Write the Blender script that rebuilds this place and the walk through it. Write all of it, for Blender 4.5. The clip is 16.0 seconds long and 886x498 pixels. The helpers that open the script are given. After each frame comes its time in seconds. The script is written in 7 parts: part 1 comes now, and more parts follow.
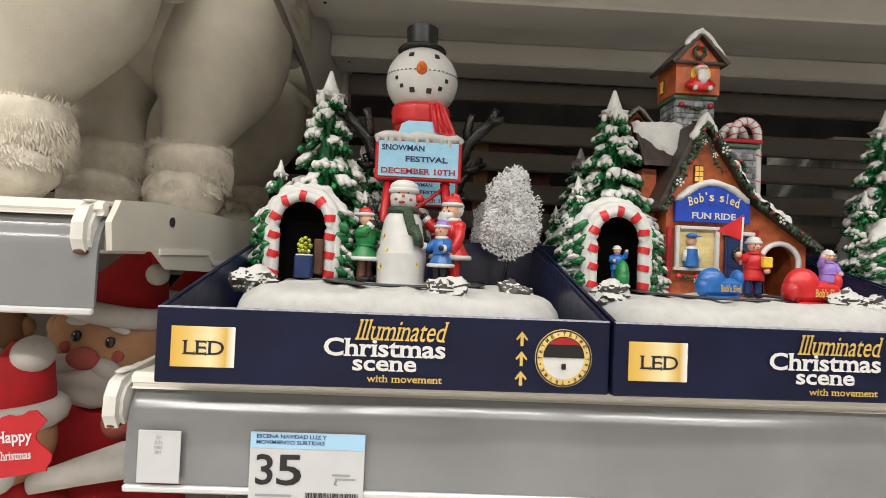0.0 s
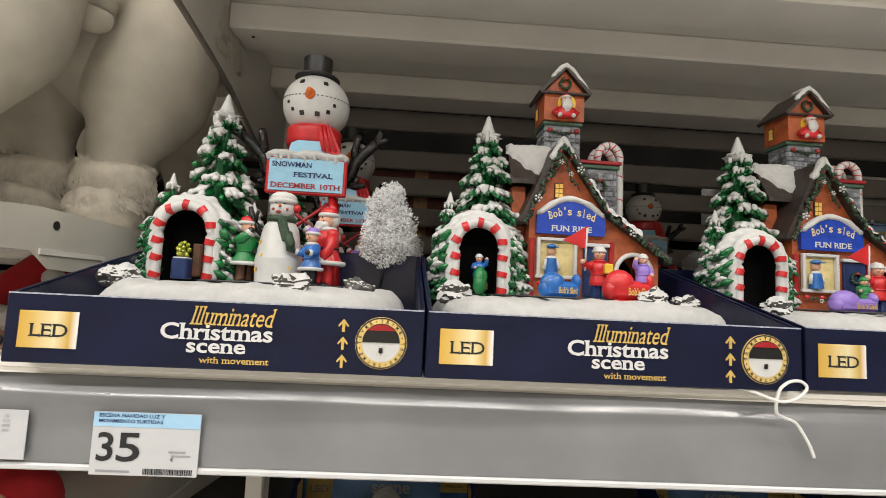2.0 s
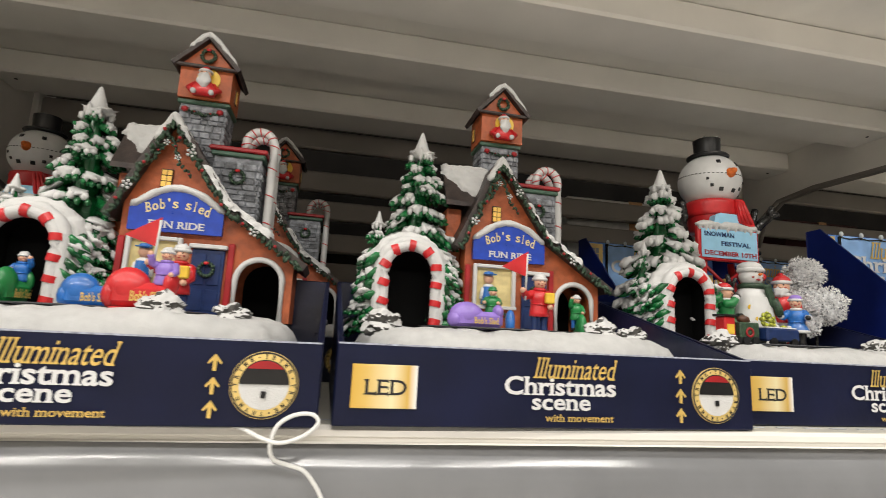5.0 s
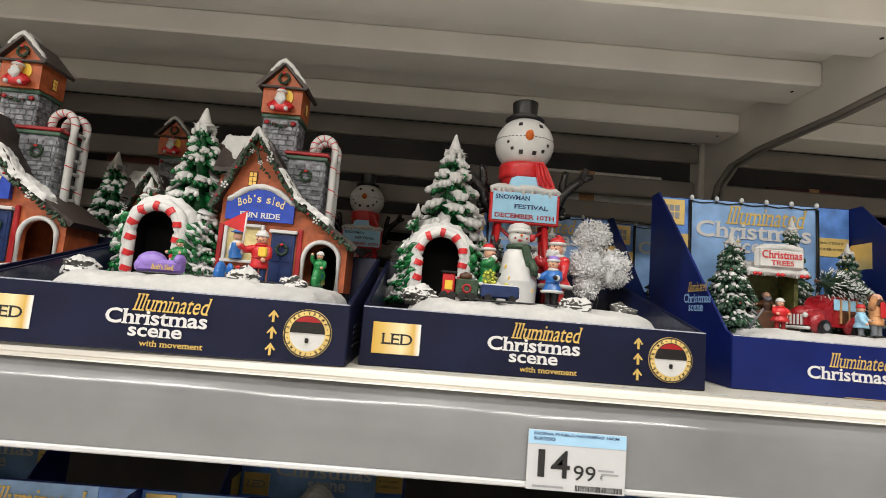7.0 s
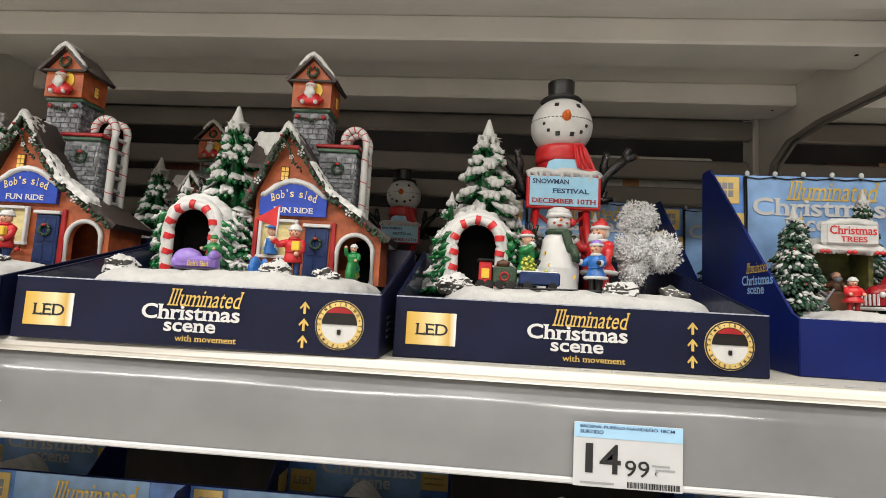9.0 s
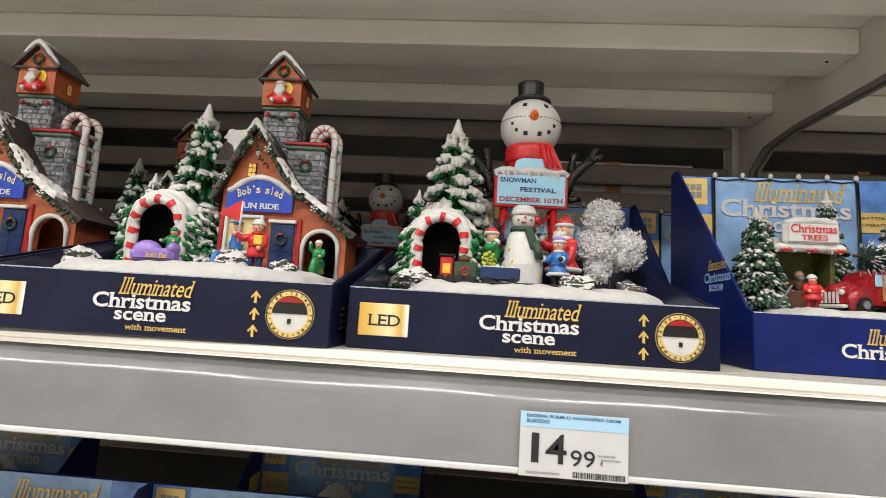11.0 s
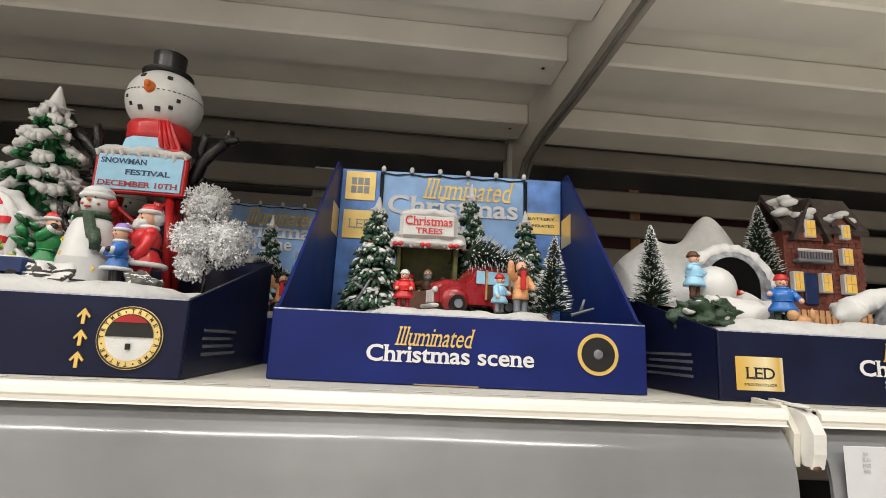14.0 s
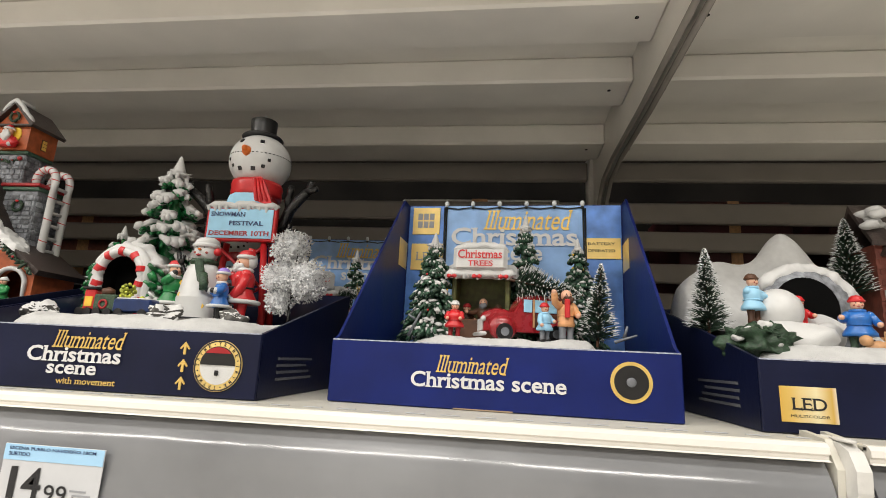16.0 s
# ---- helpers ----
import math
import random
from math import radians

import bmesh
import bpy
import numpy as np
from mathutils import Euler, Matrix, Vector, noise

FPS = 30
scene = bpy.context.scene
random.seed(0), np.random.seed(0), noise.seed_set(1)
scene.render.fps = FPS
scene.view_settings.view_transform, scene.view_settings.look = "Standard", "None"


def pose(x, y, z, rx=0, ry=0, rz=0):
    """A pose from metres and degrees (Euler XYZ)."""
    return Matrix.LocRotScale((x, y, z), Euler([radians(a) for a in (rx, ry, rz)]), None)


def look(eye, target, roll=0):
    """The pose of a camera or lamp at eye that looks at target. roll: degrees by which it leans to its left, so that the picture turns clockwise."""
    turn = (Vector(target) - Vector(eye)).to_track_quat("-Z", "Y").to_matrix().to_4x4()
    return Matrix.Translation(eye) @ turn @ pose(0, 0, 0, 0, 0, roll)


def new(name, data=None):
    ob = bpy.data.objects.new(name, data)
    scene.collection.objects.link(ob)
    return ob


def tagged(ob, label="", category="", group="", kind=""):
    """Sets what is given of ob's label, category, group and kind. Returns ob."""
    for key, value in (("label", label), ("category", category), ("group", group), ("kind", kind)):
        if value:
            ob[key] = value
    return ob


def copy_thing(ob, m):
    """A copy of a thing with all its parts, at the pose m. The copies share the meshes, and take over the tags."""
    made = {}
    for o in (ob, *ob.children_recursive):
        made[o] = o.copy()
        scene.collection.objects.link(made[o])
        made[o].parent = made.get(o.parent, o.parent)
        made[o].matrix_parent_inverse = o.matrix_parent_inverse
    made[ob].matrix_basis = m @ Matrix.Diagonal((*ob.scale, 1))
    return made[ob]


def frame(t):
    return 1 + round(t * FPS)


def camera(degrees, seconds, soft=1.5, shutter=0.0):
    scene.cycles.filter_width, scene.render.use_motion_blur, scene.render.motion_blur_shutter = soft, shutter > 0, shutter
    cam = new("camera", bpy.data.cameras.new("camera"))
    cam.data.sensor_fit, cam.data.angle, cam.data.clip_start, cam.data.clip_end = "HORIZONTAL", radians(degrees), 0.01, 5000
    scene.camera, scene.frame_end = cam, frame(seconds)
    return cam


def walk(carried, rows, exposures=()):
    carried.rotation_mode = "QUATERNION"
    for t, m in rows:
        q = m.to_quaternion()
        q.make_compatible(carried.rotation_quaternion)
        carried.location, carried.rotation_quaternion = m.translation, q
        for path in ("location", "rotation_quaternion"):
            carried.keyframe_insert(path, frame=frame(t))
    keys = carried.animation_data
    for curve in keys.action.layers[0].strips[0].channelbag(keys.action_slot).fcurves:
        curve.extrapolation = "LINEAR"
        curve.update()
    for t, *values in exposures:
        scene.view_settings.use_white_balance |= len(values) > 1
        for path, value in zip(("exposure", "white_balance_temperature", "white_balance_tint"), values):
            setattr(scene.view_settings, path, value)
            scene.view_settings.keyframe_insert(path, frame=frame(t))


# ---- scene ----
import collections

cam = camera(82.4, 16.0, soft=0.9, shutter=0.3)
PATH = [
    (0, (-0.007, -0.283, 1.35), (0.048, 1.715, 1.39), 2.4),
    (0.5, (0.007, -0.301, 1.343), (0.062, 1.697, 1.415), 2.4),
    (1, (0.034, -0.314, 1.337), (0.096, 1.683, 1.433), 2.5),
    (1.5, (0.065, -0.318, 1.331), (0.143, 1.675, 1.477), 2.6),
    (2, (0.087, -0.32, 1.33), (0.182, 1.669, 1.511), 2.8),
    (2.5, (0.106, -0.326, 1.326), (0.224, 1.658, 1.548), 2.9),
    (3, (0.13, -0.317, 1.325), (0.31, 1.654, 1.614), 2.2),
    (3.5, (0.17, -0.299, 1.317), (0.473, 1.649, 1.652), 1.4),
    (4, (0.224, -0.285, 1.318), (0.575, 1.655, 1.655), 1.7),
    (4.5, (0.287, -0.274, 1.321), (0.654, 1.664, 1.649), 2.1),
    (5, (0.341, -0.263, 1.327), (0.71, 1.675, 1.66), 2.9),
    (7.5, (0.663, -0.34, 1.325), (0.576, 1.649, 1.517), 3.8),
    (8, (0.645, -0.331, 1.322), (0.5, 1.655, 1.507), 2.9),
    (10.5, (0.653, -0.311, 1.316), (0.503, 1.668, 1.56), 3.4),
    (11, (0.676, -0.313, 1.307), (0.53, 1.666, 1.556), 3.5),
    (11.5, (0.699, -0.321, 1.301), (0.569, 1.659, 1.551), 3.7),
    (12, (0.73, -0.317, 1.298), (0.753, 1.669, 1.537), 3.6),
    (12.5, (0.78, -0.294, 1.292), (0.958, 1.683, 1.543), 2.0),
    (13, (0.845, -0.273, 1.297), (1.116, 1.69, 1.572), 1.1),
    (13.5, (0.901, -0.25, 1.303), (1.16, 1.705, 1.633), 2.1),
    (14, (0.94, -0.245, 1.304), (1.119, 1.711, 1.675), 2.7),
    (14.5, (0.953, -0.244, 1.299), (0.991, 1.722, 1.662), 2.1),
    (15, (0.965, -0.248, 1.306), (0.828, 1.713, 1.673), 2.4),
    (15.5, (0.979, -0.257, 1.311), (0.755, 1.691, 1.704), 2.7),
    (16, (0.986, -0.276, 1.311), (0.734, 1.663, 1.735), 2.8),
]
walk(cam, [(t, look(eye, target, roll)) for t, eye, target, roll in PATH], exposures=((0, -0.07), (2.5, -0.13), (5, -0.05), (8, 0.07), (12, 0.09), (16, 0.07)))

# ---- world and light ----
world = bpy.data.worlds.new("world")
scene.world = world
world.use_nodes = True
world.node_tree.nodes["Background"].inputs[0].default_value = (0.9, 0.92, 1.0, 1)
world.node_tree.nodes["Background"].inputs[1].default_value = 0.0
LAMP_WATTS = 17.6
LAMP_COLOR = (1.0, 0.955, 0.895)
LAMPS = [(lx, ly) for ly in (-0.75, -2.3) for lx in (-2.6, -1.2, 0.2, 1.6)]
for lx, ly in LAMPS:
    ld = bpy.data.lights.new("ceiling_lamp", "AREA")
    ld.shape, ld.size, ld.size_y, ld.energy, ld.color = "RECTANGLE", 1.2, 0.14, LAMP_WATTS * (0.74 if ly > -1 else 1.85), LAMP_COLOR
    lo = new("ceiling_lamp", ld)
    lo.matrix_world = pose(lx, ly, 2.93)


# ---- materials ----
def mat(name, base, rough=0.5, metal=0.0, var=0.12, s1=60.0, s2=900.0, bump=0.15, depth=0.0006, coat=0.0, sss=0.0, island=0.0, emit=0.0, spec=0.5):
    m = bpy.data.materials.new(name)
    m.use_nodes = True
    nt = m.node_tree
    b = nt.nodes["Principled BSDF"]
    tc = nt.nodes.new("ShaderNodeTexCoord")
    n1 = nt.nodes.new("ShaderNodeTexNoise")
    n1.inputs["Scale"].default_value, n1.inputs["Detail"].default_value = s1, 5
    n2 = nt.nodes.new("ShaderNodeTexNoise")
    n2.inputs["Scale"].default_value, n2.inputs["Detail"].default_value = s2, 3
    nt.links.new(tc.outputs["Object"], n1.inputs["Vector"])
    nt.links.new(tc.outputs["Object"], n2.inputs["Vector"])
    ramp = nt.nodes.new("ShaderNodeValToRGB")
    lo, hi = [max(0.0, c * (1 - var)) for c in base], [min(1.0, c * (1 + var)) for c in base]
    ramp.color_ramp.elements[0].position, ramp.color_ramp.elements[1].position = 0.32, 0.68
    ramp.color_ramp.elements[0].color, ramp.color_ramp.elements[1].color = (*lo, 1), (*hi, 1)
    nt.links.new(n1.outputs["Fac"], ramp.inputs["Fac"])
    color = ramp.outputs["Color"]
    if island:
        geo = nt.nodes.new("ShaderNodeNewGeometry")
        hsv = nt.nodes.new("ShaderNodeHueSaturation")
        mr = nt.nodes.new("ShaderNodeMapRange")
        mr.inputs["To Min"].default_value, mr.inputs["To Max"].default_value = 1 - island, 1 + island
        nt.links.new(geo.outputs["Random Per Island"], mr.inputs["Value"])
        nt.links.new(mr.outputs["Result"], hsv.inputs["Value"])
        nt.links.new(color, hsv.inputs["Color"])
        color = hsv.outputs["Color"]
    nt.links.new(color, b.inputs["Base Color"])
    rr = nt.nodes.new("ShaderNodeMapRange")
    rr.inputs["To Min"].default_value, rr.inputs["To Max"].default_value = max(0.02, rough - 0.08), min(1, rough + 0.08)
    nt.links.new(n1.outputs["Fac"], rr.inputs["Value"])
    nt.links.new(rr.outputs["Result"], b.inputs["Roughness"])
    b.inputs["Metallic"].default_value = metal
    b.inputs["Specular IOR Level"].default_value = spec
    b.inputs["Coat Weight"].default_value = coat
    b.inputs["Coat Roughness"].default_value = 0.12
    if sss:
        b.inputs["Subsurface Weight"].default_value = sss
        b.inputs["Subsurface Radius"].default_value = (0.004, 0.004, 0.004)
    if bump:
        bp = nt.nodes.new("ShaderNodeBump")
        bp.inputs["Strength"].default_value, bp.inputs["Distance"].default_value = bump, depth
        nt.links.new(n2.outputs["Fac"], bp.inputs["Height"])
        nt.links.new(bp.outputs["Normal"], b.inputs["Normal"])
    if emit:
        b.inputs["Emission Color"].default_value = (*base, 1)
        b.inputs["Emission Strength"].default_value = emit
    return m


NAVY = mat("navy_card", (0.0050, 0.0075, 0.030), 0.42, var=0.25, s1=25, s2=260, bump=0.12, depth=0.0008, spec=0.26)
NAVY_IN = mat("navy_card_inside", (0.009, 0.013, 0.045), 0.3, var=0.3, s1=30, s2=120, bump=0.3, depth=0.0015, coat=0.3)
ROYAL = mat("royal_blue_card", (0.0035, 0.012, 0.115), 0.42, var=0.2, s1=25, s2=200, bump=0.12, depth=0.0008, spec=0.28)
SKYBLUE = mat("printed_sky_blue", (0.10, 0.24, 0.62), 0.35, var=0.45, s1=35, s2=300, bump=0.05, coat=0.2)
PALEBLUE = mat("printed_pale_blue", (0.27, 0.47, 0.84), 0.35, var=0.25, s1=30, s2=300, bump=0.05, coat=0.2)
CARD_EDGE = mat("card_edge", (0.32, 0.23, 0.15), 0.85)
WHITE_EDGE = mat("pale_card_fold", (0.35, 0.37, 0.45), 0.7, var=0.4, s1=300)
GOLD = mat("gold_foil", (0.84, 0.62, 0.22), 0.36, 0.30, var=0.16, s1=30, s2=200, bump=0.03)
GOLD_PLATE = mat("gold_foil_plate", (0.84, 0.62, 0.22), 0.34, 0.30, var=0.1, bump=0.03)
nodes = GOLD_PLATE.node_tree.nodes
axes, fade = nodes.new("ShaderNodeSeparateXYZ"), nodes.new("ShaderNodeValToRGB")
span = nodes.new("ShaderNodeMapRange")
span.inputs["From Min"].default_value, span.inputs["From Max"].default_value = 0.0080, 0.0405
for spot, tone in ((0.0, (0.74, 0.46, 0.08, 1)), (0.22, (0.62, 0.37, 0.05, 1)), (0.62, (0.95, 0.84, 0.52, 1)), (0.86, (0.72, 0.46, 0.10, 1)), (1.0, (0.80, 0.55, 0.16, 1))):
    stop = fade.color_ramp.elements.new(spot) if 0 < spot < 1 else fade.color_ramp.elements[int(spot)]
    stop.color = tone
GOLD_PLATE.node_tree.links.new([n for n in nodes if n.bl_idname == "ShaderNodeTexCoord"][0].outputs["Object"], axes.inputs[0])
GOLD_PLATE.node_tree.links.new(axes.outputs["X"], span.inputs["Value"])
GOLD_PLATE.node_tree.links.new(span.outputs["Result"], fade.inputs["Fac"])
GOLD_PLATE.node_tree.links.new(fade.outputs["Color"], nodes["Principled BSDF"].inputs["Base Color"])
GOLD_INK = mat("gold_ink", (0.72, 0.50, 0.14), 0.4, 0.35, var=0.12, bump=0)
WHITE_INK = mat("white_ink", (0.68, 0.68, 0.68), 0.5, var=0.02, bump=0)
BLACK_INK = mat("black_ink", (0.012, 0.012, 0.014), 0.5, var=0.05, bump=0)
GREY_INK = mat("grey_ink", (0.30, 0.31, 0.33), 0.5, var=0.05, bump=0)
LABEL_WHITE = mat("label_paper", (0.55, 0.56, 0.58), 0.5, var=0.03, bump=0.03)
LABEL_BLUE = mat("label_blue_band", (0.36, 0.60, 0.82), 0.5, var=0.04, bump=0)
SNOW = mat("resin_snow", (0.62, 0.62, 0.61), 0.62, var=0.05, s1=90, s2=1500, bump=0.5, depth=0.0009, sss=0.15)
SNOW_GLIT = mat("glitter_snow", (0.62, 0.62, 0.61), 0.55, var=0.07, s1=140, s2=2300, bump=0.8, depth=0.0010, sss=0.1)
PAINT_WHITE = mat("white_enamel", (0.60, 0.60, 0.59), 0.38, var=0.04, s1=120, bump=0.06, coat=0.1)
BLACK = mat("black_enamel", (0.010, 0.010, 0.011), 0.32, var=0.2, bump=0.1)
# Black that paints the darkness inside tunnel mouths and the archway.
HOLLOW_SHADE = mat("hollow_shade_black", (0.004, 0.004, 0.004), 0.9, bump=0, spec=0.05)
RED = mat("red_enamel", (0.56, 0.018, 0.022), 0.36, var=0.16, s1=90, s2=500, bump=0.12, coat=0.2)
RED_DARK = mat("dark_red_enamel", (0.34, 0.012, 0.016), 0.4, var=0.2, bump=0.1)
GREEN = mat("fir_green_enamel", (0.006, 0.118, 0.030), 0.26, var=0.5, s1=160, s2=700, bump=0.35, coat=0.3, island=0.45)
GREEN_B = mat("bright_green_enamel", (0.012, 0.20, 0.05), 0.35, var=0.2, bump=0.1, coat=0.2)
ORANGE = mat("carrot_orange", (0.72, 0.16, 0.02), 0.45, var=0.2, s1=300)
SKYPAINT = mat("sky_blue_enamel", (0.32, 0.60, 0.80), 0.4, var=0.06, s1=120)
SIGNBLUE = mat("sign_blue_enamel", (0.012, 0.055, 0.42), 0.3, var=0.15, s1=160, s2=500, bump=0.1, coat=0.3)
BLUE = mat("blue_enamel", (0.02, 0.14, 0.46), 0.33, var=0.2, s1=150, coat=0.25)
BLUE_DARK = mat("dark_blue_enamel", (0.012, 0.03, 0.11), 0.35, var=0.2, s1=150)
LILAC = mat("lilac_enamel", (0.27, 0.17, 0.55), 0.36, var=0.12, s1=150, coat=0.2)
YELLOW = mat("yellow_enamel", (0.80, 0.52, 0.05), 0.4, var=0.1, s1=150)
CREAM = mat("cream_enamel", (0.72, 0.60, 0.28), 0.5, var=0.15, s1=150)
LIME = mat("lime_tinsel", (0.42, 0.45, 0.06), 0.3, 0.3, var=0.4, s1=400, island=0.5)
SKIN = mat("painted_face", (0.70, 0.40, 0.27), 0.45, var=0.08, s1=200)
BROWN = mat("brown_enamel", (0.085, 0.035, 0.016), 0.5, var=0.3, s1=150)
TAN = mat("tan_enamel", (0.48, 0.26, 0.12), 0.5, var=0.2, s1=200)
PEACH = mat("peach_enamel", (0.72, 0.36, 0.16), 0.45, var=0.1, s1=200)
GREYP = mat("grey_enamel", (0.17, 0.18, 0.20), 0.5, var=0.2, s1=150)
BARK = mat("dark_bark", (0.008, 0.0075, 0.0075), 0.22, var=0.5, s1=250, s2=900, bump=0.6, depth=0.001)
ROCK = mat("painted_rock", (0.075, 0.072, 0.066), 0.6, var=0.6, s1=200, s2=600, bump=0.6, depth=0.001)
BRICK = mat("painted_brick", (0.40, 0.095, 0.030), 0.5, var=0.28, s1=130, s2=420, bump=0.45, depth=0.0008)
BRICK_DARK = mat("painted_brick_brown", (0.16, 0.045, 0.03), 0.5, var=0.3, s1=130, s2=500, bump=0.4)
STONE = mat("painted_stone", (0.20, 0.21, 0.23), 0.55, var=0.55, s1=170, s2=500, bump=0.6, depth=0.001, island=0.35)
ROOF = mat("painted_roof", (0.040, 0.028, 0.024), 0.5, var=0.4, s1=140, s2=500, bump=0.5, depth=0.0008)
FIR_DARK = mat("dusted_fir_green", (0.022, 0.062, 0.034), 0.5, var=0.5, s1=260, s2=900, bump=0.5, island=0.5)
OLIVE = mat("olive_enamel", (0.105, 0.110, 0.030), 0.5, var=0.4, s1=150, s2=500, bump=0.3)
CAR_RED = mat("car_red_enamel", (0.29, 0.010, 0.016), 0.28, var=0.2, s1=140, s2=400, bump=0.1, coat=0.4)
MAROON = mat("maroon_card", (0.055, 0.007, 0.009), 0.6, var=0.3, s1=20)
LEDGE = mat("ledge_green", (0.055, 0.115, 0.075), 0.5, var=0.25, s1=200)
GLOW = mat("warm_window", (0.95, 0.58, 0.12), 0.4, var=0.1, s1=200, bump=0)
GARLAND = mat("garland_green", (0.025, 0.055, 0.028), 0.5, var=0.5, s1=500, s2=900, bump=0.6, depth=0.001)
BRISTLE = mat("bristle_green", (0.020, 0.048, 0.026), 0.5, var=0.3, bump=0, island=0.5)
BRISTLE_SNOW = mat("bristle_snow", (0.74, 0.75, 0.75), 0.6, var=0.1, bump=0, island=0.2)
FROST = mat("frosted_bristle", (0.78, 0.78, 0.78), 0.9, var=0.05, bump=0, island=0.08)
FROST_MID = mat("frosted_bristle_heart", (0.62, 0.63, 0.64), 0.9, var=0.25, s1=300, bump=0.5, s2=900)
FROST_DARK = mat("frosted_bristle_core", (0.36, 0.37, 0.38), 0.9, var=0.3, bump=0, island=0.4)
WIRE = mat("cable_dark", (0.012, 0.014, 0.013), 0.4, bump=0)
BULB = mat("clear_bulb", (0.62, 0.66, 0.68), 0.15, var=0.1, bump=0)
TRACKM = mat("track_grey", (0.045, 0.047, 0.052), 0.4, var=0.2, s1=80)
SHELF = mat("shelf_enamel", (0.80, 0.77, 0.715), 0.42, var=0.07, s1=9, s2=300, bump=0.06)
SHELF_TOP = mat("shelf_top_cream", (0.62, 0.60, 0.53), 0.4, var=0.06, s1=20, s2=300, bump=0.05)
HOLE = mat("punched_hole", (0.01, 0.01, 0.01), 0.9, bump=0)
# Slat steel; also the painted shadow line along the bracket edges.
SLAT_AND_SHADE = mat("back_slat_and_edge_shade", (0.235, 0.212, 0.190), 0.55, var=0.12, s1=8, s2=200, bump=0.05)
# Near-black colour that stands in for the shade behind the slats.
GAP_SHADE = mat("gap_shade_black", (0.008, 0.007, 0.006), 0.8, var=0.5, s1=9, bump=0, spec=0.08)
LIP = mat("grey_label_strip", (0.205, 0.21, 0.22), 0.20, var=0.16, s1=9, s2=17, bump=0.14, depth=0.006, coat=0.45)
LIP_EDGE = mat("clear_strip_edge", (0.60, 0.61, 0.62), 0.25, var=0.05, bump=0, coat=0.4)
WORN_WHITE = mat("worn_white_plastic", (0.66, 0.65, 0.62), 0.45, var=0.12, s1=60, s2=300, bump=0.2)
PLUSH = mat("cream_plush", (0.66, 0.615, 0.53), 0.95, var=0.07, s1=35, s2=1700, bump=0.7, depth=0.0012)
FUR = mat("cream_fur", (0.70, 0.645, 0.55), 0.95, var=0.10, s1=90, s2=700, bump=0.5, depth=0.0012)
FELT_RED = mat("red_felt", (0.38, 0.010, 0.014), 0.95, var=0.15, s1=60, s2=1200, bump=0.5)
FELT_WHITE = mat("white_felt", (0.50, 0.475, 0.45), 0.95, var=0.08, s1=60, s2=1200, bump=0.5)
FELT_SKIN = mat("skin_felt", (0.40, 0.215, 0.12), 0.95, var=0.08, s1=60, s2=1200, bump=0.4)
FELT_PINK = mat("pink_felt", (0.36, 0.085, 0.070), 0.95, var=0.1, s1=60, s2=1200, bump=0.4)
CARD_RED = mat("red_card", (0.46, 0.010, 0.018), 0.45, var=0.08, s1=40, bump=0.03)
STRING = mat("white_string", (0.78, 0.78, 0.76), 0.8, var=0.05, s1=900, s2=2500, bump=0.5)
# Tone of the unseen opposite wall, raised to bounce light onto the ribs.
AISLE = mat("aisle_bounce", (0.60, 0.57, 0.52), 0.8, var=0.5, s1=3, s2=60)
PRINT = mat("small_print_ink", (0.10, 0.105, 0.12), 0.6, var=0.2, bump=0)
PLASTER = mat("painted_wall", (0.74, 0.73, 0.70), 0.8, var=0.06, s1=2, s2=60)
CEIL = mat("ceiling_panel", (0.78, 0.78, 0.76), 0.8, var=0.05, s1=2, s2=60)
FLOORM = mat("floor_vinyl", (0.80, 0.775, 0.73), 0.35, var=0.1, s1=3, s2=80)


# ---- mesh builder ----
def ico(sub):
    bm = bmesh.new()
    bmesh.ops.create_icosphere(bm, subdivisions=sub, radius=1)
    v = [tuple(x.co) for x in bm.verts]
    bm.verts.index_update()
    f = [tuple(x.index for x in y.verts) for y in bm.faces]
    bm.free()
    return v, f


ICO = {1: ico(1), 2: ico(2), 3: ico(3), 4: ico(4)}
TEXTS = {}


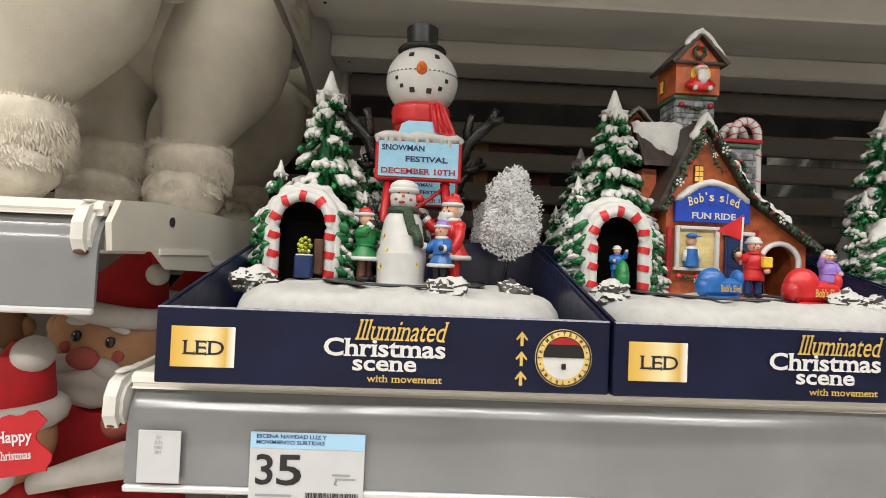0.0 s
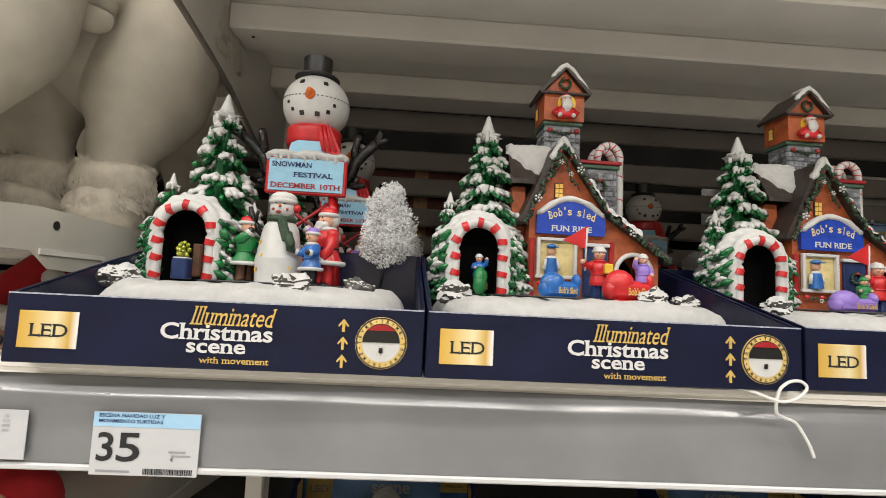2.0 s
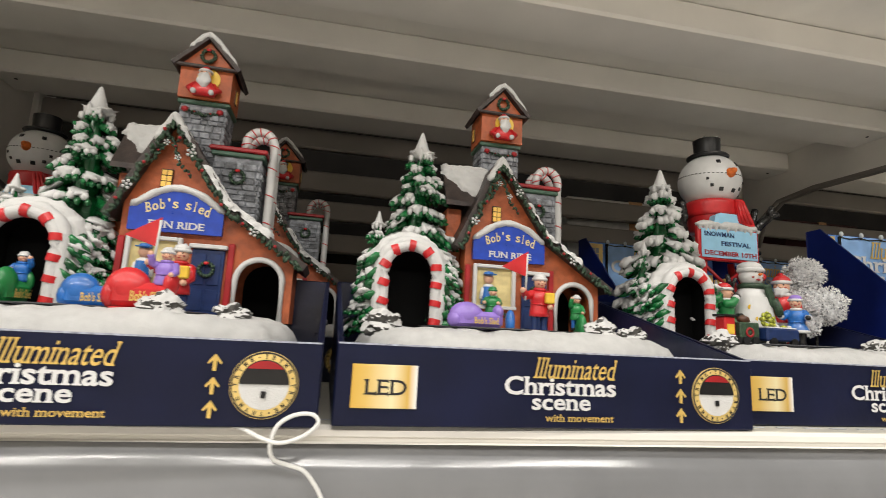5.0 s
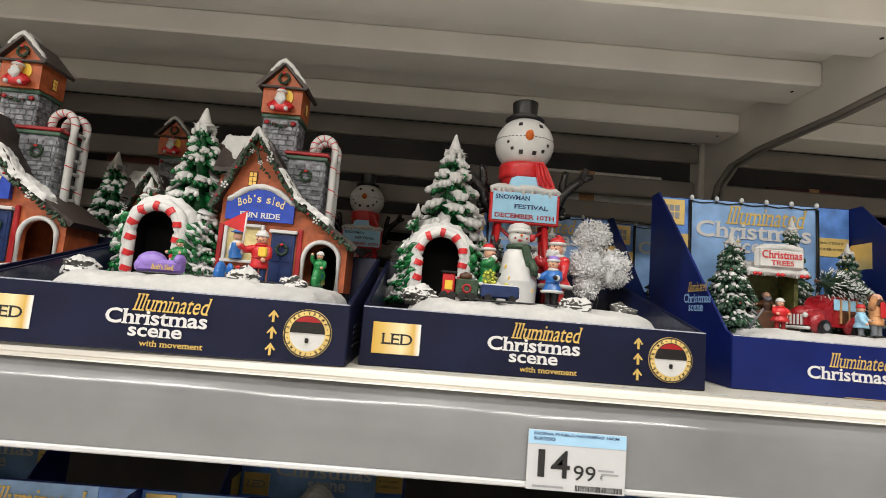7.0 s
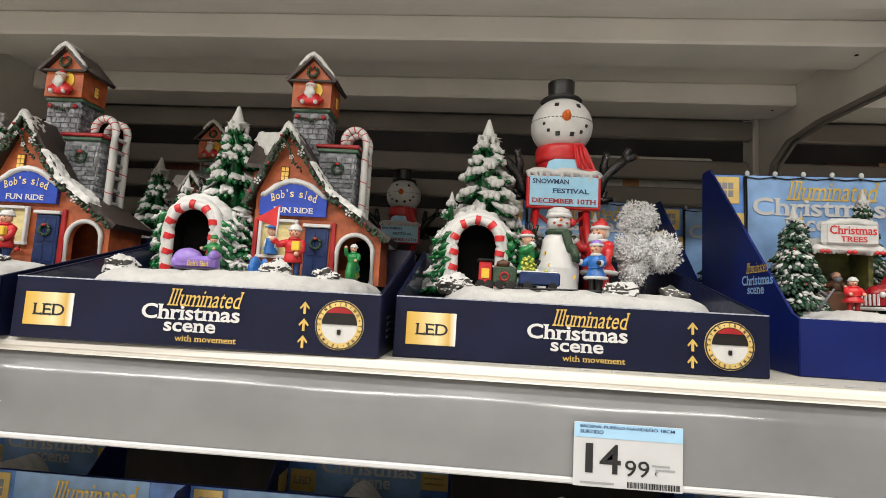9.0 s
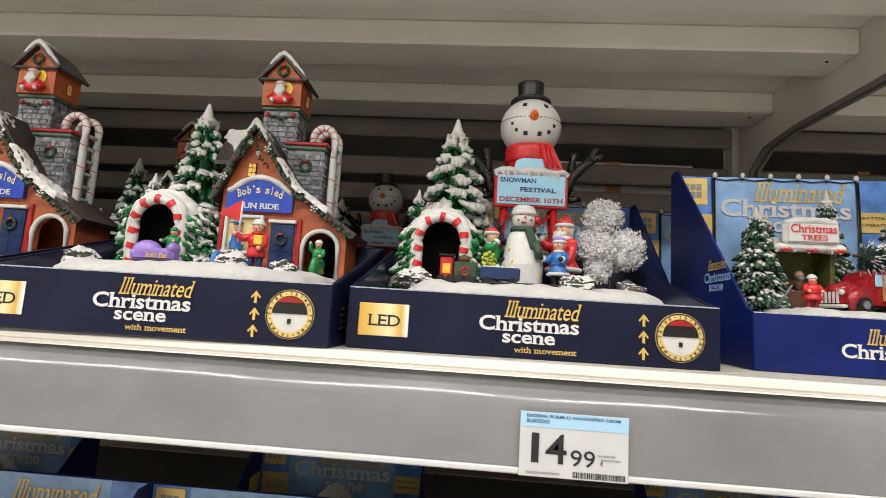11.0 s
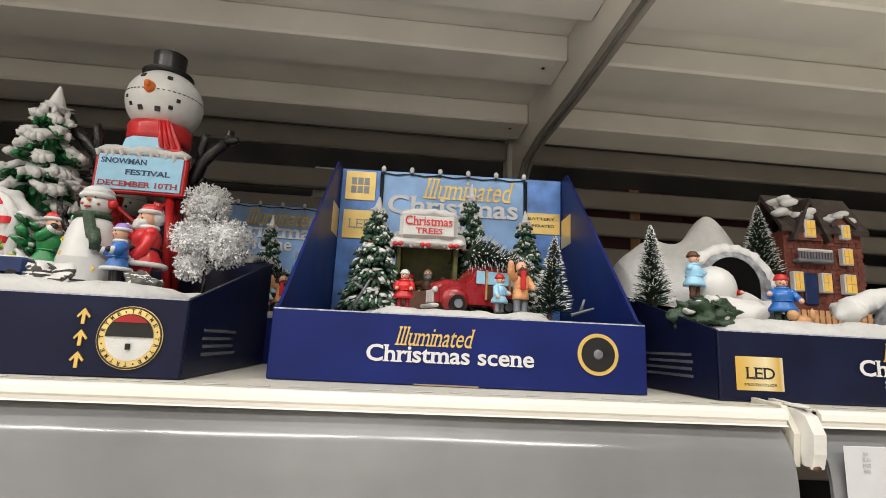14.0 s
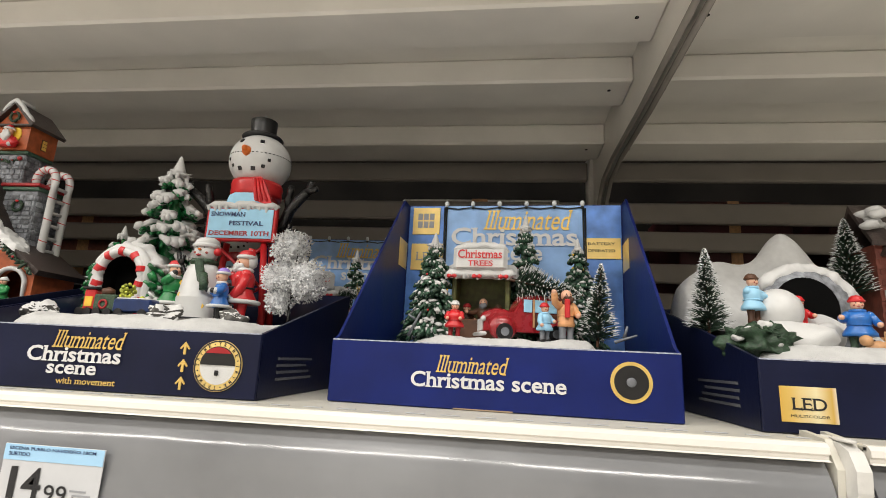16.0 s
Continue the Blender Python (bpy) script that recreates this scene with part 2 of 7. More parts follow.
def serifs(v, f):
    """Small feet and spurs at the stem ends of a lettering mesh."""
    count = collections.Counter(tuple(sorted(e)) for g in f for e in zip(g, g[1:] + g[:1]))
    links = collections.defaultdict(list)
    for a, c in (e for e, k in count.items() if k == 1):
        links[a].append(c)
        links[c].append(a)
    mid = {}
    for g in f:
        cy = sum(v[i][1] for i in g) / len(g)
        for e in zip(g, g[1:] + g[:1]):
            mid[tuple(sorted(e))] = cy
    extra = []
    for a, c in (e for e, k in count.items() if k == 1):
        (ax, ay, _), (bx, by, _) = v[a], v[c]
        if abs(ay - by) > 0.004 or abs(ax - bx) < 0.05:
            continue
        low = mid[tuple(sorted((a, c)))] > ay
        if low and abs(ay) > 0.06:
            continue
        up = 1 if low else -1
        for i, j in ((a, c), (c, a)):
            near = [k for k in links[i] if k != j]
            if len(near) != 1:
                continue
            dx, dy = v[near[0]][0] - v[i][0], (v[near[0]][1] - v[i][1]) * up
            if dy < 0.06 or abs(dx) > 0.25 * dy:
                continue
            side = 1 if v[i][0] > v[j][0] else -1
            x, y = v[i][0], v[i][1]
            if dy > 0.2:
                q = 0.062 if low or side < 0 else 0.03
                extra.append([(x, y), (x + side * q, y), (x + side * q, y + up * 0.035), (x, y + up * 0.085)])
            elif abs(ax - bx) > 0.2 and side > 0:
                extra.append([(x - 0.005, y + up * dy), (x + 0.03, y), (x + 0.02, y + up * 0.17), (x - 0.045, y + up * dy)])
    v, f = list(v), list(f)
    for q in extra:
        f.append(tuple(range(len(v), len(v) + 4)))
        v += [(x, y, 0.0) for x, y in q]
    return v, f


def letters(words, bold, shear, serif):
    key = (words, bold, shear, serif)
    if key not in TEXTS:
        cu = bpy.data.curves.new("letters", "FONT")
        cu.body, cu.offset, cu.shear, cu.resolution_u = words, bold, 0.0, 3
        ob = new("letters", cu)
        bpy.context.view_layer.update()
        me = ob.to_mesh()
        v = [tuple(p.co) for p in me.vertices]
        f = [tuple(p.vertices) for p in me.polygons]
        ob.to_mesh_clear()
        bpy.data.objects.remove(ob)
        bpy.data.curves.remove(cu)
        if serif:
            v, f = serifs(v, f)
        v = [(p[0] + shear * p[1], p[1]) for p in v]
        xs, ys = [p[0] for p in v], [p[1] for p in v]
        x0, x1, y0, y1 = min(xs), max(xs), min(ys), max(ys)
        TEXTS[key] = ([((p[0] - x0) / (x1 - x0), (p[1] - y0) / (y1 - y0)) for p in v], f, (x1 - x0) / (y1 - y0))
    return TEXTS[key]


class Build:
    """Gathers shapes of several materials into one mesh."""

    def __init__(self):
        self.v, self.f, self.m, self.s, self.mats = [], [], [], [], []

    def add(self, verts, faces, material, smooth=False):
        if material not in self.mats:
            self.mats.append(material)
        k, n = self.mats.index(material), len(self.v)
        self.v += [tuple(p) for p in verts]
        self.f += [tuple(i + n for i in f) for f in faces]
        self.m += [k] * len(faces)
        self.s += [smooth] * len(faces)
        return self

    def box(self, x0, x1, y0, y1, z0, z1, material, bev=0.0, m=None):
        if bev <= 0:
            v = [(x, y, z) for x in (x0, x1) for y in (y0, y1) for z in (z0, z1)]
            f = [(0, 1, 3, 2), (4, 6, 7, 5), (0, 4, 5, 1), (2, 3, 7, 6), (0, 2, 6, 4), (1, 5, 7, 3)]
        else:
            c = Vector(((x0 + x1) / 2, (y0 + y1) / 2, (z0 + z1) / 2))
            h = ((x1 - x0) / 2, (y1 - y0) / 2, (z1 - z0) / 2)
            bev = min(bev, min(h) * 0.95)
            v, idx = [], {}
            for sx in (-1, 1):
                for sy in (-1, 1):
                    for sz in (-1, 1):
                        s = (sx, sy, sz)
                        for a in range(3):
                            p = [s[i] * (h[i] if i == a else h[i] - bev) for i in range(3)]
                            idx[s, a] = len(v)
                            v.append(tuple(c + Vector(p)))
            f = []
            for a in range(3):
                b1, b2 = (a + 1) % 3, (a + 2) % 3
                for sg in (-1, 1):
                    q = []
                    for u, w in ((-1, -1), (1, -1), (1, 1), (-1, 1)):
                        s = [0, 0, 0]
                        s[a], s[b1], s[b2] = sg, u, w
                        q.append(idx[tuple(s), a])
                    f.append(tuple(q if sg > 0 else q[::-1]))
                for u in (-1, 1):
                    for w in (-1, 1):
                        s0, s1 = [0, 0, 0], [0, 0, 0]
                        s0[a], s1[a] = -1, 1
                        for s in (s0, s1):
                            s[b1], s[b2] = u, w
                        q = [idx[tuple(s0), b1], idx[tuple(s1), b1], idx[tuple(s1), b2], idx[tuple(s0), b2]]
                        f.append(tuple(q if u * w < 0 else q[::-1]))
            for sx in (-1, 1):
                for sy in (-1, 1):
                    for sz in (-1, 1):
                        q = [idx[(sx, sy, sz), a] for a in range(3)]
                        f.append(tuple(q if sx * sy * sz > 0 else q[::-1]))
        if m is not None:
            v = [m @ Vector(p) for p in v]
        return self.add(v, f, material)

    def ball(self, c, r, material, sub=2, m=None, rough=0.0, freq=100.0):
        r = (r, r, r) if isinstance(r, (int, float)) else r
        v, f = ICO[sub]
        out = []
        for p in v:
            k = 1.0
            q = Vector((p[0] * r[0], p[1] * r[1], p[2] * r[2]))
            if m is not None:
                q = m @ q
            q = q + Vector(c)
            if rough:
                k = rough * noise.noise(q * freq)
                q = q + (q - Vector(c)) * k
            out.append(q)
        return self.add(out, f, material, True)

    def cone(self, p0, p1, r0, r1, material, n=12, smooth=True, caps=True):
        p0, p1 = Vector(p0), Vector(p1)
        rot = (p1 - p0).to_track_quat("Z", "Y").to_matrix()
        v = [p + rot @ Vector((r * math.cos(2 * math.pi * i / n), r * math.sin(2 * math.pi * i / n), 0)) for p, r in ((p0, r0), (p1, r1)) for i in range(n)]
        f = [(i, (i + 1) % n, n + (i + 1) % n, n + i) for i in range(n)]
        self.add(v, f, material, smooth)
        if caps:
            self.add(v, [tuple(range(n))[::-1], tuple(range(n, 2 * n))], material)
        return self

    def tube(self, pts, r, material, n=7, r1=None):
        pts = [Vector(p) for p in pts]
        rings = []
        for i, p in enumerate(pts):
            d = (pts[min(i + 1, len(pts) - 1)] - pts[max(i - 1, 0)]).normalized()
            rot = d.to_track_quat("Z", "Y").to_matrix()
            rr = r if r1 is None else r + (r1 - r) * i / (len(pts) - 1)
            rings += [p + rot @ Vector((rr * math.cos(2 * math.pi * k / n), rr * math.sin(2 * math.pi * k / n), 0)) for k in range(n)]
        f = [(i * n + k, i * n + (k + 1) % n, (i + 1) * n + (k + 1) % n, (i + 1) * n + k) for i in range(len(pts) - 1) for k in range(n)]
        f += [tuple(range(n))[::-1], tuple(range(len(rings) - n, len(rings)))]
        return self.add(rings, f, material, True)

    def prism(self, poly, y0, y1, material, axis="y", smooth=False):
        """A flat outline (x, z) pushed from y0 to y1; axis x: outline (y, z)."""
        n = len(poly)
        if axis == "y":
            v = [(a, y0, b) for a, b in poly] + [(a, y1, b) for a, b in poly]
        elif axis == "x":
            v = [(y0, a, b) for a, b in poly] + [(y1, a, b) for a, b in poly]
        else:
            v = [(a, b, y0) for a, b in poly] + [(a, b, y1) for a, b in poly]
        f = [tuple(range(n)), tuple(range(n, 2 * n))[::-1]] + [(i, n + i, n + (i + 1) % n, (i + 1) % n) for i in range(n)]
        return self.add(v, f, material, smooth)

    def ring(self, c, r, t, material, n=28, k=8, flat=1.0, axis="y", a0=0.0, a1=2 * math.pi):
        """A torus or part of one round c."""
        full = abs(a1 - a0 - 2 * math.pi) < 1e-6
        rows = n if full else n + 1
        v = []
        for i in range(rows):
            a = a0 + (a1 - a0) * i / n
            for j in range(k):
                b = 2 * math.pi * j / k
                q = r + t * math.cos(b)
                w = t * flat * math.sin(b)
                if axis == "y":
                    v.append((c[0] + q * math.cos(a), c[1] + w, c[2] + q * math.sin(a)))
                elif axis == "z":
                    v.append((c[0] + q * math.cos(a), c[1] + q * math.sin(a), c[2] + w))
                else:
                    v.append((c[0] + w, c[1] + q * math.cos(a), c[2] + q * math.sin(a)))
        f = [((i % rows) * k + j, ((i + 1) % rows) * k + j, ((i + 1) % rows) * k + (j + 1) % k, (i % rows) * k + (j + 1) % k) for i in range(n) for j in range(k)]
        return self.add(v, f, material, True)

    def lathe(self, c, prof, material, n=14, m=None, squash=1.0):
        """A turned body about the upright axis through c; prof: (radius, height)."""
        v = []
        for r, z in prof:
            for i in range(n):
                p = Vector((r * math.cos(2 * math.pi * i / n), squash * r * math.sin(2 * math.pi * i / n), z))
                v.append(Vector(c) + (m @ p if m is not None else p))
        f = [(k * n + i, k * n + (i + 1) % n, (k + 1) * n + (i + 1) % n, (k + 1) * n + i) for k in range(len(prof) - 1) for i in range(n)]
        f += [tuple(range(n))[::-1], tuple(range(len(v) - n, len(v)))]
        return self.add(v, f, material, True)

    def disc(self, c, r, y1, material, n=32):
        return self.cone((c[0], c[1], c[2]), (c[0], y1, c[2]), r, r, material, n)

    def text(self, words, x0, x1, z0, z1, y, material, bold=0.0, shear=0.0, keep=False, m=None, serif=True):
        v, f, ratio = letters(words, bold, shear, serif)
        if keep:
            w = (z1 - z0) * ratio
            mid = (x0 + x1) / 2
            x0, x1 = mid - w / 2, mid + w / 2
        out = [Vector((x0 + a * (x1 - x0), y, z0 + b * (z1 - z0))) for a, b in v]
        if m is not None:
            out = [m @ p for p in out]
        return self.add(out, f, material)

    def make(self, name, parent=None, label=""):
        me = bpy.data.meshes.new(name)
        me.from_pydata([tuple(p) for p in self.v], [], self.f)
        for x in self.mats:
            me.materials.append(x)
        me.polygons.foreach_set("material_index", self.m)
        me.polygons.foreach_set("use_smooth", self.s)
        me.update()
        ob = new(name, me)
        if parent is not None:
            ob.parent = parent
        if label:
            ob["label"] = label
        return ob


def thing(name, m, label, category, group="", kind=""):
    e = new(name)
    e.empty_display_size = 0.02
    e.matrix_world = m
    return tagged(e, label, category, group, kind)


def turned(c, az, droop=0.0):
    return Euler((0, droop, az)).to_matrix()


# ---- the setting ----
def slab(name, x0, x1, y0, y1, z0, z1, material):
    return tagged(Build().box(x0, x1, y0, y1, z0, z1, material).make(name), kind="structure")


slab("floor", -5.5, 6.5, -4.2, 1.9, -0.1, 0.0, FLOORM)
slab("ceiling", -5.5, 6.5, -4.2, 1.9, 3.3, 3.4, CEIL)
slab("wall_north", -5.5, 6.5, 1.8, 1.9, 0.0, 3.3, PLASTER)
# Unseen plain wall that also serves as a reflector towards the shelves.
slab("wall_south", -5.5, 6.5, -4.2, -4.1, 0.0, 3.3, AISLE)
slab("wall_west", -5.5, -5.4, -4.1, 1.8, 0.0, 3.3, PLASTER)
slab("wall_east", 6.4, 6.5, -4.1, 1.8, 0.0, 3.3, PLASTER)
for lx, ly in LAMPS:
    fx = thing("ceiling_light", pose(lx, ly, 2.95), "long white fluorescent ceiling light hung over the aisle", "ceiling light", "aisle lights")
    b = Build().box(-0.64, 0.64, -0.09, 0.09, 0.0, 0.06, WORN_WHITE, 0.01)
    for sx in (-0.5, 0.5):
        b.cone((sx, 0, 0.055), (sx, 0, 0.355), 0.004, 0.004, WORN_WHITE, 6)
    b.make("housing", fx)

Z_MAIN, Z_LOW, Z_LEFT, Y_BACK = 1.28, 0.937, 1.12, 0.62


def lip(parent, x0, x1, top):
    """The grey label strip along a shelf's front edge; its face lies at y = 0."""
    prof = [(0.010, 0.0), (0.0065, -0.0005), (0.0045, -0.0022), (0.0042, -0.0052), (0.0060, -0.0062), (0.0060, -0.0080), (0.0040, -0.0088)]
    Build().prism([(y, top + z) for y, z in prof] + [(0.010, top - 0.0088)], x0, x1, SHELF, "x").make("edge_moulding", parent)
    face = [(0.0125, -0.0084), (0.0115, -0.0092), (0.0098, -0.0108), (0.0070, -0.0152), (0.0044, -0.0205), (0.0026, -0.0265), (0.0014, -0.0350), (0.0008, -0.0460), (0.0010, -0.0600)]
    b, n = Build(), len(face)
    fine = []
    for (ya, za), (yb, zb) in zip(face, face[1:]):
        fine += [(ya + (yb - ya) * k / 3, za + (zb - za) * k / 3) for k in range(3)]
    face, nx = fine + [face[-1]], 150
    n = len(face)
    v = []
    for i in range(nx + 1):
        x = x0 + (x1 - x0) * i / nx
        for k, (y, z) in enumerate(face):
            g = min(1.0, 0.15 + k / 7)
            y2 = y + g * (0.0011 * noise.noise(Vector((x * 10, z * 32, top))) + 0.0014 * noise.noise(Vector((x * 3.6, z * 15, top + 5))))
            v.append((x, y2, top + z))
    v += [(x, y + 0.0018, z) for x, y, z in v]
    half = (nx + 1) * n
    f = [(i * n + k, (i + 1) * n + k, (i + 1) * n + k + 1, i * n + k + 1) for i in range(nx) for k in range(n - 1)]
    f += [tuple(half + q for q in g[::-1]) for g in f]
    b.add(v, f, LIP, True)
    b.make("label_strip", parent, "glossy grey plastic label strip")
    Build().box(x0, x1, -0.0006, 0.0030, top - 0.0640, top - 0.0602, LIP_EDGE, 0.001).make("strip_edge", parent, "clear strip edge")


def shelf(x0, x1, top, label, slots=True):
    sh = thing("shelf", pose(0, 0, 0), label, "shelf", "gondola shelves")
    Build().box(x0, x1, 0.0062, Y_BACK - 0.004, top - 0.004, top, SHELF_TOP, 0.0012).make("deck", sh, "cream painted steel deck")
    b = Build()
    for y in (0.02, 0.20, 0.36, 0.50):
        b.box(x0 + 0.006, x1 - 0.006, y, y + 0.045, top - 0.030, top - 0.0045, SHELF, 0.002)
    b.make("stiffener", sh)
    lip(sh, x0, x1, top)
    if slots:
        # White dashes paint the bright rim highlights of a row of punched slots.
        b = Build()
        for i in range(int((x1 - x0) / 0.02)):
            b.box(x0 + 0.02 + i * 0.02, x0 + 0.031 + i * 0.02, 0.017, 0.0195, top + 0.0002, top + 0.0005, LABEL_WHITE)
        b.make("slot_rim_glints", sh)
    for x, s in ((x0, -1), (x1, 1)):
        b = Build()
        o = [(0.004, top - 0.012), (0.012, top + 0.001), (0.05, top + 0.004), (0.30, top + 0.002), (Y_BACK, top - 0.002), (Y_BACK, top - 0.085), (0.26, top - 0.050), (0.07, top - 0.040), (0.052, top - 0.028), (0.006, top - 0.028)]
        b.prism(o, x + s * 0.002, x + s * 0.0055, SHELF_TOP, "x")
        b.cone((x + s * 0.005, 0.070, top - 0.0075), (x + s * 0.0062, 0.070, top - 0.0075), 0.0032, 0.0035, HOLE, 12)
        b.prism([(0.055, top - 0.026), (0.13, top - 0.026), (0.14, top - 0.034), (0.40, top - 0.036), (0.40, top - 0.040), (0.138, top - 0.038), (0.128, top - 0.030), (0.055, top - 0.030)], x + s * 0.0056, x + s * 0.0066, SHELF, "x")
        b.make("side_arm", sh, "cream painted steel side arm")
    return sh


def end_tab(x, top, label):
    """The worn plastic end piece at a shelf's corner."""
    t = thing("end_cap", pose(x, 0, top), label, "end cap", "shelf end caps")
    o = [(-0.001, -0.033), (-0.0045, -0.024), (-0.0040, -0.012), (0.001, -0.002), (0.010, 0.0022), (0.034, 0.0026), (0.034, -0.004), (0.014, -0.006), (0.008, -0.014), (0.006, -0.031)]
    rnd = random.Random(int(x * 900))
    o = [(0.84 * p + rnd.uniform(-0.0007, 0.0007), 0.82 * q + rnd.uniform(-0.0007, 0.0007)) for p, q in o]
    b = Build().prism(o, -0.0034, 0.0034, WORN_WHITE, "x")
    b.prism([(p * 0.8 + 0.003, q * 0.8 - 0.004) for p, q in o], 0.0034, 0.0052, WORN_WHITE, "x")
    b.ball((0, 0.0010, -0.0262), (0.0036, 0.0036, 0.0018), BROWN, 2, None, 0.4, 300)
    b.ball((0.0006, 0.010, 0.0024), (0.0040, 0.008, 0.0012), WORN_WHITE, 2, None, 0.4, 300)
    b.make("cover", t)
    return t


shelf(-0.169, 1.143, Z_MAIN, "cream steel shelf with a grey label strip, full of boxed scenes")
shelf(-0.169, 1.143, Z_LOW, "lower cream steel shelf with blue boxed scenes standing on it", False)
shelf(1.161, 2.473, Z_MAIN, "cream steel shelf of the neighbouring bay with grey label strip")
shelf(1.161, 2.473, Z_LOW, "lower cream steel shelf of the neighbouring bay", False)
shelf(-1.500, -0.190, 1.375, "cream steel shelf holding tall white plush figures")
shelf(-1.500, -0.190, Z_LEFT, "lower cream steel shelf with red plush dolls standing on it", False)
end_tab(-0.1755, 1.278, "worn white plastic end cap with scuffed brown edge")
end_tab(-0.1985, 1.372, "worn white plastic end cap on the plush shelf")
end_tab(1.1520, 1.279, "crumpled white plastic end cap between two bays")


def upper_shelf(x0, x1, top, deep=False):
    sh = thing("upper_shelf", pose(0, 0, 0), "underside of a cream steel shelf with pressed cross ribs", "shelf", "upper shelves")
    Build().box(x0, x1, -0.012, Y_BACK - 0.004, top, top + 0.006, SHELF).make("deck", sh)
    for y in (-0.010, 0.172, 0.315, 0.503):
        w = 0.03 if y < 0 else 0.068
        b = Build().box(x0 + 0.002, x1 - 0.002, y, y + w, top - 0.035, top - 0.0005, SHELF, 0.003)
        for x in (x0 + 0.028, x1 - 0.028):
            b.cone((x, y + 0.024, top - 0.0356), (x, y + 0.024, top - 0.034), 0.0022, 0.0022, HOLE, 10)
        b.make("rib", sh)
    for x, s in ((x0, -1), (x1, 1)):
        b = Build()
        low = [(0.10, 0.078), (0.30, 0.082), (0.46, 0.078), (0.535, 0.085), (0.578, 0.112), (0.600, 0.165)]
        if deep and s < 0:
            low = [(0.10, 0.068), (0.18, 0.073), (0.27, 0.088), (0.35, 0.105), (0.43, 0.131), (0.52, 0.160), (0.600, 0.182)]
        edge = [(y, top - d) for y, d in low]
        b.prism([(0.0, top + 0.006), (0.0, top - 0.040)] + edge + [(Y_BACK - 0.003, top - 0.19), (Y_BACK - 0.003, top + 0.006)], x - 0.002, x + 0.002, SHELF, "x")
        # Dark tube paints the shadow in the gap between neighbouring brackets.
        b.tube([(x, y, z) for y, z in edge], 0.0036, SLAT_AND_SHADE, 8)
        b.make("bracket", sh)
    return sh


upper_shelf(-0.176, 1.140, 1.695, True)
upper_shelf(1.152, 2.470, 1.695)
upper_shelf(-1.500, -0.192, 2.02)

back = thing("gondola_back", pose(0, 0, 0), "steel uprights with pale cross slats and dark gaps behind the shelves", "gondola", kind="structure")
for x in (-1.512, -0.180, 1.146, 2.482):
    b = Build().box(x - 0.016, x + 0.016, Y_BACK, Y_BACK + 0.04, 0.0, 2.3, SHELF, 0.003)
    for i in range(40):
        b.box(x - 0.003, x + 0.003, Y_BACK - 0.0006, Y_BACK + 0.001, 1.2 + i * 0.025, 1.214 + i * 0.025, HOLE)
    b.make("upright", back)
SLATS = ((1.704, 1.750), (1.566, 1.603), (1.516, 1.550), (1.458, 1.492), (1.406, 1.440), (1.354, 1.388), (1.302, 1.336), (1.18, 1.23), (1.10, 1.14), (1.02, 1.06))
for z0, z1 in SLATS:
    for x0, x1 in ((-1.494, -0.198), (-0.162, 1.128), (1.164, 2.464)):
        Build().box(x0, x1, Y_BACK + 0.012, Y_BACK + 0.028, z0, z1, SLAT_AND_SHADE, 0.003).make("slat", back)
for x0, x1 in ((-1.494, -0.198), (-0.162, 1.128), (1.164, 2.464)):
    Build().box(x0, x1, Y_BACK - 0.004, Y_BACK + 0.010, 1.638, 1.6745, SLAT_AND_SHADE, 0.003).make("panel", back, "pale steel panel")
    b = Build().box(x0, x1, Y_BACK - 0.010, Y_BACK + 0.010, 1.6790, 1.6900, SLAT_AND_SHADE, 0.002)
    b.box(x0, x1, Y_BACK - 0.016, Y_BACK - 0.006, 1.6755, 1.6785, SHELF, 0.001)
    for i in range(int((x1 - x0) / 0.030)):
        b.box(x0 + 0.008 + i * 0.030, x0 + 0.0105 + i * 0.030, Y_BACK - 0.0106, Y_BACK - 0.009, 1.6830, 1.6848, HOLE)
    b.make("rail", back)
# Added black sheet, deck and cap: painted shade for the slat gaps.
Build().box(-1.6, 2.6, Y_BACK + 0.30, Y_BACK + 0.31, 0.0, 2.3, GAP_SHADE).make("gap_shade_sheet", back)
Build().box(-1.6, 2.6, Y_BACK + 0.045, Y_BACK + 0.298, 1.29, 1.30, GAP_SHADE).make("gap_shade_deck", back)
Build().box(-1.6, 2.6, Y_BACK + 0.030, Y_BACK + 0.31, 2.3, 2.31, GAP_SHADE).make("gap_shade_cap", back)
for x0, x1, z1, paint, words in ((0.775, 1.085, 0.322, WORN_WHITE, "plain white carton seen through the slats"), (-0.05, 0.22, 0.28, BRICK_DARK, "brown carton seen through the slats"), (1.30, 1.50, 0.322, MAROON, "dark red carton seen through the slats"), (1.56, 1.80, 0.31, MAROON, "dark red carton seen through the slats")):
    crate = thing("carton", pose(x0, Y_BACK + 0.06, 1.3002), words, "carton", "cartons behind the slats")
    Build().box(0, x1 - x0, 0, 0.2, 0, z1, paint, 0.003).box((x1 - x0) * 0.45, (x1 - x0) * 0.55, -0.0006, 0.2006, z1 * 0.2, z1 + 0.0006, TAN).make("carton_body", crate)


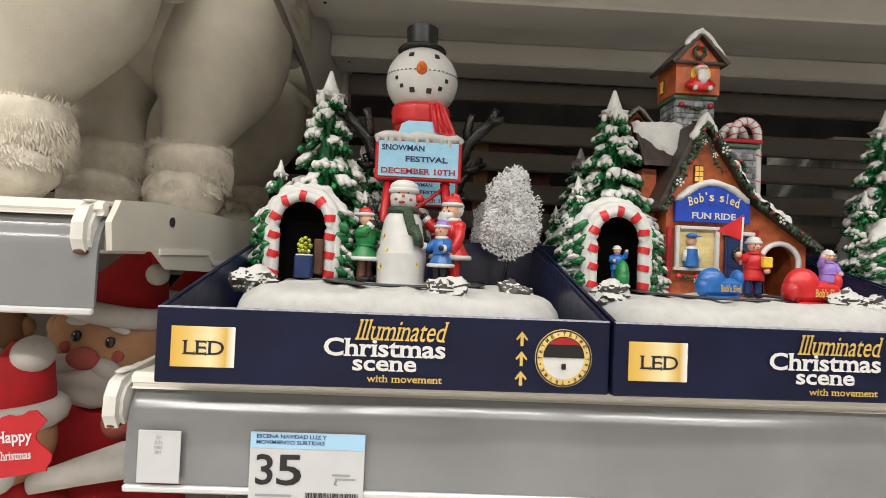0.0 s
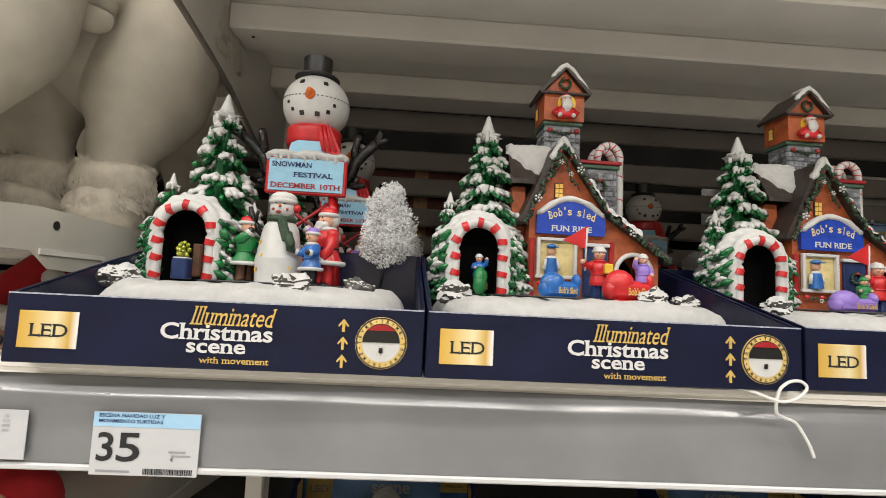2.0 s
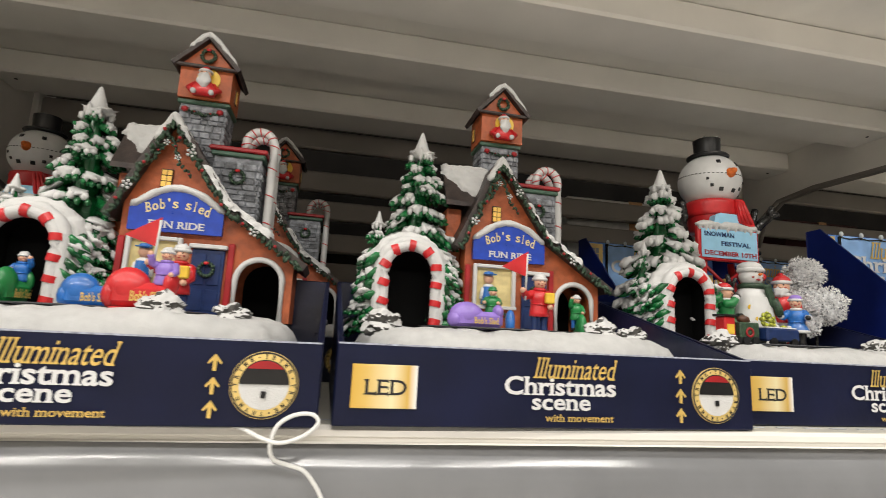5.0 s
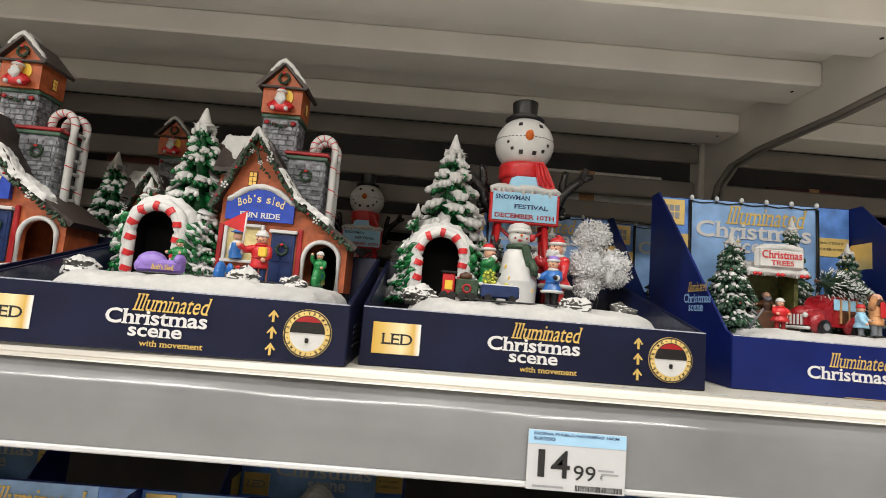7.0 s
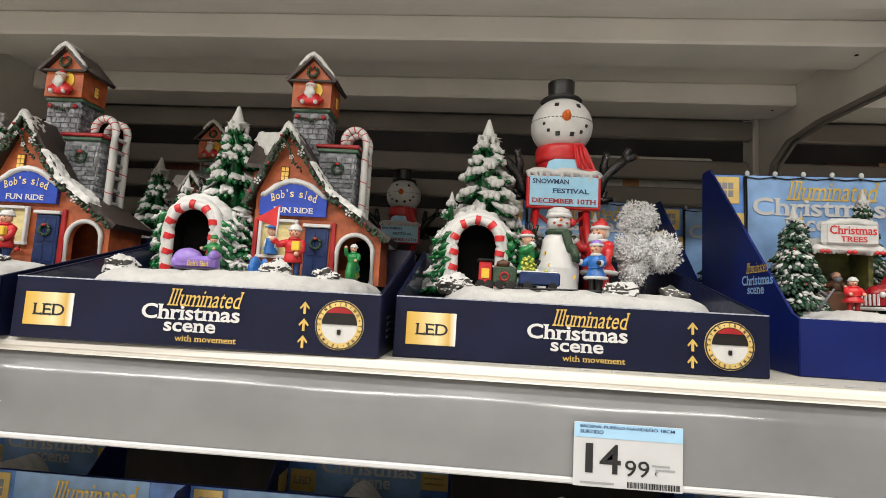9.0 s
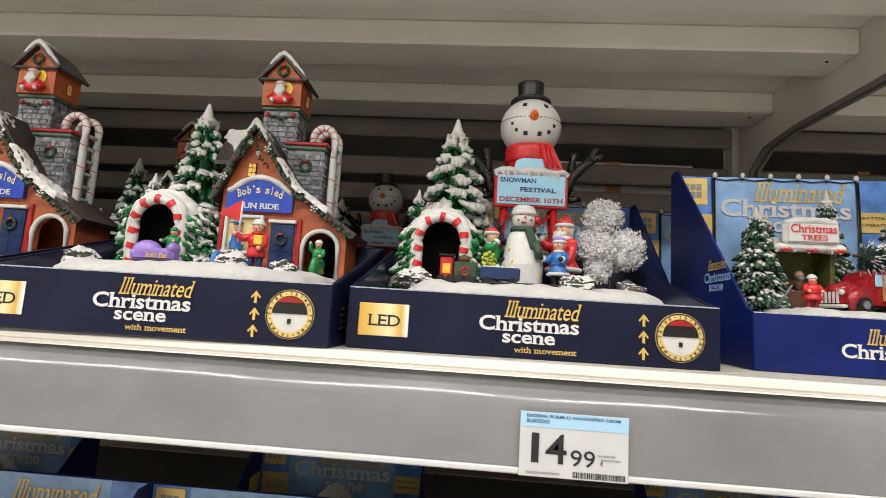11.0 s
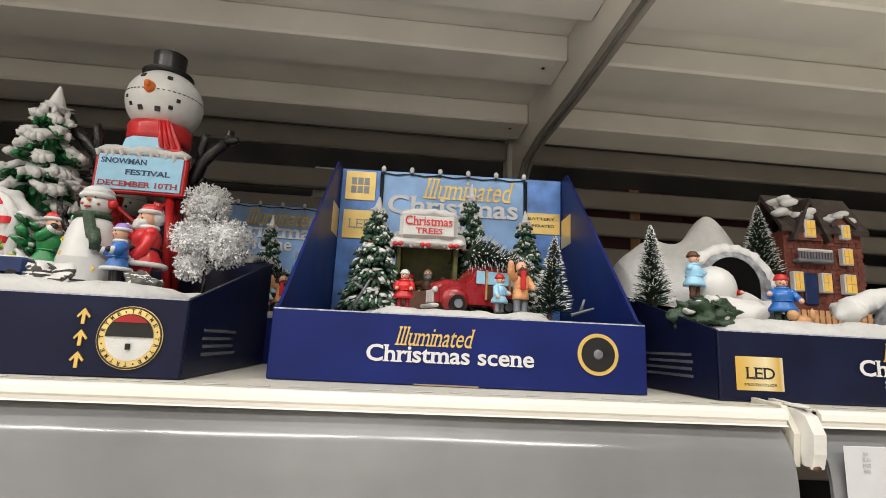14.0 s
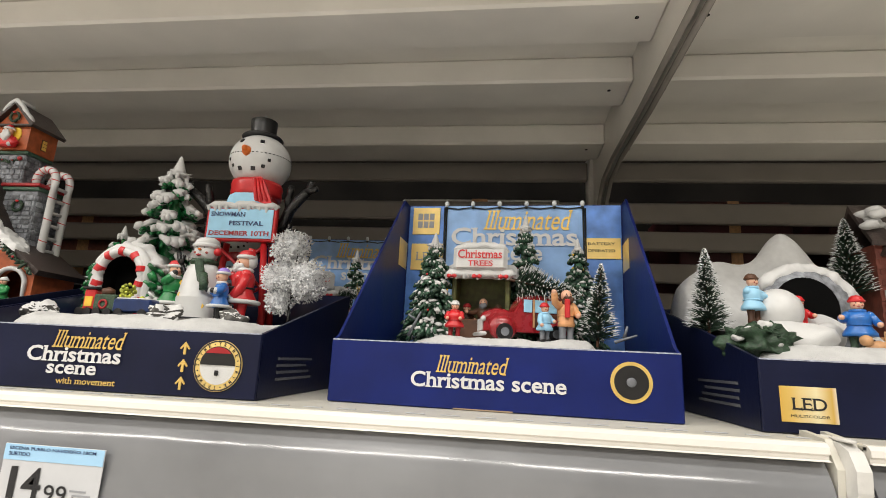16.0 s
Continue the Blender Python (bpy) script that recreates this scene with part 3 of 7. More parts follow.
# ---- kinds of things ----
def drift(b, pts, r, seed, wave=0.3, flat=1.0, drips=0.0, n=12, step=0.0016):
    """A smooth bank of moulded snow along a line, with optional drips below it."""
    rnd = random.Random(seed)
    pts = [Vector(p) for p in pts]
    line = []
    for p, q in zip(pts, pts[1:]):
        k = max(1, int((q - p).length / step))
        line += [p.lerp(q, i / k) for i in range(k)]
    line.append(pts[-1])
    v, last = [], len(line) - 1
    for i, p in enumerate(line):
        d = (line[min(i + 1, last)] - line[max(i - 1, 0)]).normalized()
        s = Vector((0, 1, 0)) if abs(d.y) < 0.8 else Vector((1, 0, 0))
        u = d.cross(s).normalized()
        s = u.cross(d).normalized()
        end = min(1.0, 0.25 + min(i, last - i) * step / max(r, 1e-5))
        for j in range(n):
            a = 2 * math.pi * j / n
            q = r * end * (1 + wave * noise.noise(p * 190 + Vector((seed, math.cos(a), math.sin(a)))))
            v.append(p + s * (q * math.cos(a)) + u * (q * flat * math.sin(a)))
    f = [(i * n + j, i * n + (j + 1) % n, (i + 1) * n + (j + 1) % n, (i + 1) * n + j) for i in range(last) for j in range(n)]
    f += [tuple(range(n))[::-1], tuple(range(last * n, last * n + n))]
    b.add(v, f, SNOW, True)
    if drips:
        i = 1
        while i < last:
            p = line[i] + Vector((0, -r * 0.55, -r * 0.3))
            b.cone(p, p + Vector((0, -r * 0.05, -drips * rnd.uniform(0.35, 1.1))), r * 0.52, r * 0.16, SNOW, 8)
            i += rnd.choice((2, 3, 3, 4))


def sheet(b, p0, u, v, poly, th, soft, seed):
    """A soft-edged layer of snow: a convex outline in the plane of u and v, swollen along their normal."""
    p0, u, v = Vector(p0), Vector(u).normalized(), Vector(v).normalized()
    nrm = u.cross(v).normalized()
    xs, ys = [p[0] for p in poly], [p[1] for p in poly]
    k = 60
    vv, ok = [], []
    for j in range(k + 1):
        for i in range(k + 1):
            a = min(xs) - soft * 0.6 + (max(xs) - min(xs) + soft * 1.2) * i / k
            c = min(ys) - soft * 0.6 + (max(ys) - min(ys) + soft * 1.2) * j / k
            dist = 1.0
            for (x0, y0), (x1, y1) in zip(poly, poly[1:] + poly[:1]):
                ln = math.hypot(x1 - x0, y1 - y0)
                dist = min(dist, ((x1 - x0) * (c - y0) - (y1 - y0) * (a - x0)) / ln)
            dist += soft * 0.9 * noise.noise(Vector((a, c, seed)) * 160) + soft * 0.3
            g = max(0.0, min(1.0, dist / soft))
            vv.append(p0 + u * a + v * c + nrm * (th * math.sqrt(g) * (1 + 0.25 * noise.noise(Vector((a, c, seed)) * 210)) - 0.0006))
            ok.append(g > 0)
    f = []
    for j in range(k):
        for i in range(k):
            q = (j * (k + 1) + i, j * (k + 1) + i + 1, (j + 1) * (k + 1) + i + 1, (j + 1) * (k + 1) + i)
            if any(ok[w] for w in q):
                f.append(q)
    b.add(vv, f, SNOW, True)


def bough(b, c, a, ln, wd, th, rnd, leaf, snow, sub=2, heavy=1.0):
    """One drooping moulded bough with blunt lobes and, mostly, a thick ragged cap of snow with short tongues."""
    droop = rnd.uniform(0.35, 0.75)
    m = turned(0, a, droop)
    ca, sa = math.cos(a), math.sin(a)
    b.ball(c, (ln, wd * 0.85, th * 1.15), leaf, 1, m, 0.6, 330)
    for q in (-0.95, -0.3, 0.35, 1.0):
        o, k = ln * rnd.uniform(0.35, 0.95), q * wd
        p = (c[0] + o * ca - k * sa, c[1] + o * sa + k * ca, c[2] - ln * rnd.uniform(0.40, 0.62))
        b.ball(p, (ln * rnd.uniform(0.38, 0.56), wd * 0.27, th * 0.62), leaf, 1, turned(0, a + q * 0.45, droop + 0.1), 0.4, 300)
    if rnd.random() < snow:
        off = rnd.uniform(-0.25, 0.25) * wd
        o = ln * rnd.uniform(0.25, 0.62)
        b.ball((c[0] + o * ca - off * sa, c[1] + o * sa + off * ca, c[2] + th * 0.95 - o * 0.5), (ln * rnd.uniform(0.50, 0.78) * heavy, wd * rnd.uniform(0.55, 0.95) * heavy, th * 0.66 * heavy), SNOW, sub, m, 1.1, 420)
        for q in (-0.72, -0.05, 0.65):
            if rnd.random() < 0.92:
                o, k = ln * rnd.uniform(0.58, 0.92) * heavy, (q + rnd.uniform(-0.15, 0.15)) * wd
                p = (c[0] + o * ca - k * sa, c[1] + o * sa + k * ca, c[2] + th * 0.50 - ln * rnd.uniform(0.28, 0.50))
                b.ball(p, (ln * rnd.uniform(0.32, 0.50) * heavy, wd * rnd.uniform(0.27, 0.42) * heavy, th * 0.72 * heavy), SNOW, 1, turned(0, a, droop + 0.35), 0.4, 330)


def fir(b, cx, cy, z0, h, r, seed, snow=0.72, tiers=10, sub=2, hole=None, heavy=1.0, leaf=None):
    """A moulded resin fir: drooping boughs in tiers under ragged snow. hole: (x, half width, top, y) to keep clear."""
    rnd = random.Random(seed)
    leaf = leaf or GREEN

    def clear(p):
        return hole and abs(p[0] - hole[0]) < hole[1] and p[2] < hole[2] and p[1] < hole[3]
    b.cone((cx, cy + (0.012 if hole else 0), z0), (cx, cy, z0 + h * 0.9), r * (0.5 if hole else 0.70), r * 0.06, leaf, 14)
    for k in range(tiers):
        f = k / tiers
        z = z0 + h * (0.05 + 0.84 * f)
        rad = r * (1 - f) ** 0.80 + r * 0.10
        n = max(6, int(5 + 6.5 * (1 - f)))
        a0 = rnd.uniform(0, 6.28)
        for j in range(n):
            a = a0 + 2 * math.pi * j / n + rnd.uniform(-0.2, 0.2)
            out = rad * rnd.uniform(0.52, 0.84)
            ln, wd = rad * rnd.uniform(0.26, 0.38) + 0.0022, rad * 0.24 + 0.0022
            th = h * 0.0165 + 0.0010
            zz = z + rnd.uniform(-0.038, 0.038) * h
            c = (cx + out * math.cos(a), cy + out * math.sin(a), zz)
            if not clear(c) and not (hole and c[1] > 0.172):
                bough(b, c, a, ln, wd, th, rnd, leaf, snow, sub, heavy)
    b.ball((cx, cy, z0 + h * 0.880), (r * 0.25, r * 0.25, h * 0.024), SNOW, 3, None, 0.8, 420)
    b.lathe((cx, cy, z0), [(r * 0.20, h * 0.868), (r * 0.185, h * 0.890), (r * 0.125, h * 0.930), (r * 0.065, h * 0.970), (r * 0.038, h * 0.990), (r * 0.01, h * 0.997)], SNOW, 12)
    for i in range(6):
        a = i * 1.05 + rnd.uniform(-0.3, 0.3)
        b.ball((cx + r * 0.24 * math.cos(a), cy + r * 0.24 * math.sin(a), z0 + h * rnd.uniform(0.845, 0.872)), (r * 0.060, r * 0.055, r * rnd.uniform(0.10, 0.17)), SNOW, 1, None, 0.4, 300)


def hedge(b, cx, y, w, z0, z1, seed, s, snow=0.85):
    """Boughs down one flank of a tunnel mouth."""
    rnd = random.Random(seed)
    if s:
        for k in range(6):
            z = z0 + 0.004 + (z1 - z0) * k / 6
            for j in range(3):
                a = (math.pi if s < 0 else 0.0) + s * (0.95 - 0.75 * j) + rnd.uniform(-0.25, 0.25)
                c = (cx + s * (w + 0.0075 + rnd.uniform(0, 0.004)), y + 0.003 + 0.010 * j, z + rnd.uniform(-0.003, 0.003))
                bough(b, c, a, 0.0085, 0.0070, 0.0034, rnd, GREEN, snow, 2, 1.0)


def brush_tree(b, cx, cy, z0, h, r, seed, snow=0.5, lean=(0, 0), turns=17, axis=None):
    """A bottle-brush tree of thin wire bristles, tips dusted white."""
    rnd = random.Random(seed)
    ax = Vector(axis).normalized() if axis else Vector((lean[0], lean[1], 1)).normalized()
    rot = ax.to_track_quat("Z", "Y").to_matrix()
    base = Vector((cx, cy, z0))
    b.cone(base, base + ax * h, 0.0012, 0.0006, BROWN, 6)
    count = int(turns * 30)
    for i in range(count):
        f = (i / count) ** 0.85
        a = rnd.uniform(0, 6.283)
        rr = r * (1 - f) ** 0.9 * rnd.uniform(0.82, 1.08) + 0.0012
        rise = rr * 0.28
        z = h * (0.06 + 0.93 * f)
        tip = rot @ Vector((rr * math.cos(a), rr * math.sin(a), z + rise))
        mid = rot @ Vector((0.72 * rr * math.cos(a), 0.72 * rr * math.sin(a), z + rise * 0.72))
        s = rot @ Vector((0, 0, z))
        w = 0.00042
        side = (rot @ Vector((-math.sin(a), math.cos(a), 0))) * w
        up = ax * w
        b.add([base + s + side, base + s - side, base + s + up, base + mid + side, base + mid - side, base + mid + up], [(0, 1, 4, 3), (1, 2, 5, 4), (2, 0, 3, 5)], BRISTLE)
        tipm = BRISTLE_SNOW if rnd.random() < snow else BRISTLE
        w2 = 1.5 if tipm is BRISTLE_SNOW else 1.0
        b.add([base + mid + side * w2, base + mid - side * w2, base + mid + up * w2, base + tip], [(0, 1, 3), (1, 2, 3), (2, 0, 3)], tipm)


def frosted_tree(name, parent, c, blobs, foot, seed):
    """A frosted bushy tree on a thin trunk: crown of many tiny bristle sprigs."""
    rnd = random.Random(seed)
    b = Build()
    top = (c[0], c[1], c[2] - 0.012)
    b.tube([foot, ((foot[0] + c[0]) / 2 + 0.001, foot[1], (foot[2] + top[2]) / 2), top], 0.0018, BARK, 7, 0.001)
    for i in range(7):
        bx, by, bz, br = blobs[i % len(blobs)]
        b.tube([top, (bx + rnd.uniform(-1, 1) * br * 0.6, by + rnd.uniform(-1, 1) * br * 0.6, bz + rnd.uniform(-0.3, 0.7) * br)], 0.0009, BARK, 5, 0.0004)
    b.make("trunk", parent)
    b = Build()
    for bx, by, bz, br in blobs:
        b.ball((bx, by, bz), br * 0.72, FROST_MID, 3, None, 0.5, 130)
        for i in range(int(3400 * (br / 0.022) ** 2)):
            d = Vector((rnd.gauss(0, 1), rnd.gauss(0, 1), rnd.gauss(0, 1))).normalized()
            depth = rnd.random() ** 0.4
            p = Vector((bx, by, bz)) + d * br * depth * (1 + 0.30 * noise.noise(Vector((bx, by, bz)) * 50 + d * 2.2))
            # Darker bristles grow likelier towards the middle of each blob.
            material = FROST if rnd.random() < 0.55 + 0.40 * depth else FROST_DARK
            for q in range(2):
                e = (d + Vector((rnd.uniform(-1, 1), rnd.uniform(-1, 1), rnd.uniform(-1, 1))) * 0.9).normalized()
                s = e.orthogonal().normalized() * 0.00062
                t2 = e.cross(s).normalized() * 0.00062
                ln = rnd.uniform(0.0010, 0.0026)
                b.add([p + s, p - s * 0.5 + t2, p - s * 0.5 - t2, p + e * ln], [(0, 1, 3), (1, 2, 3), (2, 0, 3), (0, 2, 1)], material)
    tagged(b.make("crown", parent, "frosted white bristle crown"), kind="stuff")


def snow_mound(b, x0, x1, y0, y1, top, seed, low=0.004, power=4.0, amp=0.0034, n=120):
    """A low slab of moulded snow with a soft uneven rim."""
    cx, cy, hx, hy = (x0 + x1) / 2, (y0 + y1) / 2, (x1 - x0) / 2, (y1 - y0) / 2
    off = Vector((seed * 3.1, seed * 1.7, 0.5))
    v, f = [(cx, cy, top)], []
    rows = [(0.25, 0), (0.5, 0), (0.66, 0), (0.78, 0), (0.86, 0.02), (0.91, 0.07), (0.945, 0.14), (0.97, 0.24), (0.985, 0.36), (0.995, 0.52), (1.0, 0.72), (1.0, 1.0)]
    for s, drop in rows:
        for i in range(n):
            a = 2 * math.pi * i / n
            ca, sa = math.cos(a), math.sin(a)
            k = (abs(ca) ** power + abs(sa) ** power) ** (-1 / power)
            wob = 1 + 0.03 * noise.noise(Vector((ca * 2, sa * 2, seed))) + (0.024 * noise.noise(Vector((ca * 11, sa * 11, seed + s * 9))) + 0.014 * noise.noise(Vector((ca * 27, sa * 27, s * 14)))) * (s > 0.8)
            x, y = cx + hx * k * ca * s * wob, cy + hy * k * sa * s * wob
            z = top - drop * (top - low) + ((amp * noise.noise(Vector((x, y, 0)) * 55 + off) + 0.0012 * noise.noise(Vector((x, y, 0)) * 170 + off)) if drop < 0.9 else 0)
            v.append((x, y, z))
    for i in range(n):
        f.append((0, 1 + i, 1 + (i + 1) % n))
    for r in range(len(rows) - 1):
        for i in range(n):
            f.append((1 + r * n + i, 1 + (r + 1) * n + i, 1 + (r + 1) * n + (i + 1) % n, 1 + r * n + (i + 1) % n))
    b.add(v, f, SNOW_GLIT, True)


def rock(b, c, r, seed, snow=True):
    """One craggy dark lump, snow lying where it faces up."""
    v, f = ICO[4]
    off = Vector((seed * 1.7, seed * 0.9, 0.3))
    out = []
    for p in v:
        q = Vector(p)
        n1 = noise.noise(q * 1.5 + off)
        n2 = noise.cell(q * 2.6 + off * 3)
        k = 1 + 0.42 * n1 + 0.12 * (n2 - 0.5) + 0.16 * noise.noise(q * 6 + off)
        out.append(Vector((c[0] + q.x * r * 1.15 * k, c[1] + q.y * r * 0.8 * k, c[2] + q.z * r * 0.80 * k)))
    top, side = [], []
    for g in f:
        u, w = out[g[1]] - out[g[0]], out[g[2]] - out[g[0]]
        nrm = u.cross(w).normalized()
        mid = Vector(v[g[0]]) * 2.2 + off * 2
        lie = nrm.z + 0.75 * noise.noise(mid) - (-0.22 if snow else 0.40)
        (top if lie > 0.30 else side).append(g)
    b.add(out, side, ROCK, True)
    b.add(out, top, SNOW, True)


def figure(b, x, y, z, h, coat, legs, hat, trim=None, arms=((-0.8, 0.35), (0.8, 0.35)), wide=1.0, hair=None, skirt=False, turn=0.0):
    """A small painted figurine: boots, legs, belted coat, bent arms with mittens, a face and a cap."""
    r = h * 0.15 * wide
    m = Matrix.Rotation(turn, 3, "Z")

    def at(dx, dy, dz):
        p = m @ Vector((dx, dy, 0))
        return (x + p.x, y + p.y, z + dz)
    for s in (-1, 1):
        b.lathe(at(s * r * 0.47, 0, 0), [(h * 0.060, h * 0.01), (h * 0.066, h * 0.09), (h * 0.056, h * 0.13), (h * 0.066, h * 0.22), (h * 0.080, h * 0.37)], legs, 8, m)
        b.ball(at(s * r * 0.50, -h * 0.035, h * 0.032), (h * 0.062, h * 0.095, h * 0.038), BLACK, 2, m)
    k = 1.26 if skirt else 1.0
    prof = [(r * 0.90 * k, 0.27), (r * 1.02 * k, 0.275), (r * 1.00 * k, 0.33), (r * 0.90, 0.43), (r * 0.86, 0.47), (r * 0.98, 0.53), (r * 0.98, 0.60), (r * 0.74, 0.67), (r * 0.38, 0.70), (r * 0.30, 0.74)]
    b.lathe((x, y, z), [(q, w * h) for q, w in prof], coat, 16, m, 0.84)
    if trim:
        b.ring(at(0, 0, h * 0.292), r * 0.98 * k, h * 0.030, trim, 16, 7, axis="z")
    b.ring(at(0, 0, h * 0.70), r * 0.50, h * 0.030, trim or coat, 14, 6, axis="z")
    b.ring(at(0, 0, h * 0.465), r * 0.84, h * 0.014, BLACK if coat is RED and trim else coat, 16, 6, axis="z")
    for s, (dx, dz) in zip((-1, 1), arms):
        sh = Vector(at(s * r * 0.80, 0, h * 0.625))
        el = Vector(at(dx * h * 0.26, -h * 0.13, h * (0.48 + dz * 0.30)))
        mid = sh.lerp(el, 0.5) + Vector(at(s * h * 0.035, 0, -h * 0.045)) - Vector((x, y, z))
        b.tube([sh, sh.lerp(mid, 0.55), mid, mid.lerp(el, 0.6), el], h * 0.074, coat, 9, h * 0.056)
        b.ball(sh, h * 0.076, coat, 2)
        b.ball(el, h * 0.060, trim or coat, 2)
        b.ball(el + (el - mid).normalized() * h * 0.045, h * 0.048, BLACK if trim else SKIN, 2)
    hd = at(0, -h * 0.012, h * 0.815)
    b.ball(hd, (h * 0.098, h * 0.094, h * 0.108), SKIN, 3)
    b.ball(at(0, -h * 0.106, h * 0.805), h * 0.020, SKIN, 1)
    b.ball(at(0, -h * 0.098, h * 0.768), (h * 0.026, h * 0.010, h * 0.009), RED_DARK, 1, m)
    for s in (-1, 1):
        b.ball(at(s * h * 0.036, -h * 0.096, h * 0.835), (h * 0.012, h * 0.008, h * 0.015), BLACK, 1, m)
        b.ball(at(s * h * 0.052, -h * 0.088, h * 0.795), (h * 0.022, h * 0.010, h * 0.017), FELT_PINK, 1, m)
    if hair:
        b.ball(at(0, -h * 0.062, h * 0.730), (h * 0.098, h * 0.072, h * 0.095), hair, 3, None, 0.35, 320)
        b.ball(at(0, h * 0.035, h * 0.815), (h * 0.112, h * 0.095, h * 0.105), hair, 2, None, 0.2, 300)
        for s in (-1, 1):
            b.ball(at(s * h * 0.032, -h * 0.108, h * 0.778), (h * 0.036, h * 0.014, h * 0.014), hair, 1, m)
    if hat:
        b.lathe(at(0, h * 0.008, h * 0.865), [(h * 0.108, 0.0), (h * 0.106, h * 0.045), (h * 0.088, h * 0.080), (h * 0.055, h * 0.100), (h * 0.015, h * 0.108)], hat, 14, m)
        b.ring(at(0, h * 0.005, h * 0.872), h * 0.102, h * 0.027, trim or hat, 16, 7, axis="z")
        b.ball(at(h * 0.02, h * 0.05, h * 0.965), h * 0.026, trim or hat, 1)


def santa(b, x, y, z, h, turn=0.0, lift=((-0.9, 0.9), (0.8, -0.2))):
    figure(b, x, y, z, h, RED, RED, RED, PAINT_WHITE, lift, 1.15, PAINT_WHITE, True, turn)
    tip = Vector((x + h * 0.07, y + h * 0.05, z + h * 0.90))
    b.tube([(x + h * 0.01, y + h * 0.02, z + h * 0.955), (x + h * 0.055, y + h * 0.04, z + h * 0.965), tip], h * 0.058, RED, 9, h * 0.030)
    b.ball(tip, h * 0.042, PAINT_WHITE, 2)


def candy_arch(b, cx, y, z0, w, h, t, seed):
    """A candy-cane arch with red pieces in a white ring, and the dark tunnel behind it."""
    pts, leg = [], h - w
    for i in range(9):
        pts.append((cx - w, y, z0 + leg * i / 9))
    for i in range(15):
        a = math.pi - math.pi * i / 14
        pts.append((cx + w * math.cos(a), y, z0 + leg + w * math.sin(a)))
    for i in range(9):
        pts.append((cx + w, y, z0 + leg * (8 - i) / 9))
    b.tube(pts, t, SNOW, 10)
    rnd = random.Random(seed)
    mid = Vector((cx, y, z0 + leg * 0.6))
    rim = [Vector(p) + (Vector(p) - mid).normalized() * t * 0.75 + Vector((0, t * 0.5, 0)) for p in pts]
    drift(b, rim, t * 1.15, seed, 0.22)
    for k in range(1, len(pts) - 1, 3):
        p, q = Vector(pts[k]) + Vector((0, -t * 0.10, 0)), (Vector(pts[k + 1]) - Vector(pts[k - 1])).normalized()
        side = Vector((q.z, 0, -q.x))
        d = (q + side * (0.30 if q.z > 0.2 else 0.18)).normalized()
        w = t * rnd.uniform(0.52, 0.66)
        b.cone(p - d * w, p + d * w, t * 1.07, t * 1.07, RED, 16)


def arch_outline(cx, z0, w, h, n=14):
    leg = h - w
    return [(cx - w, z0)] + [(cx + w * math.cos(math.pi - math.pi * i / n), z0 + leg + w * math.sin(math.pi * i / n)) for i in range(n + 1)] + [(cx + w, z0)]


def tunnel(parent, cx, y, z0, w, h, seed):
    b = Build()
    rnd = random.Random(seed)
    # snowy shell round the opening, with the hollow left open
    outer, inner = arch_outline(cx, z0, w + 0.0085, h + 0.0085), arch_outline(cx, z0, w - 0.001, h - 0.001)
    n = len(outer)
    v = [(a, y + 0.001, c) for a, c in outer] + [(a, y + 0.001, c) for a, c in inner] + [(a, y + 0.05, c) for a, c in outer] + [(a, y + 0.05, c) for a, c in inner]
    f = []
    for i in range(n - 1):
        f += [(i, i + 1, n + i + 1, n + i), (2 * n + i, 3 * n + i, 3 * n + i + 1, 2 * n + i + 1), (i, 2 * n + i, 2 * n + i + 1, i + 1)]
    b.add(v, f, SNOW, True)
    # Lining and plug coloured black in place of the hollow's own shade.
    b.add(v, [(n + i, n + i + 1, 3 * n + i + 1, 3 * n + i) for i in range(n - 1)], HOLLOW_SHADE, True)
    b.prism(arch_outline(cx, z0, w, h), y + 0.018, y + 0.021, HOLLOW_SHADE)
    back_rim = [(a, y + 0.012, c) for a, c in arch_outline(cx, z0, w + 0.0080, h + 0.0080)]
    drift(b, back_rim, 0.0066, seed + 2, 0.45)
    b.make("tunnel", parent, "snow covered tunnel with a black hollow")
    b = Build()
    candy_arch(b, cx, y - 0.001, z0, w + 0.0020, h + 0.0020, 0.0042, seed)
    b.make("candy_arch", parent, "red and white candy cane arch")
    for s in (-1, 1):
        b = Build()
        hedge(b, cx, y, w, z0, z0 + h * 0.86, seed + 5 + s, s)
        b.make("bough_bank", parent, "snowy green boughs beside the tunnel")


TW, TD, TH, TB = 0.239, 0.185, 0.040, 0.086


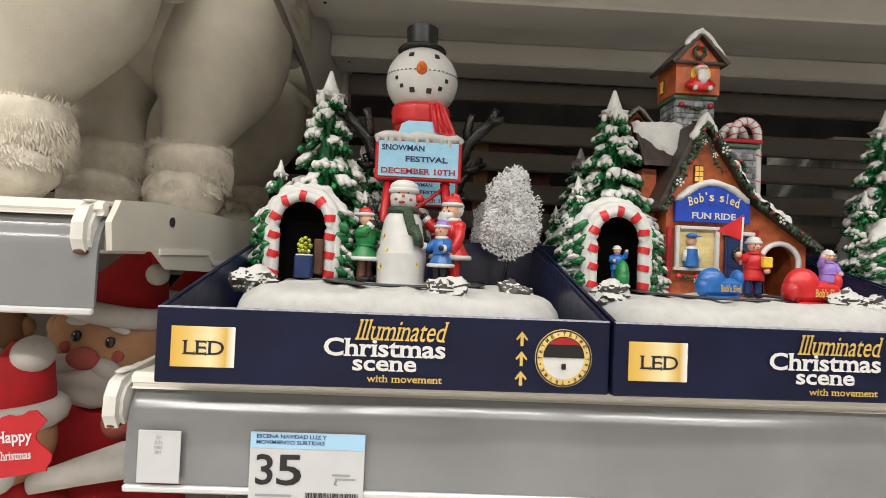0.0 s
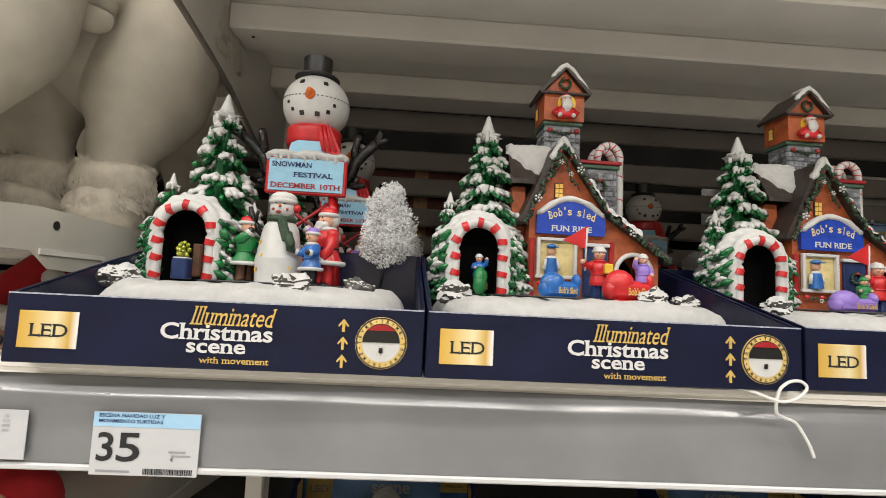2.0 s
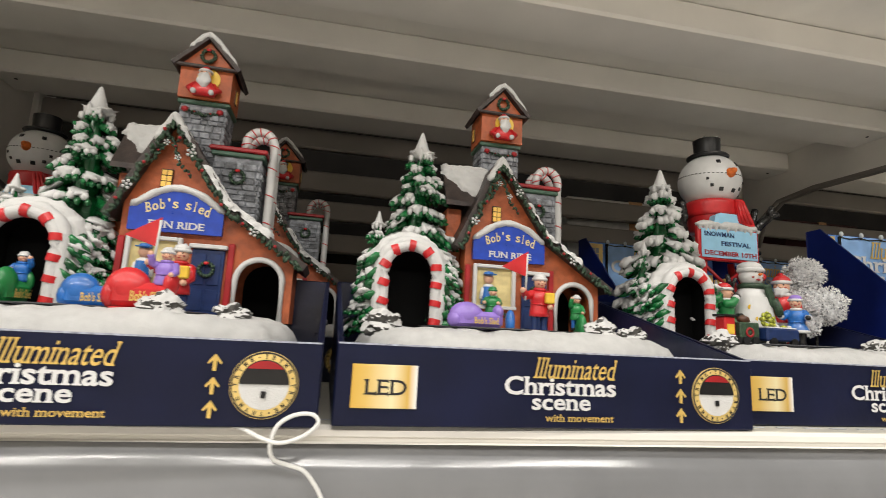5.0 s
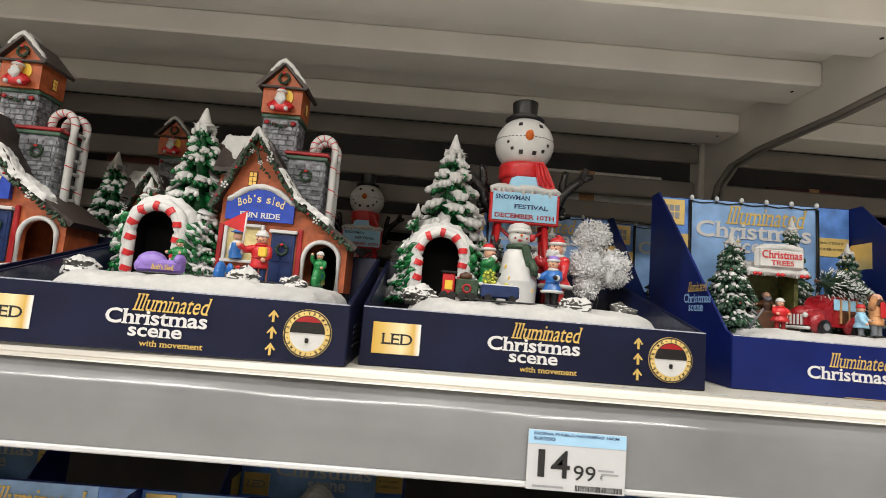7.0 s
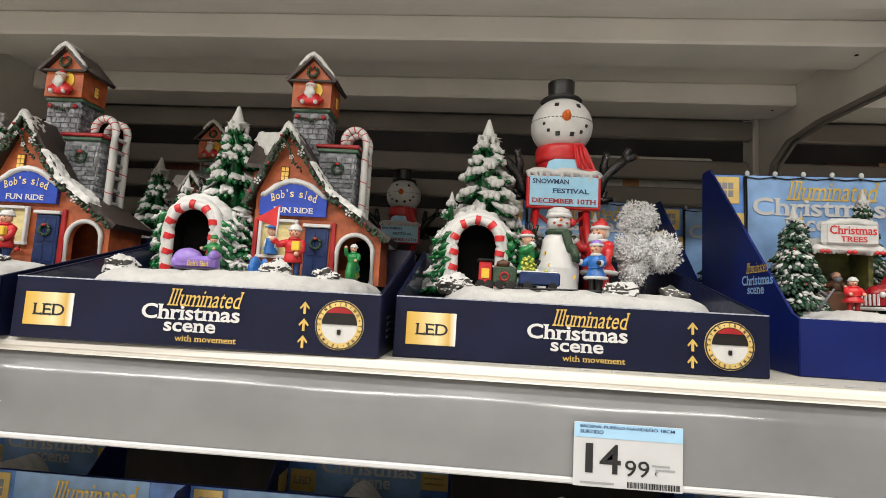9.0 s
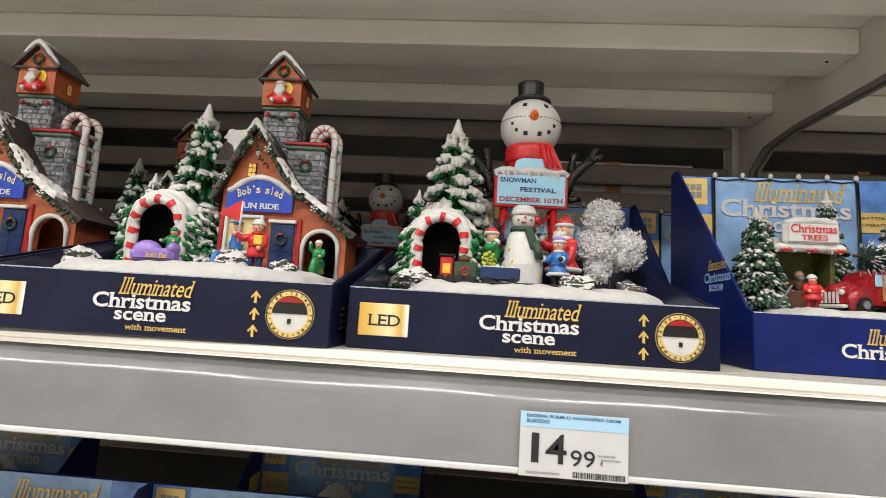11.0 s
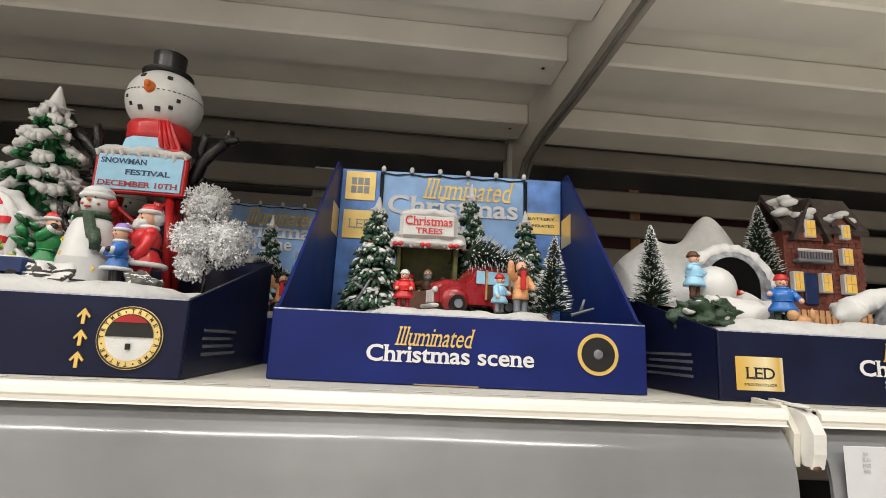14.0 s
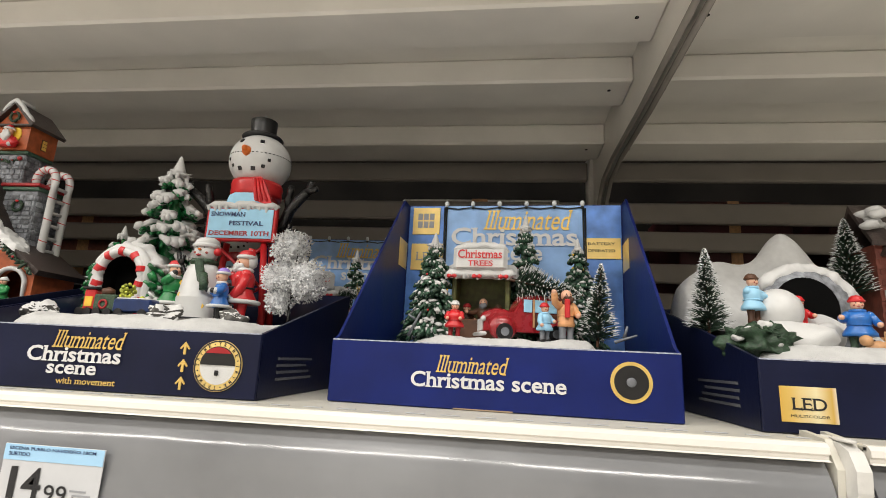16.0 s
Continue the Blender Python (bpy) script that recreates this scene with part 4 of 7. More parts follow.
def tray_shell(t, w, d, h, hb, out, inside):
    Build().box(0.002, w - 0.002, 0.002, d - 0.002, 0.0004, 0.0025, inside).make("base", t)
    b = Build().box(0, w, 0, 0.0022, 0.0004, h, out, 0.0007)
    b.box(0.001, w - 0.001, 0.0023, 0.0032, 0.0026, h - 0.0006, inside)
    # Pale strip along the top fold of the front panel.
    b.box(0.0006, w - 0.0006, -0.0002, 0.0022, h - 0.0007, h + 0.0001, WHITE_EDGE)
    front = b.make("front_panel", t)
    for x0, x1, xi in ((0, 0.0022, 0.0023), (w - 0.0022, w, w - 0.0032)):
        b = Build().prism([(0.0024, 0.0004), (d - 0.0024, 0.0004), (d - 0.0024, hb), (0.0024, h)], x0, x1, out, "x")
        b.prism([(0.0034, 0.0026), (d - 0.0034, 0.0026), (d - 0.0034, hb - 0.001), (0.0034, h - 0.001)], xi, xi + 0.0009, inside, "x")
        b.make("side_panel", t)
    Build().box(0, w, d - 0.0022, d, 0.0004, hb, out, 0.0006).box(0.0032, w - 0.0032, d - 0.0032, d - 0.0023, 0.0026, hb - 0.001, inside).make("back_panel", t)
    return front


def try_ring(t, x, z, r):
    b = Build().disc((x, -0.0001, z), r, -0.0009, GOLD, 40)
    b.make("try_me_ring", t, "round gold try-me ring with dark lettering")
    b = Build().ring((x, -0.0010, z), r * 0.955, r * 0.03, BLACK_INK, 40, 5, 0.3)
    word = "TRYME*" * 4
    for i, ch in enumerate(word):
        a = math.pi / 2 - 2 * math.pi * i / len(word)
        m = Matrix.Translation((x, 0, z)) @ Matrix.Rotation(-(a - math.pi / 2), 4, "Y") @ Matrix.Translation((0, 0, r * 0.78))
        if ch == "*":
            b.ball((x + r * 0.84 * math.cos(a), -0.001, z + r * 0.84 * math.sin(a)), (r * 0.03, 0.0003, r * 0.03), BLACK_INK, 1)
        else:
            b.text(ch, -r * 0.055, r * 0.055, 0.0, r * 0.13, -0.0012, BLACK_INK, 0.02, m=m)
    b.make("ring_lettering", t)
    b = Build().disc((x, -0.0002, z), r * 0.73, -0.0011, SNOW, 36)
    n = 22
    up = [(x + r * 0.725 * math.cos(math.pi * i / n), z + 0.0004 + r * 0.725 * math.sin(math.pi * i / n)) for i in range(n + 1)]
    b.prism(up, -0.0017, -0.0012, BLACK)
    cap = [(x + r * 0.72 * math.cos(a), z + r * 0.72 * math.sin(a)) for a in [math.radians(42 + 96 * i / 12) for i in range(13)]]
    b.prism(cap, -0.0021, -0.0018, RED_DARK)
    b.box(x - r * 0.075, x + r * 0.075, -0.0022, -0.0012, z - r * 0.38, z - r * 0.18, BLACK, 0.0003)
    b.make("try_me_window", t, "cut-out showing snow and a black button")


def display_tray(m, label, multi=False, side_text=False):
    """The open navy cardboard tray in which a large scene stands."""
    t = thing("display_box", m, label, "display box", "navy display boxes")
    front = tray_shell(t, TW, TD, TH, TB, NAVY, NAVY_IN)
    y = -0.0009
    if multi:
        Build().box(0.0095, 0.0385, -0.0007, -0.0001, 0.0065, 0.0255, GOLD_PLATE, 0.0002).make("led_plate", front, "gold foil plate")
        b = Build().text("LED", 0.0150, 0.0330, 0.0125, 0.0195, y, BLACK_INK, 0.008)
        b.text("MULTICOLOR", 0.0140, 0.0340, 0.0090, 0.0106, y, BLACK_INK)
    else:
        Build().box(0.0080, 0.0405, -0.0007, -0.0001, 0.0090, 0.0300, GOLD_PLATE, 0.0002).make("led_plate", front, "gold foil plate")
        b = Build().text("LED", 0.0140, 0.0352, 0.0148, 0.0228, y, BLACK_INK, 0.008)
    b.make("led_lettering", front)
    Build().text("Illuminated", 0.1020, 0.1515, 0.0258, 0.0368, y, GOLD_INK, 0.004, 0.35).make("script_lettering", front, "gold script lettering")
    b = Build().text("Christmas", 0.0862, 0.1500, 0.0172, 0.0268, y - 0.0002, WHITE_INK, 0.022)
    b.text("scene", 0.1015, 0.1350, 0.0098, 0.0157, y - 0.0002, WHITE_INK, 0.022)
    b.make("title_lettering", front, "bold white lettering")
    if not multi:
        Build().text("with movement", 0.1092, 0.1488, 0.0040, 0.0078, y, GOLD_INK, 0.012).make("subtitle_lettering", front)
        for z in (0.0295, 0.0190, 0.0085):
            o = [(0.1908 + a, z + c) for a, c in ((-0.0032, -0.0004), (0, 0.0036), (0.0032, -0.0004), (0.0026, -0.0012), (0.0008, 0.0008), (0.0008, -0.0042), (-0.0008, -0.0042), (-0.0008, 0.0008), (-0.0026, -0.0012))]
            Build().prism(o, -0.0008, -0.0001, GOLD_INK).make("arrow", front)
        try_ring(front, 0.2135, 0.0196, 0.0154)
    else:
        try_ring(front, 0.2155, 0.0195, 0.0130)
    for sx in (-0.0004, TW + 0.0001):
        b = Build()
        for i in range(4):
            b.box(sx, sx + 0.0003, 0.026 + 0.001 * (i % 2), 0.092 - 0.006 * (i % 3), 0.0110 + i * 0.0044, 0.0128 + i * 0.0044, PRINT)
        b.make("small_print", t)
    return t


def snowman_scene(m, label, train="wagon", kind_tree="tall"):
    """The water-tower snowman scene on its snow base."""
    t = thing("snowman_scene", m, label, "christmas village", "snowman scenes")
    b = Build()
    snow_mound(b, 0.020, 0.228, 0.009, 0.178, 0.0512, 3)
    b.make("snow_base", t, "glittering white snow base")
    b = Build()
    b.ring((0.125, 0.100, 0.0532), 0.050, 0.0085, TRACKM, 48, 6, 0.10, "z")
    b.make("track", t, "dark grey round track")
    b = Build()
    fir(b, 0.055, 0.157, 0.05, 0.1755, 0.039, 11, 0.90 if kind_tree == "tall" else 1.0, hole=(0.0475, 0.026, 0.122, 0.150), heavy=1.10 if kind_tree == "tall" else 1.5)
    b.make("fir_tree", t, "dark green fir with snowy boughs")
    b = Build()
    fir(b, 0.022, 0.138, 0.05, 0.095, 0.019, 12, 0.95, 6, hole=(0.0475, 0.023, 0.122, 0.150))
    b.make("fir_tree", t, "small snowy fir")
    b = Build()
    fir(b, 0.088, 0.150, 0.05, 0.075, 0.020, 13, 0.8, 6)
    b.make("fir_tree", t, "small snowy fir")
    tunnel(t, 0.0475, 0.111, 0.052, 0.0185, 0.0595, 14)
    b = Build()
    rock(b, (0.030, 0.055, 0.053), 0.011, 15)
    b.make("rock", t)
    b = Build()
    rock(b, (0.150, 0.030, 0.052), 0.011, 16)
    b.make("rock", t)
    b = Build()
    rock(b, (0.194, 0.045, 0.052), 0.009, 17, False)
    b.make("rock", t)
    # tower legs and braces
    cx, y0, y1 = 0.130, 0.160, 0.178
    for x in (0.102, 0.158):
        for y in (y0, y1):
            dx = 0.004 if x < cx else -0.004
            Build().tube([(x - dx, y, 0.050), (x + dx, y, 0.138)], 0.0034, RED, 8).make("tower_leg", t, "red tower leg")
    for p, q in (((0.102, y0, 0.09), (0.158, y0, 0.135)), ((0.158, y0, 0.09), (0.102, y0, 0.135)), ((0.158, y0, 0.058), (0.158, y1, 0.095)), ((0.158, y1, 0.058), (0.158, y0, 0.095)), ((0.158, y0, 0.10), (0.158, y1, 0.132)), ((0.102, y0, 0.058), (0.158, y0, 0.092))):
        Build().tube([p, q], 0.0017, RED_DARK, 6).make("brace", t)
    # sign
    frame_part = Build().box(0.0945, 0.1672, 0.1530, 0.1590, 0.1355, 0.1712, RED, 0.0012).make("sign_frame", t, "red sign frame")
    b = Build().box(0.0975, 0.1642, 0.1518, 0.1528, 0.1382, 0.1680, SKYPAINT, 0.0003)
    b.text("SNOWMAN", 0.1000, 0.1358, 0.1600, 0.1648, 0.1513, BLUE_DARK, 0.022)
    b.text("FESTIVAL", 0.1195, 0.1552, 0.1508, 0.1556, 0.1513, BLUE_DARK, 0.022)
    b.text("DECEMBER 10TH", 0.0996, 0.1622, 0.1405, 0.1455, 0.1513, RED_DARK, 0.022)
    b.make("sign_board", frame_part, "sky blue sign board with dark lettering")
    b = Build()
    rnd = random.Random(5)
    drift(b, [(0.0938 + 0.0742 * i / 16, 0.1555, 0.1722 + rnd.uniform(-0.0008, 0.0008)) for i in range(17)], 0.0056, 5, 0.30, 0.75, 0.0056)
    b.make("sign_snow", frame_part, "dripping white snow along the sign")
    # tank, scarf, head, hat
    sy = 0.1775
    b = Build().lathe((cx + 0.001, sy, 0), [(0.0245, 0.1700), (0.0225, 0.1880), (0.0215, 0.1960)], RED, 28)
    b.make("neck", t, "red tank below the head")
    o = [(cx - 0.017, 0.1740), (cx + 0.019, 0.1740), (cx + 0.0165, 0.1828), (cx + 0.011, 0.1856), (cx - 0.009, 0.1856), (cx - 0.0145, 0.1828)]
    Build().prism(o, 0.1525, 0.170, SKYPAINT).make("neck_panel", t, "sky blue panel")
    b = Build().lathe((cx + 0.001, sy, 0), [(0.0228, 0.1852), (0.0252, 0.1864), (0.0258, 0.1900), (0.0254, 0.1945), (0.0262, 0.1985), (0.0252, 0.2020), (0.0222, 0.2030)], RED, 36)
    tail = [(cx + 0.0085, 0.2015), (cx + 0.0170, 0.2020), (cx + 0.0215, 0.1960), (cx + 0.0290, 0.1800), (cx + 0.0310, 0.1745), (cx + 0.0235, 0.1738), (cx + 0.0130, 0.1772), (cx + 0.0105, 0.1880)]
    b.prism(tail, sy - 0.0270, sy - 0.0225, RED)
    for k in range(3):
        b.tube([(cx + 0.0110 + 0.003 * k, sy - 0.0272, 0.2000), (cx + 0.0130 + 0.0038 * k, sy - 0.0276, 0.1880), (cx + 0.0160 + 0.0052 * k, sy - 0.0272, 0.1765)], 0.0016, RED, 8)
    b.make("scarf", t, "red scarf with a folded tail")
    hc, hr = Vector((cx + 0.001, 0.1778, 0.2262)), 0.0316
    head = Build().ball(hc, (hr, hr, hr * 0.95), PAINT_WHITE, 4).make("head", t, "glossy white snowman head")

    def on_head(ax, el, k=1.0):
        d = Vector((math.sin(ax) * math.cos(el), -math.cos(ax) * math.cos(el), math.sin(el)))
        return hc + Vector((d.x * hr, d.y * hr, d.z * hr * 0.95)) * k, d
    b = Build()
    for ax, el, s in ((-0.36, 0.52, 0.0022), (0.44, 0.50, 0.0022), (-0.75, -0.14, 0.0014), (-0.62, -0.38, 0.0016), (-0.30, -0.52, 0.0022), (0.22, -0.53, 0.0022), (0.56, -0.42, 0.0018), (0.72, -0.18, 0.0016)):
        p, d = on_head(ax, el, 0.995)
        mm = d.to_track_quat("Z", "Y").to_matrix().to_4x4()
        b.box(-s, s, -s, s, -0.0006, 0.0009, BLACK, 0.0004, Matrix.Translation(p) @ mm)
    for i in range(46):
        ax = -2.9 + 5.8 * i / 45
        if abs(ax) < 0.16:
            continue
        p, d = on_head(ax, 0.02 + 0.05 * abs(ax), 1.0)
        mm = d.to_track_quat("Z", "Y").to_matrix().to_4x4()
        b.box(-0.0010, 0.0010, -0.0004, 0.0004, -0.0004, 0.0003, BLACK, 0, Matrix.Translation(p) @ mm)
    b.make("coal_face", head, "black coal eyes and mouth")
    p, d = on_head(-0.02, 0.06, 0.97)
    b = Build().ball(p, (0.0048, 0.0060, 0.0056), ORANGE, 2)
    b.ball(p + Vector((0, -0.004, 0.001)), (0.0030, 0.0050, 0.0036), ORANGE, 2)
    b.make("nose", head, "orange carrot nose")
    b = Build().ring((hc.x - 0.001, hc.y, hc.z + 0.0276), 0.0172, 0.0044, BLACK, 32, 8, 0.50, "z")
    b.cone((hc.x - 0.001, hc.y, hc.z + 0.0272), (hc.x - 0.0015, hc.y, hc.z + 0.0475), 0.0130, 0.0140, BLACK, 28)
    if kind_tree != "tall":
        for dx, dy in ((-0.008, -0.004), (0.004, -0.009), (0.007, 0.002)):
            b.ball((hc.x + dx, hc.y + dy, hc.z + 0.0490), (0.0020, 0.0016, 0.0024), SNOW, 1, None, 0.5, 500)
    b.make("top_hat", head, "glossy black top hat")
    # twig arms
    for s in (-1, 1):
        b = Build()
        r0 = Vector((cx + s * 0.030, 0.172, 0.150))
        el = Vector((cx + s * 0.043, 0.168, 0.172))
        hd = Vector((cx + s * 0.062, 0.163, 0.190))
        b.tube([r0, r0.lerp(el, 0.5) + Vector((s * 0.002, 0, -0.001)), el, el.lerp(hd, 0.5) + Vector((0, 0, 0.001)), hd], 0.0066, BARK, 9, 0.0046)
        b.tube([hd, hd + Vector((s * 0.003, 0, 0.008)), hd + Vector((s * 0.0045, -0.001, 0.012))], 0.0044, BARK, 8, 0.0030)
        b.tube([hd, hd + Vector((s * 0.008, -0.001, 0.0030)), hd + Vector((s * 0.011, -0.001, 0.0038))], 0.0042, BARK, 8, 0.0028)
        b.tube([el, el + Vector((s * -0.001, -0.003, 0.010)), el + Vector((s * 0.001, -0.004, 0.021)), el + Vector((s * 0.002, -0.004, 0.025))], 0.0048, BARK, 8, 0.0032)
        b.tube([r0 + Vector((s * 0.002, 0, 0.004)), r0 + Vector((s * 0.014, -0.002, -0.001)), r0 + Vector((s * 0.023, -0.003, 0.001))], 0.0046, BARK, 8, 0.0026)
        b.tube([r0 + Vector((s * 0.012, -0.002, 0.0)), r0 + Vector((s * 0.016, -0.003, 0.009))], 0.0034, BARK, 7, 0.0022)
        b.make("twig_arm", t, "dark twig arm")
    # figurines in front of the tower
    b = Build()
    x, y = 0.121, 0.118
    b.ball((x, y, 0.071), (0.0192, 0.0175, 0.0215), PAINT_WHITE, 3)
    b.cone((x, y, 0.051), (x, y, 0.074), 0.0180, 0.0190, PAINT_WHITE, 24)
    b.cone((x, y, 0.072), (x, y, 0.096), 0.0189, 0.0148, PAINT_WHITE, 24)
    b.ball((x, y, 0.094), (0.0150, 0.0135, 0.0150), PAINT_WHITE, 3)
    b.ball((x, y, 0.116), (0.0105, 0.0100, 0.0105), PAINT_WHITE, 3)
    b.ring((x, y, 0.1065), 0.0092, 0.0032, GARLAND, 20, 7, 0.9, "z")
    b.box(x + 0.001, x + 0.0085, y - 0.0165, y - 0.0130, 0.086, 0.106, GARLAND, 0.0012, Matrix.Translation((x, y, 0.1)) @ Matrix.Rotation(-0.30, 4, "Y") @ Matrix.Translation((-x, -y, -0.1)))
    b.ball((x, y + 0.001, 0.1245), (0.0112, 0.0108, 0.0062), SNOW, 2)
    b.ring((x, y, 0.1215), 0.0096, 0.0024, SNOW, 20, 6, 1, "z")
    b.ball((x + 0.0115, y - 0.001, 0.1165), 0.0038, RED, 2)
    b.ball((x, y - 0.0108, 0.1170), (0.0014, 0.003, 0.0014), ORANGE, 1)
    for s in (-1, 1):
        b.ball((x + s * 0.0034, y - 0.0096, 0.1195), 0.0009, BLACK, 1)
        b.ball((x + s * 0.0055, y - 0.0085, 0.1145), (0.0016, 0.0008, 0.0012), FELT_PINK, 1)
    b.ball((x - 0.001, y - 0.0097, 0.1122), (0.0028, 0.0008, 0.0012), RED_DARK, 1)
    for dx, z in ((-0.012, 0.0865), (-0.009, 0.0755), (-0.014, 0.064), (0.001, 0.0565), (0.011, 0.0665), (0.012, 0.082)):
        q = 0.0215 if z < 0.08 else 0.0158
        yy = y - math.sqrt(max(0.00004, 1 - (dx / 0.019) ** 2)) * (0.0175 if z < 0.085 else 0.0135) * 0.97
        for k in range(3):
            a = k * 1.047
            b.box(-0.0022, 0.0022, -0.0006, 0.0006, -0.0007, 0.0007, YELLOW, 0, Matrix.Translation((x + dx, yy, z)) @ Matrix.Rotation(a, 4, "Y"))
    b.tube([(x - 0.012, y + 0.002, 0.092), (x - 0.019, y + 0.002, 0.097), (x - 0.024, y, 0.108), (x - 0.026, y, 0.116)], 0.0030, BARK, 8, 0.0020)
    b.tube([(x - 0.022, y, 0.104), (x - 0.019, y - 0.002, 0.113)], 0.0020, BARK, 7, 0.0014)
    b.tube([(x + 0.0085, y - 0.0150, 0.094), (x + 0.0120, y - 0.0165, 0.086), (x + 0.0125, y - 0.0170, 0.080)], 0.0042, GARLAND, 8, 0.0034)
    b.make("snowman_figurine", t, "white snowman figurine with green scarf")
    b = Build()
    santa(b, 0.1585, 0.121, 0.0520, 0.070, -0.95, ((-1.1, 0.75), (0.5, -0.5)))
    b.make("santa_figurine", t, "red and white santa figurine")
    b = Build()
    figure(b, 0.1505, 0.100, 0.0520, 0.049, BLUE, BLACK, LILAC, PAINT_WHITE, ((-0.9, 0.3), (0.7, 0.2)), 1.0, None, True, -0.85)
    b.make("child_figurine", t, "child figurine in a blue coat")
    b = Build()
    figure(b, 0.0935, 0.120, 0.0520, 0.058, GREEN_B, BROWN, RED, PAINT_WHITE, ((-0.4, 0.8), (0.8, 0.6)), 1.05, None, True, 1.05)
    for dx, dy in ((0.006, -0.004), (0.011, 0.002), (0.0125, -0.006)):
        b.tube([(0.1035, 0.114, 0.078), (0.1000 + dx, 0.114 + dy, 0.0525)], 0.0007, BLACK, 5)
    b.box(0.1005, 0.1075, 0.1115, 0.1165, 0.0770, 0.0805, BLACK, 0.0008)
    b.make("photographer_figurine", t, "figurine in green with a camera tripod")
    # train
    b = Build()

    def wagon(x, y, z):
        b.box(x - 0.016, x + 0.016, y - 0.006, y + 0.006, z + 0.004, z + 0.0145, BLUE_DARK, 0.0012)
        b.box(x - 0.0145, x + 0.0145, y - 0.005, y + 0.005, z + 0.0140, z + 0.0155, SNOW, 0.001)
        rnd = random.Random(9)
        for i in range(44):
            p = Vector((rnd.gauss(0, 1), rnd.gauss(0, 1), rnd.gauss(0, 1))).normalized()
            b.ball((x - 0.009 + p.x * 0.0052, y + p.y * 0.0045, z + 0.0205 + p.z * 0.0062), 0.0017, LIME, 1)
        for dx in (-0.002, 0.005, 0.010):
            b.ball((x + dx, y - 0.001, z + 0.0160), (0.0022, 0.0030, 0.0016), (RED, PAINT_WHITE, LIME)[int(dx * 1000) % 3], 1)
        for dx in (-0.010, 0.010):
            for s in (-1, 1):
                b.cone((x + dx, y + s * 0.0045, z + 0.0035), (x + dx, y + s * 0.0068, z + 0.0035), 0.0034, 0.0034, BLACK, 12)
    if train == "wagon":
        b.box(0.046, 0.058, 0.094, 0.106, 0.0535, 0.0695, BLUE_DARK, 0.001)
        b.box(0.0465, 0.0575, 0.0945, 0.1055, 0.0690, 0.0705, SNOW, 0.0008)
        rnd = random.Random(9)
        for i in range(44):
            p = Vector((rnd.gauss(0, 1), rnd.gauss(0, 1), rnd.gauss(0, 1))).normalized()
            b.ball((0.052 + p.x * 0.0042, 0.100 + p.y * 0.004, 0.0760 + p.z * 0.0062), 0.0016, LIME, 1)
        b.box(0.0575, 0.0640, 0.103, 0.112, 0.0560, 0.0820, BROWN, 0.001)
    else:
        wagon(0.098, 0.070, 0.0520)
        b.box(0.0495, 0.0600, 0.0720, 0.0830, 0.0560, 0.0740, RED, 0.0010)
        b.box(0.0515, 0.0580, 0.0713, 0.0722, 0.0600, 0.0680, YELLOW, 0.0002)
        b.box(0.0480, 0.0615, 0.0705, 0.0845, 0.0740, 0.0760, BLACK, 0.0006)
        b.box(0.0610, 0.0800, 0.0690, 0.0800, 0.0560, 0.0700, GARLAND, 0.001)
        b.ball((0.0690, 0.0740, 0.0725), (0.0065, 0.0045, 0.004), BROWN, 1)
        b.ring((0.070, 0.0686, 0.0620), 0.0032, 0.0010, RED_DARK, 16, 5, 0.5)
        b.box(0.0470, 0.0820, 0.0700, 0.0820, 0.0545, 0.0562, BLACK)
        for x in (0.051, 0.058, 0.066, 0.075):
            b.cone((x, 0.0700, 0.0555), (x, 0.0675, 0.0555), 0.0034, 0.0034, BLACK, 12)
    b.make("toy_train", t, "dark blue toy train wagon with lime tinsel")
    if kind_tree == "tall":
        blobs = [(0.208, 0.140, 0.097, 0.0245), (0.209, 0.140, 0.113, 0.0220), (0.206, 0.140, 0.127, 0.0170), (0.211, 0.140, 0.138, 0.0115)]
        frosted_tree("frosted_tree", t, (0.206, 0.140, 0.095), blobs, (0.203, 0.138, 0.050), 21)
    else:
        blobs = [(0.196, 0.130, 0.124, 0.0175), (0.192, 0.128, 0.096, 0.0185), (0.214, 0.128, 0.094, 0.0195), (0.191, 0.128, 0.076, 0.013)]
        frosted_tree("frosted_tree", t, (0.200, 0.128, 0.088), blobs, (0.201, 0.126, 0.050), 22)
    return t


def sled(b, x, y, z, ln, ht, paint, turn=0.0, words="Bob's Sled"):
    m = Matrix.Translation((x, y, z)) @ Matrix.Rotation(turn, 4, "Z")
    b.box(-ln * 0.44, ln * 0.46, -ln * 0.185, ln * 0.185, ht * 0.06, ht * 0.66, paint, ht * 0.16, m)
    b.ball(m @ Vector((-ln * 0.20, 0, ht * 0.50)), (ln * 0.32, ln * 0.20, ht * 0.50), paint, 3, m.to_3x3())
    b.ball(m @ Vector((ln * 0.38, 0, ht * 0.66)), (ln * 0.11, ln * 0.185, ht * 0.30), paint, 3, m.to_3x3())
    b.ball(m @ Vector((-ln * 0.40, 0, ht * 0.36)), (ln * 0.15, ln * 0.18, ht * 0.33), paint, 2, m.to_3x3())
    for s in (-1, 1):
        b.box(-ln * 0.36, ln * 0.36, s * ln * 0.15 - ln * 0.02, s * ln * 0.15 + ln * 0.02, 0, ht * 0.08, paint, 0, m)
    b.text(words, -ln * 0.10, ln * 0.36, ht * 0.22, ht * 0.46, -ln * 0.198, GOLD_INK, 0.02, m=m)


